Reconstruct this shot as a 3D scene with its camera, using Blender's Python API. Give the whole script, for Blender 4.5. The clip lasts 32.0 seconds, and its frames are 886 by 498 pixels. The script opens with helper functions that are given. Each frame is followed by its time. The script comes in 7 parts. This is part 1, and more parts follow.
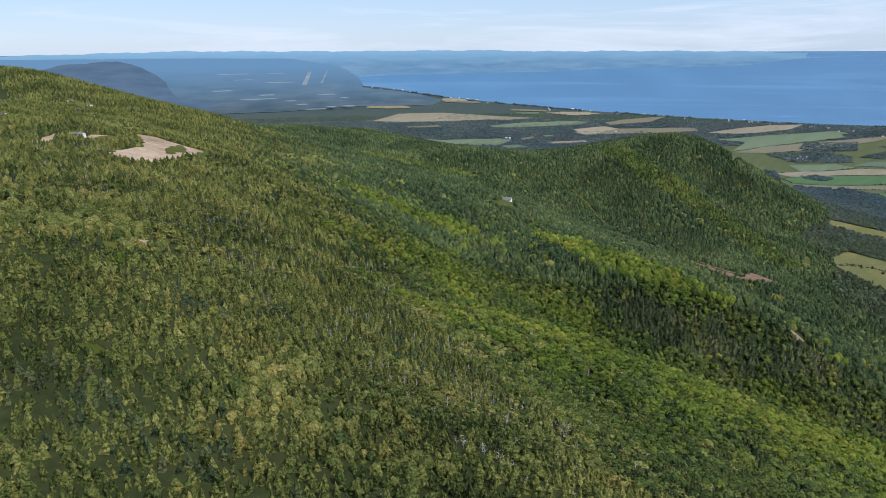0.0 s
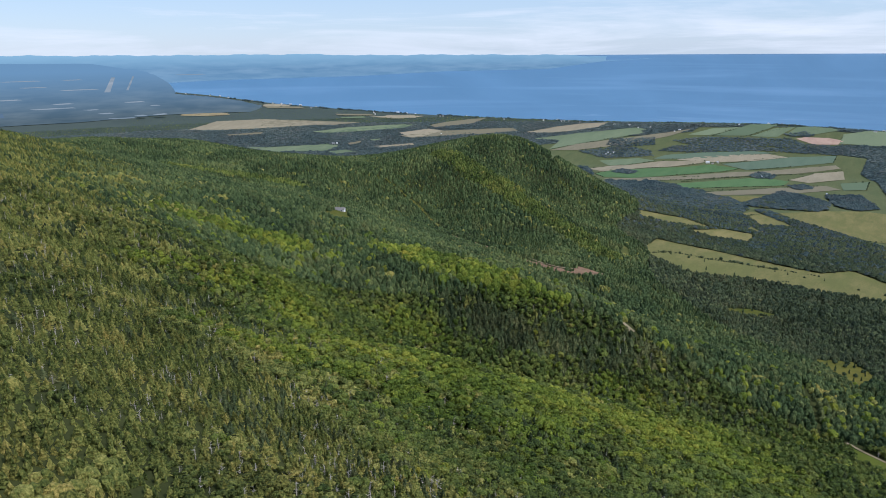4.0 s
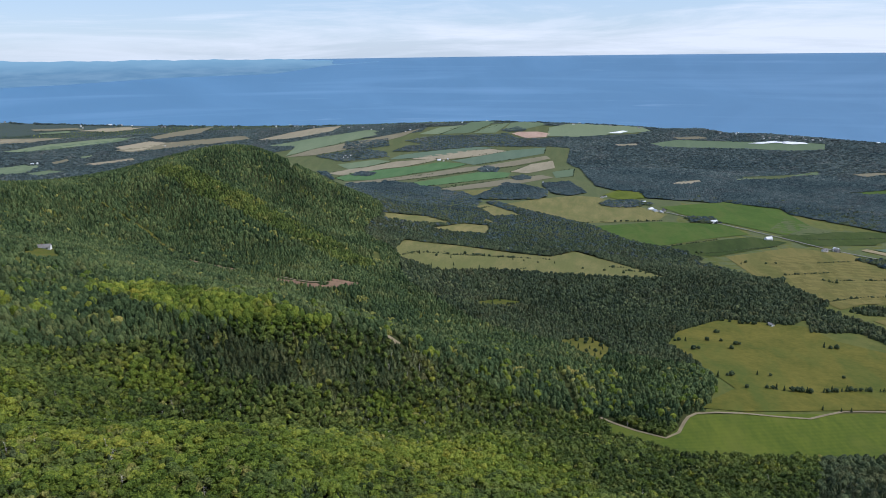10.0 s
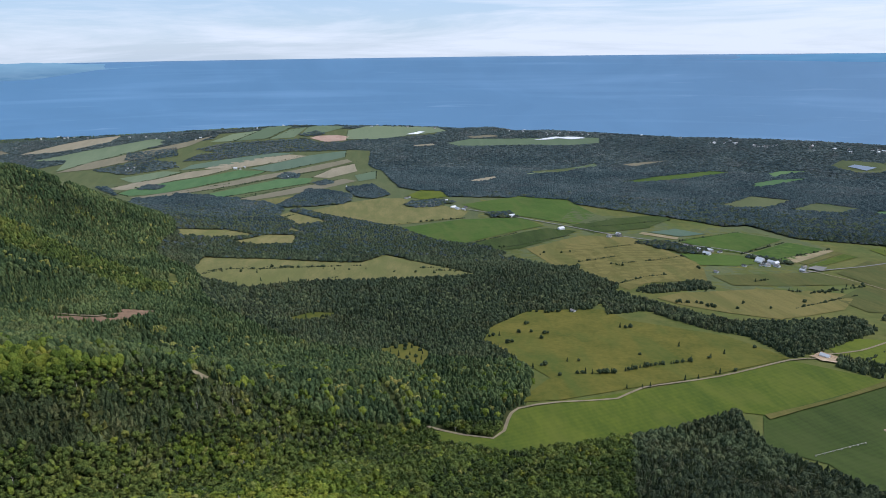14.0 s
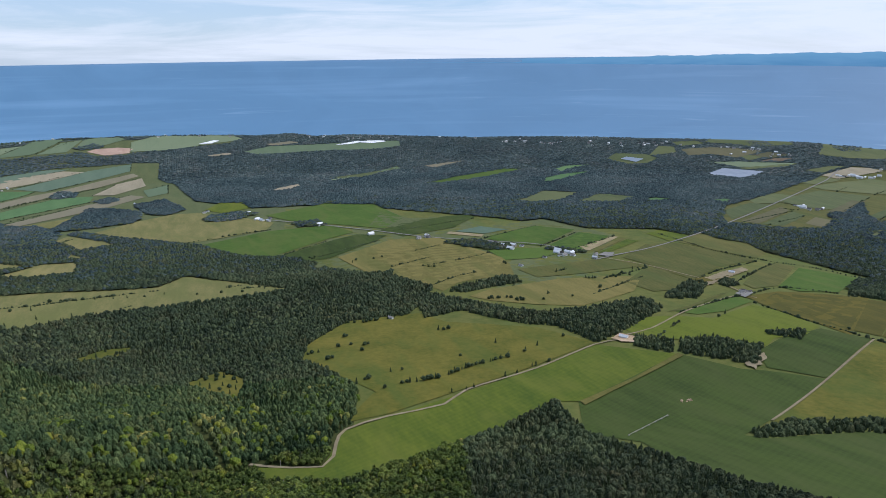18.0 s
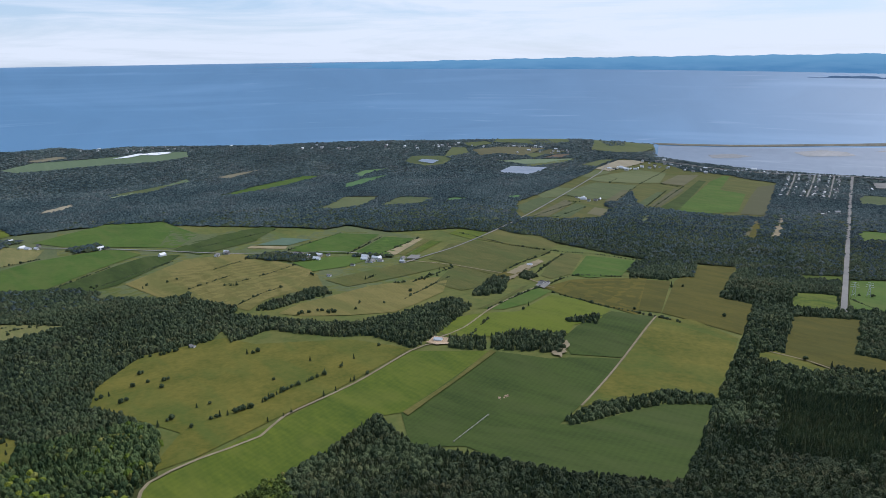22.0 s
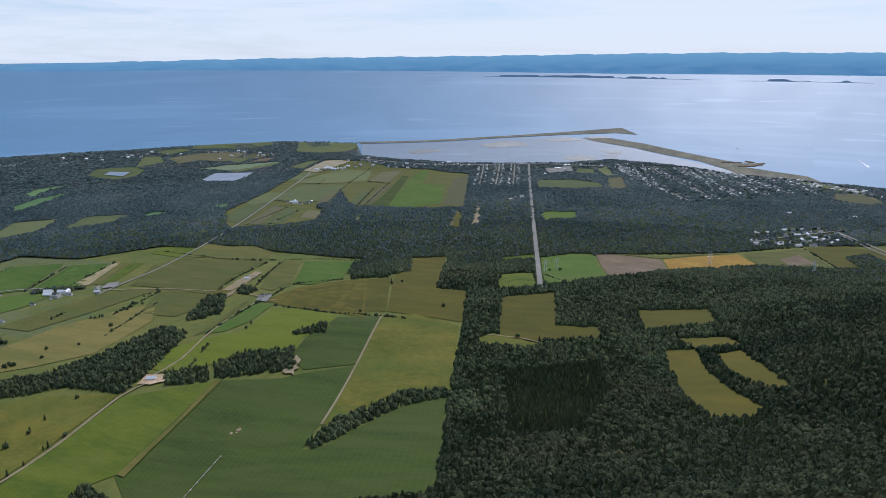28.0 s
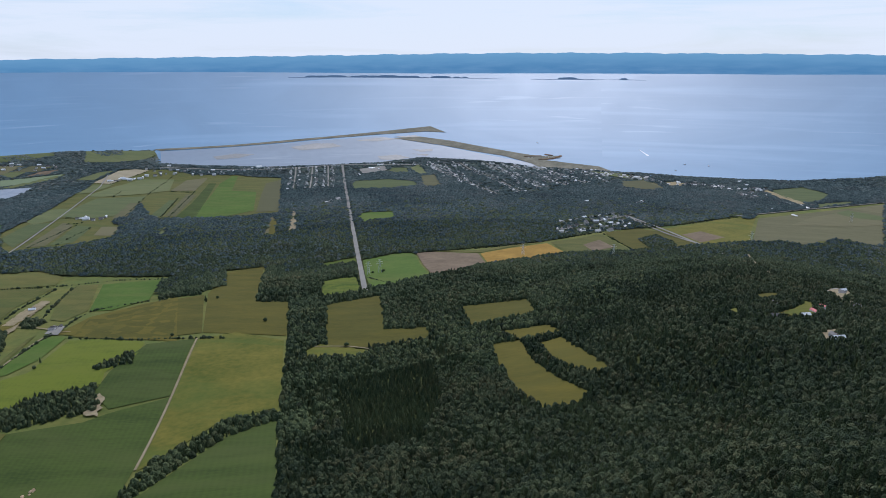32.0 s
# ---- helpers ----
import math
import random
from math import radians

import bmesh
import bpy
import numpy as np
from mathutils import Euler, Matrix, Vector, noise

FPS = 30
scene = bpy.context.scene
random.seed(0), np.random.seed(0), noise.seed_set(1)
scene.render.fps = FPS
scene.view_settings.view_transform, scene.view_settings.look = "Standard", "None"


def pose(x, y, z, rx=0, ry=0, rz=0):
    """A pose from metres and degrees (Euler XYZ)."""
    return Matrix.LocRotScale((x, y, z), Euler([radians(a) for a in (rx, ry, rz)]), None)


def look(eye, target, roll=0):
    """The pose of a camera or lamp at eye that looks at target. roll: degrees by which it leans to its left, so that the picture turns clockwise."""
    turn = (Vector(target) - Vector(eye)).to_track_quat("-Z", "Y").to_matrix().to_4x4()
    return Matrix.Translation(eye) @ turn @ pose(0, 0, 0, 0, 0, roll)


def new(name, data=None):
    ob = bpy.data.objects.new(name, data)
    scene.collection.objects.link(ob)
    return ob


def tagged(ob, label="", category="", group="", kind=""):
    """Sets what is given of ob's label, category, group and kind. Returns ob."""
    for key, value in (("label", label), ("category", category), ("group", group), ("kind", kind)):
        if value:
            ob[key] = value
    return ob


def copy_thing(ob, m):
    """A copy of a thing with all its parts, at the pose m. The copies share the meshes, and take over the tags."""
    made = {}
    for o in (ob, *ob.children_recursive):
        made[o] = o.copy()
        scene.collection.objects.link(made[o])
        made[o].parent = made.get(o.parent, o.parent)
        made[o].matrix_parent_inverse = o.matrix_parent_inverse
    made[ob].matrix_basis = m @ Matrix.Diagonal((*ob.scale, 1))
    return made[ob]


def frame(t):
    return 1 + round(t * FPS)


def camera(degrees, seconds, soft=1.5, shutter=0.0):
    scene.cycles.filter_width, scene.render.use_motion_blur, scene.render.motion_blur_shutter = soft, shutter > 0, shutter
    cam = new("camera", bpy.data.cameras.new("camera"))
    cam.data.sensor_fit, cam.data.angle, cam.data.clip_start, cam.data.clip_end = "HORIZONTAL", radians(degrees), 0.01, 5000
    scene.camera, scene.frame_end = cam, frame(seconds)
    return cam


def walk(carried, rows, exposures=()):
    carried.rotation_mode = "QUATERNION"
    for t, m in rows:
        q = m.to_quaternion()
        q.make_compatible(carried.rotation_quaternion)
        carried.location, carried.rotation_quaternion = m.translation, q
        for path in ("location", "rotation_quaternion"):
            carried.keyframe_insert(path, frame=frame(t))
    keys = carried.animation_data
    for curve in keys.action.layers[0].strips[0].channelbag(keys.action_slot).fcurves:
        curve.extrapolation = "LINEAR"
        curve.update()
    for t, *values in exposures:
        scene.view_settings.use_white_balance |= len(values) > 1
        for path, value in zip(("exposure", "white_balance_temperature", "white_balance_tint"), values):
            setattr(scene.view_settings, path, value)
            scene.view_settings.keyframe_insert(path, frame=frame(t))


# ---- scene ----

from mathutils.geometry import tessellate_polygon
cam = camera(65.11, 32.0, soft=0.5)

# seconds, x, y, z, heading, tilt, lean
PATH = [
    (0, -115.0, -56.3, 518.3, 43.90, -16.39, -0.58), (0.5, -112.4, -53.0, 518.5, 45.84, -16.39, -0.58), (1, -109.7, -49.9, 518.7, 47.79, -16.38, -0.58),
    (1.5, -106.9, -46.7, 518.8, 49.85, -16.37, -0.57), (2, -104.0, -43.7, 518.9, 51.38, -16.34, -0.57), (2.5, -101.0, -40.7, 518.9, 53.04, -16.31, -0.56),
    (3, -97.9, -37.8, 519.0, 54.72, -16.28, -0.55), (3.5, -94.7, -34.9, 519.0, 56.42, -16.26, -0.54), (5.5, -81.2, -24.4, 519.0, 63.18, -16.16, -0.57),
    (6, -77.6, -22.1, 519.0, 64.96, -16.15, -0.58), (6.5, -74.0, -19.8, 518.9, 66.84, -16.14, -0.60), (7, -70.3, -17.6, 518.9, 68.65, -16.14, -0.63),
    (7.5, -66.6, -15.5, 518.9, 70.23, -16.13, -0.67), (8, -62.8, -13.6, 518.9, 72.06, -16.13, -0.71), (8.5, -58.9, -11.8, 518.9, 73.97, -16.13, -0.74),
    (9, -55.1, -10.1, 518.9, 75.86, -16.14, -0.77), (9.5, -51.2, -8.5, 518.9, 77.80, -16.15, -0.79), (10, -47.2, -7.0, 519.0, 79.68, -16.16, -0.79),
    (10.5, -43.3, -5.7, 519.0, 81.62, -16.17, -0.77), (11, -39.3, -4.5, 519.0, 83.68, -16.18, -0.75), (11.5, -35.3, -3.5, 519.1, 85.64, -16.19, -0.73),
    (12, -31.3, -2.5, 519.1, 87.64, -16.19, -0.72), (12.5, -27.4, -1.7, 519.2, 89.82, -16.19, -0.72), (13, -23.4, -1.1, 519.3, 92.22, -16.19, -0.72),
    (13.5, -19.4, -0.6, 519.4, 94.23, -16.19, -0.73), (15.5, -3.8, 0.2, 519.9, 102.15, -16.10, -0.68), (16, 0.0, 0.0, 520.0, 104.22, -16.09, -0.68),
    (16.5, 3.8, -0.3, 520.1, 106.38, -16.08, -0.70), (17, 7.5, -0.7, 520.3, 108.51, -16.07, -0.72), (17.5, 11.1, -1.3, 520.4, 110.36, -16.07, -0.74),
    (18, 14.7, -2.0, 520.6, 112.48, -16.07, -0.73), (18.5, 18.3, -2.8, 520.7, 114.79, -16.06, -0.71), (19, 21.7, -3.8, 520.9, 117.04, -16.05, -0.68),
    (19.5, 25.1, -4.9, 521.0, 119.17, -16.02, -0.67), (20, 28.5, -6.1, 521.2, 120.85, -15.99, -0.67), (20.5, 31.7, -7.4, 521.3, 122.80, -15.97, -0.67),
    (21, 34.9, -8.9, 521.5, 124.98, -15.94, -0.67), (21.5, 37.9, -10.5, 521.6, 127.09, -15.92, -0.67), (22, 40.9, -12.1, 521.8, 129.14, -15.91, -0.67),
    (22.5, 43.8, -13.9, 521.9, 131.14, -15.92, -0.66), (23, 46.6, -15.8, 522.0, 132.68, -15.92, -0.66), (23.5, 49.3, -17.8, 522.1, 134.92, -15.93, -0.65),
    (24, 52.0, -19.9, 522.3, 137.06, -15.94, -0.63), (24.5, 54.5, -22.1, 522.3, 139.17, -15.95, -0.59), (25, 57.0, -24.4, 522.4, 141.33, -15.96, -0.55),
    (25.5, 59.3, -26.8, 522.5, 143.03, -15.97, -0.51), (27.5, 67.9, -36.9, 522.7, 151.32, -16.05, -0.37), (28, 69.8, -39.6, 522.7, 153.23, -16.06, -0.37),
    (28.5, 71.7, -42.4, 522.7, 154.91, -16.06, -0.36), (29, 73.4, -45.2, 522.7, 156.82, -16.07, -0.37), (29.5, 75.2, -48.0, 522.7, 158.95, -16.08, -0.38),
    (30, 76.8, -50.8, 522.7, 160.99, -16.10, -0.38), (30.5, 78.5, -53.7, 522.7, 163.27, -16.11, -0.36), (31, 80.0, -56.6, 522.6, 165.25, -16.12, -0.33),
    (31.5, 81.6, -59.4, 522.6, 166.93, -16.12, -0.29), (32, 83.1, -62.3, 522.5, 168.72, -16.13, -0.26),
]


def aim(x, y, z, heading, tilt, lean):
    h, e = radians(heading), radians(tilt)
    way = Vector((math.sin(h) * math.cos(e), math.cos(h) * math.cos(e), math.sin(e)))
    eye = Vector((x, y, z))
    return look(eye, eye + way * 1000, lean)


walk(cam, [(row[0], aim(*row[1:])) for row in PATH], [(0, 0.07, 5950, 17), (12, 0.05, 5950, 17), (21, 0.0, 5950, 17), (28, -0.06, 5950, 17), (32, -0.05, 5950, 17)])

# ---- sky and sun ----
SUN_BEARING, SUN_HEIGHT = 178.0, 50.0


def make_sky():
    world = bpy.data.worlds.new("sky")
    scene.world = world
    world.use_nodes = True
    nt = world.node_tree
    nt.nodes.clear()
    out = nt.nodes.new("ShaderNodeOutputWorld")
    bg = nt.nodes.new("ShaderNodeBackground")
    sky = nt.nodes.new("ShaderNodeTexSky")
    sky.sky_type = "NISHITA"
    sky.sun_disc = False
    sky.sun_elevation = radians(SUN_HEIGHT)
    sky.sun_rotation = radians(SUN_BEARING)
    sky.altitude = 500
    sky.air_density, sky.dust_density, sky.ozone_density = 1.0, 0.25, 2.5
    # thin streaks of high cloud
    co = nt.nodes.new("ShaderNodeTexCoord")
    sep = nt.nodes.new("ShaderNodeSeparateXYZ")
    nt.links.new(co.outputs["Generated"], sep.inputs[0])
    mapping = nt.nodes.new("ShaderNodeMapping")
    mapping.inputs["Scale"].default_value = (1.6, 1.6, 17)
    nt.links.new(co.outputs["Generated"], mapping.inputs[0])
    n1 = nt.nodes.new("ShaderNodeTexNoise")
    n1.inputs["Scale"].default_value = 1.6
    n1.inputs["Detail"].default_value = 9
    n1.inputs["Roughness"].default_value = 0.62
    n1.inputs["Distortion"].default_value = 0.5
    nt.links.new(mapping.outputs[0], n1.inputs["Vector"])
    ramp = nt.nodes.new("ShaderNodeValToRGB")
    ramp.color_ramp.elements[0].position, ramp.color_ramp.elements[1].position = 0.40, 0.62
    ramp.color_ramp.elements[0].color = (0.05, 0.05, 0.05, 1)
    ramp.color_ramp.elements[1].color = (0.85, 0.85, 0.85, 1)
    lean = nt.nodes.new("ShaderNodeMath")
    lean.operation = "MULTIPLY_ADD"
    lean.inputs[1].default_value = -0.10
    nt.links.new(sep.outputs["Y"], lean.inputs[0])
    nt.links.new(n1.outputs["Fac"], lean.inputs[2])
    nt.links.new(lean.outputs[0], ramp.inputs[0])
    clear = nt.nodes.new("ShaderNodeMix")
    clear.data_type = "RGBA"
    clear.inputs["Factor"].default_value = 0.55
    nt.links.new(sky.outputs[0], clear.inputs["A"])
    clear.inputs["B"].default_value = (4.9, 6.9, 9.0, 1)
    mix = nt.nodes.new("ShaderNodeMix")
    mix.data_type = "RGBA"
    nt.links.new(ramp.outputs[0], mix.inputs["Factor"])
    nt.links.new(clear.outputs["Result"], mix.inputs["A"])
    mix.inputs["B"].default_value = (8.0, 8.7, 9.2, 1)
    nt.links.new(mix.outputs["Result"], bg.inputs["Color"])
    bg.inputs["Strength"].default_value = 0.10
    nt.links.new(bg.outputs[0], out.inputs[0])


make_sky()
sun = new("sun", bpy.data.lights.new("sun", "SUN"))
sun.data.energy, sun.data.angle, sun.data.color = 3.2, radians(0.6), (1.0, 0.965, 0.91)
b, e = radians(SUN_BEARING), radians(SUN_HEIGHT)
sun.matrix_world = look((math.sin(b) * math.cos(e) * 3000, math.cos(b) * math.cos(e) * 3000, math.sin(e) * 3000), (0, 0, 0))

# ---- materials ----
def surface(name, dark, light, rough=0.85, coarse=0.01, fine=0.3, bump=0.0, island=0.0, stretch=None, metal=0.0, spread=(0.36, 0.64), by_object=0.0, rows=None, sheen=0.0, drift=None, lowland=None):
    """Two tones over two scales of noise, some of it by piece or by object."""
    m = bpy.data.materials.new(name)
    m.use_nodes = True
    nt = m.node_tree
    p = nt.nodes["Principled BSDF"]
    p.inputs["Roughness"].default_value, p.inputs["Metallic"].default_value = rough, metal
    p.inputs["Specular IOR Level"].default_value = 0.06 if rough > 0.8 else 0.35
    if sheen:
        p.inputs["Specular IOR Level"].default_value = sheen
    geo = nt.nodes.new("ShaderNodeNewGeometry")
    src = geo.outputs["Position"]
    if stretch:
        mp = nt.nodes.new("ShaderNodeMapping")
        mp.inputs["Rotation"].default_value = (0, 0, radians(stretch[0]))
        mp.inputs["Scale"].default_value = (1, stretch[1], 1)
        nt.links.new(src, mp.inputs[0])
        src = mp.outputs[0]
    noises = []
    for scale, detail in ((coarse, 5), (fine, 4)):
        n = nt.nodes.new("ShaderNodeTexNoise")
        n.inputs["Scale"].default_value, n.inputs["Detail"].default_value = scale, detail
        n.inputs["Roughness"].default_value = 0.62
        nt.links.new(src, n.inputs["Vector"])
        noises.append(n.outputs["Fac"])
    mixer = nt.nodes.new("ShaderNodeMix")
    mixer.inputs["Factor"].default_value = 0.4
    nt.links.new(noises[0], mixer.inputs["A"])
    nt.links.new(noises[1], mixer.inputs["B"])
    fac = mixer.outputs["Result"]
    for amount, source in ((island, geo.outputs["Random Per Island"]), (by_object, None)):
        if amount:
            if source is None:
                source = nt.nodes.new("ShaderNodeObjectInfo").outputs["Random"]
            mx = nt.nodes.new("ShaderNodeMix")
            mx.inputs["Factor"].default_value = amount
            nt.links.new(fac, mx.inputs["A"])
            nt.links.new(source, mx.inputs["B"])
            fac = mx.outputs["Result"]
    if rows:
        mp = nt.nodes.new("ShaderNodeMapping")
        mp.inputs["Rotation"].default_value = (0, 0, radians(rows[0]))
        nt.links.new(geo.outputs["Position"], mp.inputs[0])
        wv = nt.nodes.new("ShaderNodeTexWave")
        wv.inputs["Scale"].default_value, wv.inputs["Distortion"].default_value = rows[1], 0.7
        wv.inputs["Detail"].default_value, wv.inputs["Detail Scale"].default_value = 3, 0.6
        nt.links.new(mp.outputs[0], wv.inputs["Vector"])
        mx = nt.nodes.new("ShaderNodeMix")
        mx.inputs["Factor"].default_value = rows[2]
        nt.links.new(fac, mx.inputs["A"])
        nt.links.new(wv.outputs["Fac"], mx.inputs["B"])
        fac = mx.outputs["Result"]
    ramp = nt.nodes.new("ShaderNodeValToRGB")
    ramp.color_ramp.elements[0].position, ramp.color_ramp.elements[1].position = spread
    ramp.color_ramp.elements[0].color, ramp.color_ramp.elements[1].color = (*dark, 1), (*light, 1)
    nt.links.new(fac, ramp.inputs[0])
    colour = ramp.outputs[0]
    if drift:
        mp = nt.nodes.new("ShaderNodeMapping")
        mp.inputs["Rotation"].default_value = (0, 0, radians(25))
        mp.inputs["Scale"].default_value = (1, 3.2, 1)
        nt.links.new(geo.outputs["Position"], mp.inputs[0])
        dn = nt.nodes.new("ShaderNodeTexNoise")
        dn.inputs["Scale"].default_value, dn.inputs["Detail"].default_value, dn.inputs["Distortion"].default_value = 0.0065, 7, 0.8
        nt.links.new(mp.outputs[0], dn.inputs["Vector"])
        rng = nt.nodes.new("ShaderNodeMapRange")
        rng.inputs["From Min"].default_value, rng.inputs["From Max"].default_value = 0.47, 0.66
        rng.inputs["To Max"].default_value = 0.55
        nt.links.new(dn.outputs["Fac"], rng.inputs["Value"])
        mx = nt.nodes.new("ShaderNodeMix")
        mx.data_type = "RGBA"
        nt.links.new(rng.outputs[0], mx.inputs["Factor"])
        nt.links.new(colour, mx.inputs["A"])
        mx.inputs["B"].default_value = (*drift, 1)
        colour = mx.outputs["Result"]
    # distance haze painted into the base colour, stronger farther from the hub
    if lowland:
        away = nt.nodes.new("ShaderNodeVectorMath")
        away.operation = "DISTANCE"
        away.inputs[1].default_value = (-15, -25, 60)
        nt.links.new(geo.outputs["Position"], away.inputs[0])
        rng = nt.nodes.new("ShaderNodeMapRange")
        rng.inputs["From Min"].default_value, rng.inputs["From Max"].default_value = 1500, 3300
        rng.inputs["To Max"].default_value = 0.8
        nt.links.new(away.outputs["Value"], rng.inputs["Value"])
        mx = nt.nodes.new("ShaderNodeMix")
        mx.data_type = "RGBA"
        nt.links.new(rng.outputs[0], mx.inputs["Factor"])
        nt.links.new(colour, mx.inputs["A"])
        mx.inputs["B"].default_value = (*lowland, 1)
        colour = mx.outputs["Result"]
    nt.links.new(colour, p.inputs["Base Color"])
    if bump:
        bp = nt.nodes.new("ShaderNodeBump")
        bp.inputs["Strength"].default_value, bp.inputs["Distance"].default_value = 0.8, bump
        nt.links.new(noises[1], bp.inputs["Height"])
        nt.links.new(bp.outputs[0], p.inputs["Normal"])
    return m


def mixed_foliage(name, tones, rough=0.75, patch=0.012, warm=(0.62, 0.46, 0.5), warm_share=0.35):
    """Foliage of several hues: a tone for each tree, wide patches, and leaf clusters."""
    m = bpy.data.materials.new(name)
    m.use_nodes = True
    nt = m.node_tree
    p = nt.nodes["Principled BSDF"]
    p.inputs["Roughness"].default_value = rough
    p.inputs["Specular IOR Level"].default_value = 0.05
    geo = nt.nodes.new("ShaderNodeNewGeometry")

    def grain(scale, detail, low, high):
        n = nt.nodes.new("ShaderNodeTexNoise")
        n.inputs["Scale"].default_value, n.inputs["Detail"].default_value = scale, detail
        nt.links.new(geo.outputs["Position"], n.inputs["Vector"])
        r = nt.nodes.new("ShaderNodeMapRange")
        r.inputs["From Min"].default_value, r.inputs["From Max"].default_value = low, high
        nt.links.new(n.outputs["Fac"], r.inputs["Value"])
        return r.outputs[0], n.outputs["Fac"]

    def blend(a, b, share):
        x = nt.nodes.new("ShaderNodeMix")
        x.inputs["Factor"].default_value = share
        nt.links.new(a, x.inputs["A"])
        nt.links.new(b, x.inputs["B"])
        return x.outputs["Result"]

    tone = nt.nodes.new("ShaderNodeAttribute")
    tone.attribute_name = "tone"
    wide, _ = grain(patch, 4, 0.34, 0.66)
    leaf, _ = grain(1.5, 5, 0.35, 0.65)
    _, tuft = grain(1.1, 5, 0.3, 0.7)
    fac = blend(blend(wide, tone.outputs["Fac"], 0.55), geo.outputs["Random Per Island"], 0.15)
    fac = blend(fac, leaf, 0.32)
    ramp = nt.nodes.new("ShaderNodeValToRGB")
    els = ramp.color_ramp.elements
    while len(els) < len(tones):
        els.new(0.5)
    for i, tint in enumerate(tones):
        els[i].position = 0.16 + 0.68 * i / (len(tones) - 1)
        els[i].color = (*tint, 1)
    nt.links.new(fac, ramp.inputs[0])
    # some trees and stands turn to a browner olive
    spin = nt.nodes.new("ShaderNodeMath")
    spin.operation = "MULTIPLY"
    spin.inputs[1].default_value = 7.31
    nt.links.new(tone.outputs["Fac"], spin.inputs[0])
    part_of = nt.nodes.new("ShaderNodeMath")
    part_of.operation = "FRACT"
    nt.links.new(spin.outputs[0], part_of.inputs[0])
    stand_of, _ = grain(patch * 2.3, 3, 0.4, 0.62)
    turned = nt.nodes.new("ShaderNodeMapRange")
    turned.inputs["From Min"].default_value, turned.inputs["From Max"].default_value = 0.45, 0.95
    turned.inputs["To Max"].default_value = warm_share
    nt.links.new(blend(part_of.outputs[0], stand_of, 0.5), turned.inputs["Value"])
    brown = nt.nodes.new("ShaderNodeMix")
    brown.data_type = "RGBA"
    brown.blend_type = "MULTIPLY"
    brown.inputs["Factor"].default_value = 1.0
    nt.links.new(ramp.outputs[0], brown.inputs["A"])
    brown.inputs["B"].default_value = (1.6 * warm[0] + 0.35, 1.6 * warm[1] + 0.1, 1.6 * warm[2], 1)
    mix = nt.nodes.new("ShaderNodeMix")
    mix.data_type = "RGBA"
    nt.links.new(turned.outputs[0], mix.inputs["Factor"])
    nt.links.new(ramp.outputs[0], mix.inputs["A"])
    nt.links.new(brown.outputs["Result"], mix.inputs["B"])
    bp = nt.nodes.new("ShaderNodeBump")
    bp.inputs["Strength"].default_value, bp.inputs["Distance"].default_value = 1.0, 2.4
    nt.links.new(tuft, bp.inputs["Height"])
    nt.links.new(bp.outputs[0], p.inputs["Normal"])
    nt.links.new(mix.outputs["Result"], p.inputs["Base Color"])
    return m


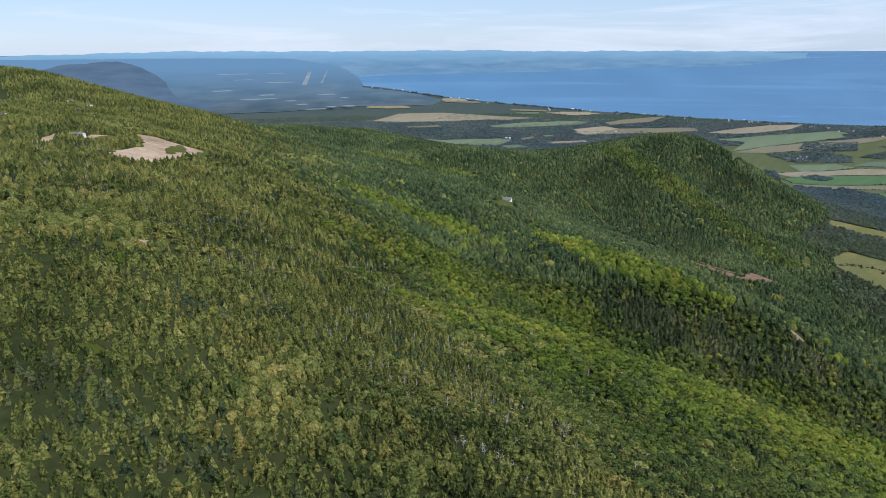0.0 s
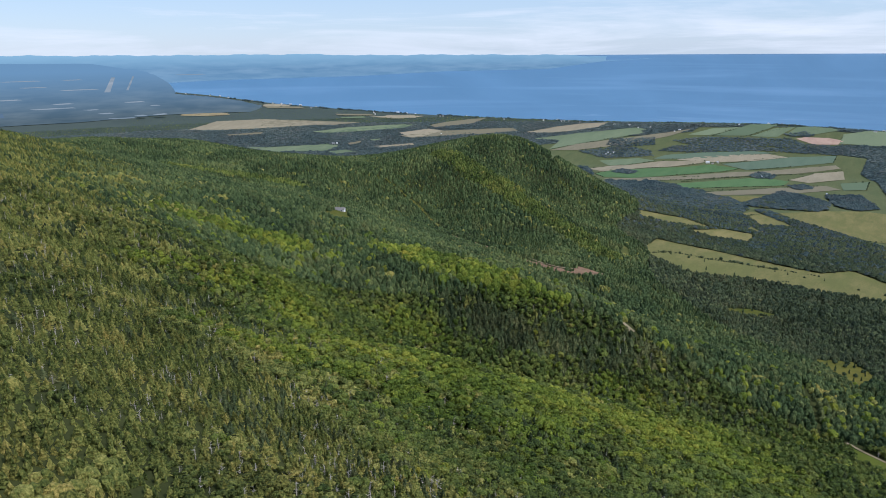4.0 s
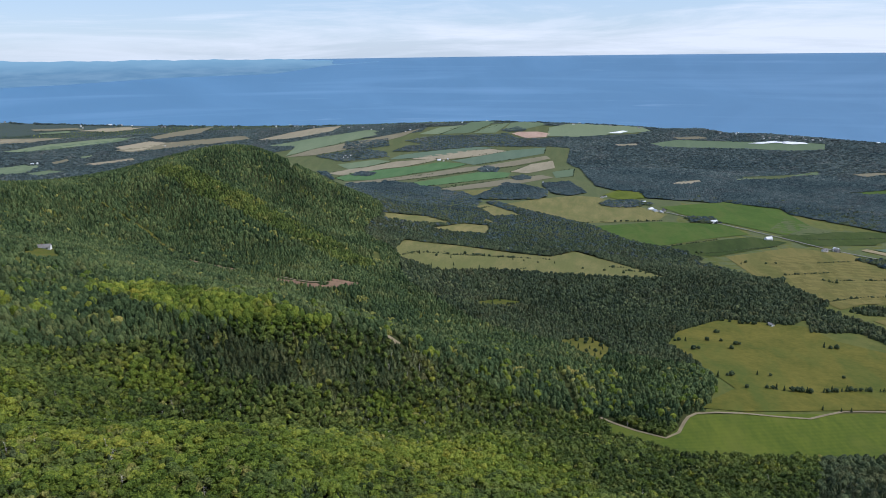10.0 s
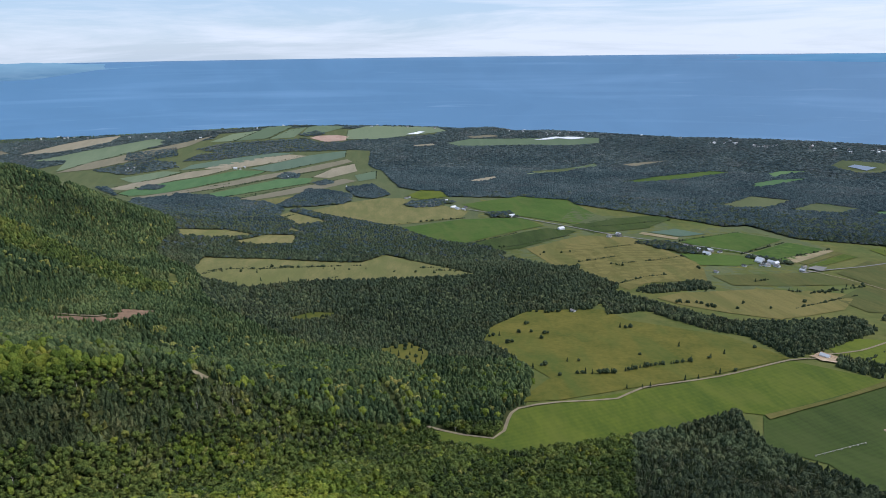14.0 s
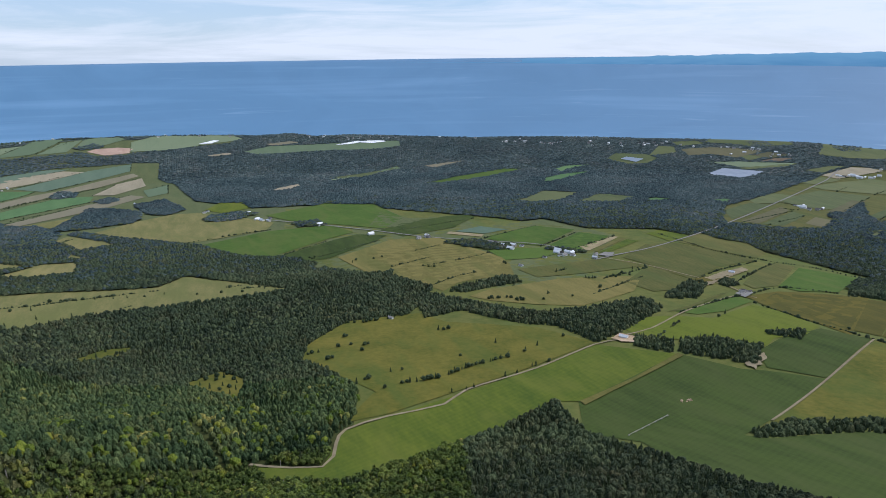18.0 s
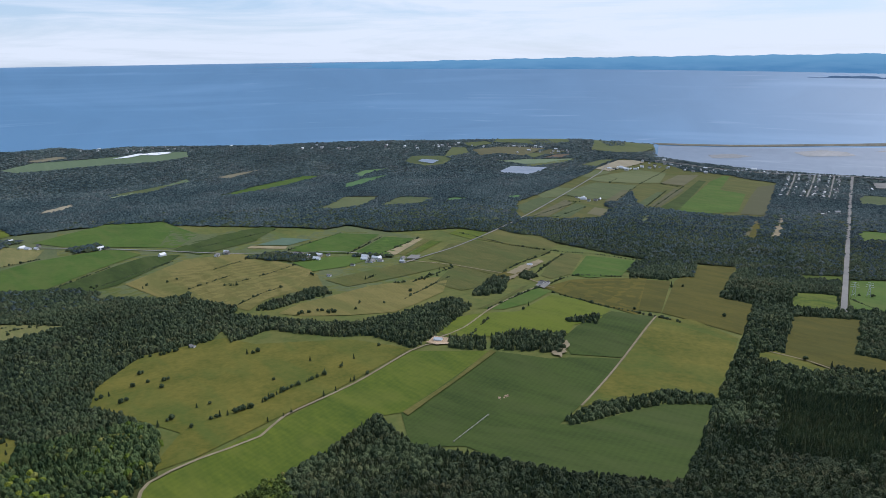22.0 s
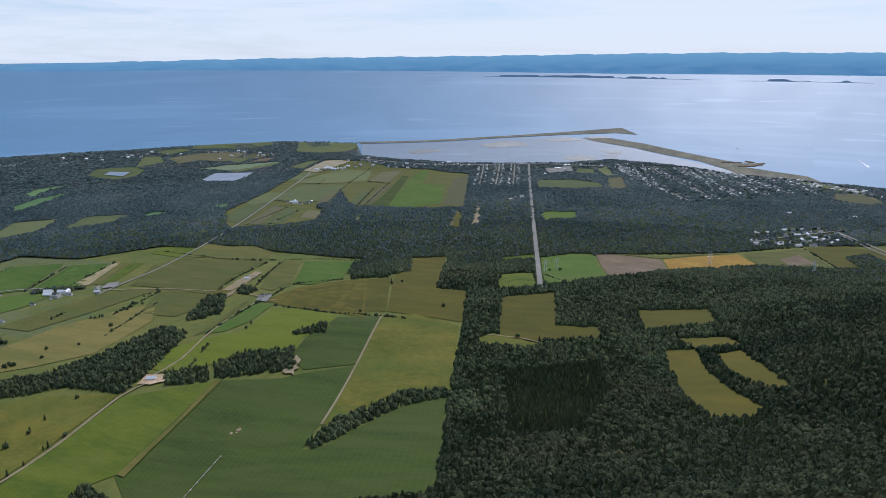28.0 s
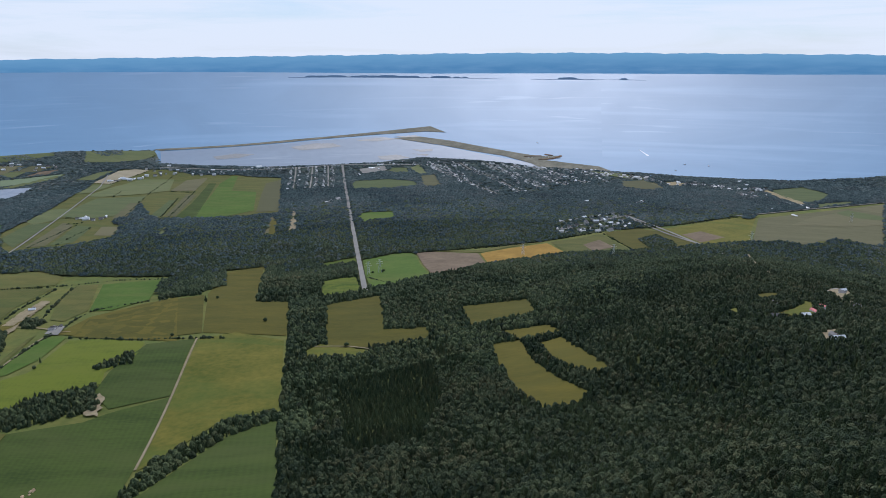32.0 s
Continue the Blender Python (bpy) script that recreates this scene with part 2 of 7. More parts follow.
MATS = {
    # the floor's lowland tint is blue-grey haze put into its colour
    "floor": surface("forest_floor_hazed_far", (0.022, 0.030, 0.010), (0.055, 0.062, 0.020), 0.95, 0.02, 0.4, lowland=(0.062, 0.084, 0.082)),
    "meadow": surface("meadow_grass", (0.045, 0.061, 0.008), (0.126, 0.110, 0.020), 0.85, 0.016, 0.14, by_object=0.12, sheen=0.085, drift=(0.060, 0.086, 0.016)),
    "pasture": surface("pasture_grass", (0.060, 0.078, 0.017), (0.129, 0.123, 0.034), 0.85, 0.008, 0.07, sheen=0.085, drift=(0.073, 0.104, 0.028)),
    "hay_green": surface("mown_hay", (0.034, 0.061, 0.008), (0.094, 0.115, 0.013), 0.85, 0.009, 0.06, stretch=(25, 3), by_object=0.25, rows=(-23, 0.045, 0.03), sheen=0.085, drift=(0.102, 0.113, 0.019)),
    "bright": surface("young_crop", (0.037, 0.075, 0.011), (0.068, 0.108, 0.019), 0.85, 0.01, 0.1, by_object=0.2, sheen=0.085, drift=(0.082, 0.100, 0.024)),
    "crop": surface("dark_crop", (0.023, 0.039, 0.008), (0.048, 0.070, 0.014), 0.85, 0.009, 0.1, stretch=(25, 5), by_object=0.1, rows=(-23, 0.05, 0.05), sheen=0.085, drift=(0.059, 0.073, 0.020)),
    "olive": surface("ripe_grass", (0.052, 0.051, 0.009), (0.096, 0.081, 0.013), 0.85, 0.012, 0.1, stretch=(25, 3), by_object=0.2, sheen=0.085, drift=(0.070, 0.067, 0.013)),
    "straw": surface("dry_hay", (0.078, 0.075, 0.017), (0.153, 0.130, 0.041), 0.85, 0.012, 0.1, stretch=(25, 4), by_object=0.25, rows=(-23, 0.055, 0.04), sheen=0.085, drift=(0.071, 0.085, 0.020)),
    "hay_light": surface("pale_hay", (0.055, 0.064, 0.016), (0.111, 0.102, 0.030), 0.85, 0.011, 0.09, stretch=(25, 4), by_object=0.15, rows=(-23, 0.05, 0.04), sheen=0.085, drift=(0.061, 0.080, 0.021)),
    "hay_pale": surface("pale_dry_grass", (0.112, 0.113, 0.038), (0.215, 0.180, 0.071), 0.85, 0.011, 0.09, stretch=(25, 4), by_object=0.2, rows=(-23, 0.05, 0.04), sheen=0.085, drift=(0.100, 0.112, 0.034)),
    # coast and far fields: field tones greyed, distance haze mixed into the colour
    "hazed_coast_hay": surface("hazed_coast_hay", (0.061, 0.079, 0.032), (0.109, 0.120, 0.051), 0.85, 0.008, 0.06, stretch=(25, 4), by_object=0.35, rows=(-23, 0.03, 0.04), sheen=0.085, drift=(0.075, 0.098, 0.040)),
    "hazed_coast_olive": surface("hazed_coast_dry_grass", (0.072, 0.073, 0.036), (0.118, 0.108, 0.058), 0.85, 0.008, 0.06, stretch=(25, 4), by_object=0.35, sheen=0.085),
    "far_hazed_hay": surface("far_hazed_hay", (0.098, 0.135, 0.078), (0.150, 0.185, 0.108), 0.85, 0.006, 0.05, stretch=(25, 4), by_object=0.35, sheen=0.085),
    "far_hazed_green": surface("far_hazed_green_crop", (0.062, 0.122, 0.048), (0.098, 0.165, 0.066), 0.85, 0.006, 0.05, stretch=(25, 4), by_object=0.3, sheen=0.085),
    "far_hazed_crop": surface("far_hazed_dark_crop", (0.070, 0.110, 0.074), (0.102, 0.142, 0.096), 0.85, 0.006, 0.05, stretch=(25, 4), by_object=0.3, sheen=0.085),
    "far_hazed_straw": surface("far_hazed_dry_hay", (0.165, 0.150, 0.098), (0.280, 0.242, 0.165), 0.85, 0.007, 0.06, stretch=(25, 4), by_object=0.4, sheen=0.085),
    "cover": surface("white_crop_cover", (0.62, 0.64, 0.66), (0.80, 0.81, 0.82), 0.5, 0.05, 0.5),
    "stubble": surface("stubble", (0.172, 0.138, 0.075), (0.276, 0.230, 0.132), 0.85, 0.02, 0.1, sheen=0.085),
    "brown": surface("ploughed_earth", (0.10, 0.075, 0.05), (0.16, 0.12, 0.08), 0.85, 0.02, 0.1, sheen=0.085),
    "orange": surface("ripe_grain", (0.179, 0.108, 0.022), (0.273, 0.167, 0.036), 0.85, 0.02, 0.1, sheen=0.085),
    "pink": surface("bare_red_earth", (0.30, 0.20, 0.15), (0.42, 0.30, 0.23), 0.95, 0.02, 0.1),
    "asphalt": surface("worn_asphalt", (0.150, 0.146, 0.134), (0.225, 0.216, 0.196), 0.9, 0.02, 0.5),
    "dirt": surface("gravel_track", (0.153, 0.126, 0.077), (0.252, 0.211, 0.135), 0.95, 0.05, 0.6),
    "sand": surface("dry_sand", (0.22, 0.155, 0.09), (0.50, 0.38, 0.26), 0.95, 0.03, 0.3),
    "spit": surface("sand_bar_grass", (0.105, 0.104, 0.080), (0.215, 0.200, 0.155), 0.95, 0.012, 0.08),
    "flat": surface("mud_flat", (0.13, 0.135, 0.135), (0.21, 0.21, 0.205), 0.5, 0.012, 0.08),
    "conifer": mixed_foliage("conifer_needles", [(0.013, 0.024, 0.012), (0.040, 0.058, 0.026), (0.083, 0.109, 0.045), (0.154, 0.168, 0.071)]),
    "broadleaf": mixed_foliage("broad_leaves", [(0.016, 0.029, 0.010), (0.053, 0.081, 0.021), (0.108, 0.144, 0.033), (0.196, 0.220, 0.049)]),
    "birch": mixed_foliage("sunlit_birch_leaves", [(0.022, 0.040, 0.009), (0.071, 0.109, 0.017), (0.147, 0.190, 0.027), (0.262, 0.283, 0.041)], warm_share=0.4),
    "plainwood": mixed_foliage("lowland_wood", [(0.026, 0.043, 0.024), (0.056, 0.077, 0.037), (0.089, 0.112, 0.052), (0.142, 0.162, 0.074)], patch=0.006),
    "farslope": mixed_foliage("far_slope_leaves", [(0.017, 0.031, 0.016), (0.046, 0.076, 0.031), (0.090, 0.128, 0.048), (0.166, 0.201, 0.073)], patch=0.009),
    "benchwood": mixed_foliage("slope_leaves", [(0.016, 0.028, 0.016), (0.036, 0.051, 0.028), (0.061, 0.077, 0.038), (0.101, 0.107, 0.054)], patch=0.008),
    "scrub": mixed_foliage("summit_scrub", [(0.020, 0.033, 0.010), (0.083, 0.107, 0.028), (0.181, 0.195, 0.049), (0.333, 0.312, 0.093)], patch=0.02),
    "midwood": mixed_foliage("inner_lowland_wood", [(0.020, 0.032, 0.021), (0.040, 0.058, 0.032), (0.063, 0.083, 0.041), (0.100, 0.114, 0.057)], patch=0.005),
    # the two far woods hold blue-grey distance haze in their leaf colour
    "hazed_farwood": mixed_foliage("hazed_far_lowland_wood", [(0.017, 0.032, 0.038), (0.038, 0.061, 0.063), (0.059, 0.085, 0.085), (0.104, 0.125, 0.113)], patch=0.004),
    "hazed_shorewood": mixed_foliage("hazed_shore_plain_wood", [(0.042, 0.065, 0.069), (0.066, 0.094, 0.094), (0.091, 0.121, 0.112), (0.140, 0.164, 0.140)], patch=0.004),
    "bark": surface("bark", (0.05, 0.04, 0.03), (0.11, 0.09, 0.07), 0.9, 0.5, 3),
    "snag": surface("weathered_dead_wood", (0.26, 0.24, 0.21), (0.40, 0.37, 0.33), 0.9, 0.3, 2, island=0.4),
    "white": surface("white_siding", (0.684, 0.684, 0.665), (0.802, 0.802, 0.782), 0.6, 0.3, 2, by_object=0.3),
    "siding": surface("painted_siding", (0.30, 0.28, 0.26), (0.72, 0.69, 0.64), 0.7, 0.2, 2, by_object=0.5, island=0.5),
    "roof": surface("shingle_roof", (0.07, 0.068, 0.066), (0.20, 0.19, 0.18), 0.85, 0.2, 1.5, by_object=0.6),
    "townroof": surface("town_roofs", (0.10, 0.10, 0.10), (0.46, 0.45, 0.44), 0.7, 0.2, 1.5, island=0.8),
    "redroof": surface("red_metal_roof", (0.30, 0.03, 0.035), (0.42, 0.06, 0.06), 0.5, 0.2, 1),
    "steelroof": surface("metal_roof", (0.459, 0.478, 0.495), (0.606, 0.616, 0.624), 0.4, 0.2, 1, by_object=0.4),
    "glass": surface("dark_window", (0.02, 0.025, 0.03), (0.05, 0.06, 0.07), 0.15, 0.3, 2),
    "panel": surface("solar_glass", (0.144, 0.173, 0.216), (0.216, 0.245, 0.288), 0.35, 0.05, 0.5),
    "rock": surface("red_rock_cut", (0.117, 0.078, 0.051), (0.242, 0.156, 0.099), 0.95, 0.06, 0.5),
}


def water_material(name, deep, rough, fine=0.0):
    """Open water: wide mottling, and long pale slicks that lie along the coast."""
    m = bpy.data.materials.new(name)
    m.use_nodes = True
    nt = m.node_tree
    p = nt.nodes["Principled BSDF"]
    p.inputs["Roughness"].default_value = rough
    p.inputs["IOR"].default_value = 1.33
    p.inputs["Specular IOR Level"].default_value = 0.75
    geo = nt.nodes.new("ShaderNodeNewGeometry")
    # distance from the hills and bearing round them
    rel = nt.nodes.new("ShaderNodeVectorMath")
    rel.operation = "SUBTRACT"
    rel.inputs[1].default_value = (-15, -25, 0)
    nt.links.new(geo.outputs["Position"], rel.inputs[0])
    away = nt.nodes.new("ShaderNodeVectorMath")
    away.operation = "LENGTH"
    nt.links.new(rel.outputs[0], away.inputs[0])
    sep = nt.nodes.new("ShaderNodeSeparateXYZ")
    nt.links.new(rel.outputs[0], sep.inputs[0])
    ang = nt.nodes.new("ShaderNodeMath")
    ang.operation = "ARCTAN2"
    nt.links.new(sep.outputs["X"], ang.inputs[0])
    nt.links.new(sep.outputs["Y"], ang.inputs[1])
    turn = nt.nodes.new("ShaderNodeCombineXYZ")
    nt.links.new(ang.outputs[0], turn.inputs["Y"])
    nt.links.new(away.outputs["Value"], turn.inputs["X"])
    spread = nt.nodes.new("ShaderNodeVectorMath")
    spread.operation = "MULTIPLY"
    spread.inputs[1].default_value = (0.013, 4.5, 1)
    nt.links.new(turn.outputs[0], spread.inputs[0])

    def grain(scale, detail, twist, source):
        n = nt.nodes.new("ShaderNodeTexNoise")
        n.inputs["Scale"].default_value, n.inputs["Detail"].default_value, n.inputs["Distortion"].default_value = scale, detail, twist
        nt.links.new(source, n.inputs["Vector"])
        return n.outputs["Fac"]

    def span(value, low, high, to_low=0.0, to_high=1.0):
        r = nt.nodes.new("ShaderNodeMapRange")
        r.inputs["From Min"].default_value, r.inputs["From Max"].default_value = low, high
        r.inputs["To Min"].default_value, r.inputs["To Max"].default_value = to_low, to_high
        nt.links.new(value, r.inputs["Value"])
        return r.outputs[0]

    def mixed(fac, a, b):
        x = nt.nodes.new("ShaderNodeMix")
        x.data_type = "RGBA"
        nt.links.new(fac, x.inputs["Factor"])
        if isinstance(a, tuple):
            x.inputs["A"].default_value = (*a, 1)
        else:
            nt.links.new(a, x.inputs["A"])
        x.inputs["B"].default_value = (*b, 1)
        return x.outputs["Result"]

    mottle = grain(fine or 0.0016, 6, 1.6, geo.outputs["Position"])
    colour = mixed(span(mottle, 0.3, 0.7), deep, tuple(c * 1.1 + 0.005 for c in deep))
    bands = grain(0.55, 6, 0.4, spread.outputs[0])
    colour = mixed(span(bands, 0.52, 0.75, 0, 0.55), colour, tuple(min(1, c * 1.3 + 0.05) for c in deep))
    slick = grain(1.4, 5, 1.1, spread.outputs[0])
    where = span(grain(0.0009, 2, 0.0, geo.outputs["Position"]), 0.48, 0.62)
    thin = nt.nodes.new("ShaderNodeMath")
    thin.operation = "MULTIPLY"
    nt.links.new(span(slick, 0.6, 0.7), thin.inputs[0])
    nt.links.new(where, thin.inputs[1])
    colour = mixed(span(thin.outputs[0], 0, 1, 0, 0.42), colour, tuple(min(1, c * 1.2 + 0.13) for c in deep))
    nt.links.new(colour, p.inputs["Base Color"])
    nt.links.new(span(mottle, 0.3, 0.7, rough + 0.012, rough - 0.012), p.inputs["Roughness"])
    return m


MATS["sea"] = water_material("sea_water", (0.070, 0.168, 0.282), 0.57)
MATS["lagoon"] = water_material("lagoon_water", (0.125, 0.165, 0.215), 0.36, 0.012)


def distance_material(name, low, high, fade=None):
    """Hazy distance of the backdrop: self-glowing, with the haze painted into its colour."""
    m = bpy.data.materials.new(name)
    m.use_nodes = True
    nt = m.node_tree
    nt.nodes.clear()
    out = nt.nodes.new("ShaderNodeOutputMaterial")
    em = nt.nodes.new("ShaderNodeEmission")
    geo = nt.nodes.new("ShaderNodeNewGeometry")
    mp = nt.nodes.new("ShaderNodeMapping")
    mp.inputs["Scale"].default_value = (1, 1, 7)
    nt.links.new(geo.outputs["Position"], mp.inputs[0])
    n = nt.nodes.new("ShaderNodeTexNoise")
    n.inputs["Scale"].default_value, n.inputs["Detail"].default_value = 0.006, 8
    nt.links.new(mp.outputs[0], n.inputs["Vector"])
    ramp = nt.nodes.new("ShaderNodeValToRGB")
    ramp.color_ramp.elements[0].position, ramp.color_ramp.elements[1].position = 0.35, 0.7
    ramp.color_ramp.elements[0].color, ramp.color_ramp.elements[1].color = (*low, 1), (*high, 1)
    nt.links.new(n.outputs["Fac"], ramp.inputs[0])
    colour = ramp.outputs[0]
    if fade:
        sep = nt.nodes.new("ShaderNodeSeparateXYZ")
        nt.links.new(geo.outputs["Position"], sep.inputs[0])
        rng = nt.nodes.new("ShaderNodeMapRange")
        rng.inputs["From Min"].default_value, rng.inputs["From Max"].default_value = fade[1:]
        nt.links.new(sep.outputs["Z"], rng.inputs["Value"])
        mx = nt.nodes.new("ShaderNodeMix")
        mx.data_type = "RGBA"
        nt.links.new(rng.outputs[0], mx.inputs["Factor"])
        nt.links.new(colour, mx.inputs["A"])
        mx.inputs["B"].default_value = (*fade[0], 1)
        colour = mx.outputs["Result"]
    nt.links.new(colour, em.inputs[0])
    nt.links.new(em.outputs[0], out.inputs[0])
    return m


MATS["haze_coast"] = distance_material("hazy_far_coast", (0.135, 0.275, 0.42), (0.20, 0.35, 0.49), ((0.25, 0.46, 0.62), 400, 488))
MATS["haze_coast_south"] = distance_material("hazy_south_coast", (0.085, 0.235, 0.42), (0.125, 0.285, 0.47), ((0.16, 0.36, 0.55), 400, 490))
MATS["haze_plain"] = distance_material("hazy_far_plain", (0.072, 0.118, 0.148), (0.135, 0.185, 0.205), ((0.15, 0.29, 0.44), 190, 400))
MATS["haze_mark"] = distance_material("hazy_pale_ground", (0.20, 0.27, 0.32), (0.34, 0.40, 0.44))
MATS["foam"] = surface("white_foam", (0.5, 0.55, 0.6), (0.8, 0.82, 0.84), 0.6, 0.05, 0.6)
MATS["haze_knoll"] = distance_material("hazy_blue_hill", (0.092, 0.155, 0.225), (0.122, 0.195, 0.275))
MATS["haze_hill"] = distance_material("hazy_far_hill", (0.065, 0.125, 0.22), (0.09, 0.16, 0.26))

# ---- the lie of the land ----
HUB = (-15.0, -25.0)
EYE = 520.0
NEAR, FAR = 3000.0, 4850.0

# heights along spurs, gullies and benches, as x, y, z
SUMMIT = [(-420, 40, 448), (-150, 60, 440), (-70, 115, 448), (-31, 187, 452), (129, 575, 443), (180, 1415, 482), (300, 1176, 447), (423, 1072, 410), (-100, -150, 420), (-150, 900, 470)]
EAST_FLANK = [(86, 292, 418), (169, 335, 383), (293, 335, 331), (378, 415, 288), (418, 753, 372), (837, 1051, 290), (1125, 1556, 275), (780, 1450, 330)]
FIRST_SPUR = [(34, 118, 412), (149, 223, 366), (197, 206, 354), (240, 188, 334), (307, 146, 293), (360, 100, 264), (420, 45, 234), (124, 87, 357), (258, 53, 296), (470, -20, 208), (417, -72, 208), (60, -120, 370)]
HOUSE_SPUR = [(660, 612, 296), (590, 520, 292), (560, 430, 284), (562, 329, 284), (540, 240, 268), (576, 159, 238), (640, 90, 200), (700, 30, 168)]
BEHIND_SPUR = [(770, 470, 228), (730, 350, 205), (700, 240, 190), (740, 150, 160)]
GULLY = [(250, 300, 318), (330, 285, 262), (370, 230, 238), (444, 270, 232), (440, 170, 204), (500, 80, 174), (560, 10, 155)]
VALLEY = [(1033, 769, 210), (936, 656, 203), (836, 527, 214), (897, 328, 180), (1028, 285, 142), (834, 138, 143), (860, -40, 124)]
FAR_HILL = [(1070, 985, 276), (1210, 905, 254), (1330, 850, 271), (1560, 770, 288), (1430, 640, 228), (1260, 489, 165), (1400, 380, 120), (1720, 690, 196), (1850, 950, 180), (1302, 342, 128), (2000, 600, 75), (1284, 732, 257), (1261, 625, 231), (1204, 485, 182), (1401, 690, 233), (1370, 633, 206), (1164, 748, 221), (1069, 594, 184), (1040, 975, 283)]
SOUTH_BENCH = [(-11, -383, 325), (23, -528, 246), (-31, -663, 231), (-18, -761, 226), (-101, -997, 203), (-137, -1068, 205), (259, -1260, 110), (102, -739, 197), (124, -647, 205), (243, -774, 159), (209, -580, 201), (340, -860, 138), (-250, -1100, 195), (-300, -700, 260), (60, -1330, 112), (-200, -1400, 130)]
FOOT = [(625, -141, 154), (721, -217, 139), (539, -500, 147), (583, -845, 130), (760, -589, 121), (531, -211, 160), (300, -400, 215), (400, -260, 200)]


def plain(r):
    return 4 + 296 * np.exp(-r / 980)


def bump_weights():
    p = np.array(SUMMIT + EAST_FLANK + FIRST_SPUR + HOUSE_SPUR + BEHIND_SPUR + GULLY + VALLEY + FAR_HILL + SOUTH_BENCH + FOOT, float)
    d = np.hypot(p[:, None, 0] - p[None, :, 0], p[:, None, 1] - p[None, :, 1]) / 190
    k = (1 + d) * np.exp(-d) + np.eye(len(p)) * 0.008
    r = np.hypot(p[:, 0] - HUB[0], p[:, 1] - HUB[1])
    return p[:, :2], np.linalg.solve(k, p[:, 2] - plain(r))


KNOTS, WEIGHTS = bump_weights()


def true_reach(r):
    """The distance over the round earth that the sheet shows at r."""
    return np.where(r > NEAR, NEAR / np.maximum(1 - (np.maximum(r, NEAR) - NEAR) / (FAR - NEAR), 0.03), r)


def dip(r, h=0.0):
    s = true_reach(r)
    return (EYE - h) / s + s / 1.332e7


def sea_level(x, y):
    """The sea: flat near by, rising on the sheet's rim as the distance closes up."""
    r = np.hypot(np.asarray(x, float) - HUB[0], np.asarray(y, float) - HUB[1])
    return np.where(r > NEAR, EYE - r * dip(r), 0.0)


def ground(x, y):
    x, y = np.asarray(x, float), np.asarray(y, float)
    r = np.hypot(x - HUB[0], y - HUB[1])
    z = plain(np.minimum(r, NEAR)) + np.where(r > NEAR, EYE - r * dip(r, 0.0), 0.0)
    shape = z.shape
    xs, ys, zs = x.ravel(), y.ravel(), z.ravel().copy()
    for i in range(0, len(xs), 20000):
        d = np.hypot(xs[i:i + 20000, None] - KNOTS[None, :, 0], ys[i:i + 20000, None] - KNOTS[None, :, 1]) / 190
        zs[i:i + 20000] += ((1 + d) * np.exp(-d)) @ WEIGHTS
    return zs.reshape(shape)

# bearing and reach of the shore
SHORE = [(36.7, 4270), (39.4, 4210), (42.2, 4118), (45.0, 4043), (48.7, 3970), (53.3, 3892), (56.1, 3854), (60.7, 3802), (65.4, 3764), (70.0, 3743), (74.6, 3745), (79.1, 3755), (83.4, 3762), (87.6, 3742), (90.4, 3725), (95.2, 3691), (97.3, 3662), (99.9, 3673), (101.9, 3621), (105.1, 3625), (110.6, 3572), (114.8, 3548), (117.0, 3555), (121.4, 3563), (128.1, 3552), (135.0, 3568), (139.6, 3567), (145.2, 3510), (145.5, 3323), (148.2, 3260), (152.8, 3189), (157.4, 3179), (161.9, 3197), (165.5, 3262), (169.8, 3214), (172.7, 3157), (175.1, 3109), (178.6, 3081), (182.3, 3058), (185.7, 3015), (189.8, 3008), (193.7, 3058), (197.4, 3143), (199.7, 3216)]
# bearing, dip of the waterline and dip of the crest of the far coasts
FAR_COAST_EAST = [(5.0, 1.3, 0.6), (23.1, 1.3, 0.3), (31.4, 1.5, 0.4), (35.0, 2.2, 0.42), (36.5, 2.44, 0.45), (40.2, 2.32, 0.45), (47.0, 2.25, 0.47), (51.3, 2.19, 0.6), (58.0, 1.91, 0.61), (66.2, 1.79, 0.7), (70.3, 1.24, 0.72), (74.7, 0.97, 0.8)]
FAR_COAST_SOUTH = [(108.5, 0.99, 0.9), (116.0, 1.06, 0.84), (124.6, 1.27, 0.76), (131.5, 1.33, 0.66), (137.7, 1.42, 0.58), (145.0, 1.52, 0.54), (154.7, 1.68, 0.5), (160.5, 1.79, 0.45), (167.4, 1.88, 0.38), (174.0, 1.89, 0.35), (182.7, 1.9, 0.38), (192.5, 1.9, 0.48), (200.5, 1.8, 0.54), (213.0, 1.8, 0.6)]


# ---- mesh helpers ----
def tri_mesh(name, verts, tris, material, smooth=False):
    me = bpy.data.meshes.new(name)
    verts, tris = np.asarray(verts, np.float32), np.asarray(tris, np.int32)
    me.vertices.add(len(verts))
    me.vertices.foreach_set("co", verts.ravel())
    me.loops.add(tris.size)
    me.loops.foreach_set("vertex_index", tris.ravel())
    me.polygons.add(len(tris))
    me.polygons.foreach_set("loop_start", np.arange(0, tris.size, 3, dtype=np.int32))
    me.polygons.foreach_set("use_smooth", np.full(len(tris), smooth))
    me.update(calc_edges=True)
    me.materials.append(material)
    return me


def part(name, bm, material, parent, label=""):
    me = bpy.data.meshes.new(name)
    bm.to_mesh(me)
    bm.free()
    me.materials.append(material)
    ob = new(name, me)
    ob.parent = parent
    return tagged(ob, label)


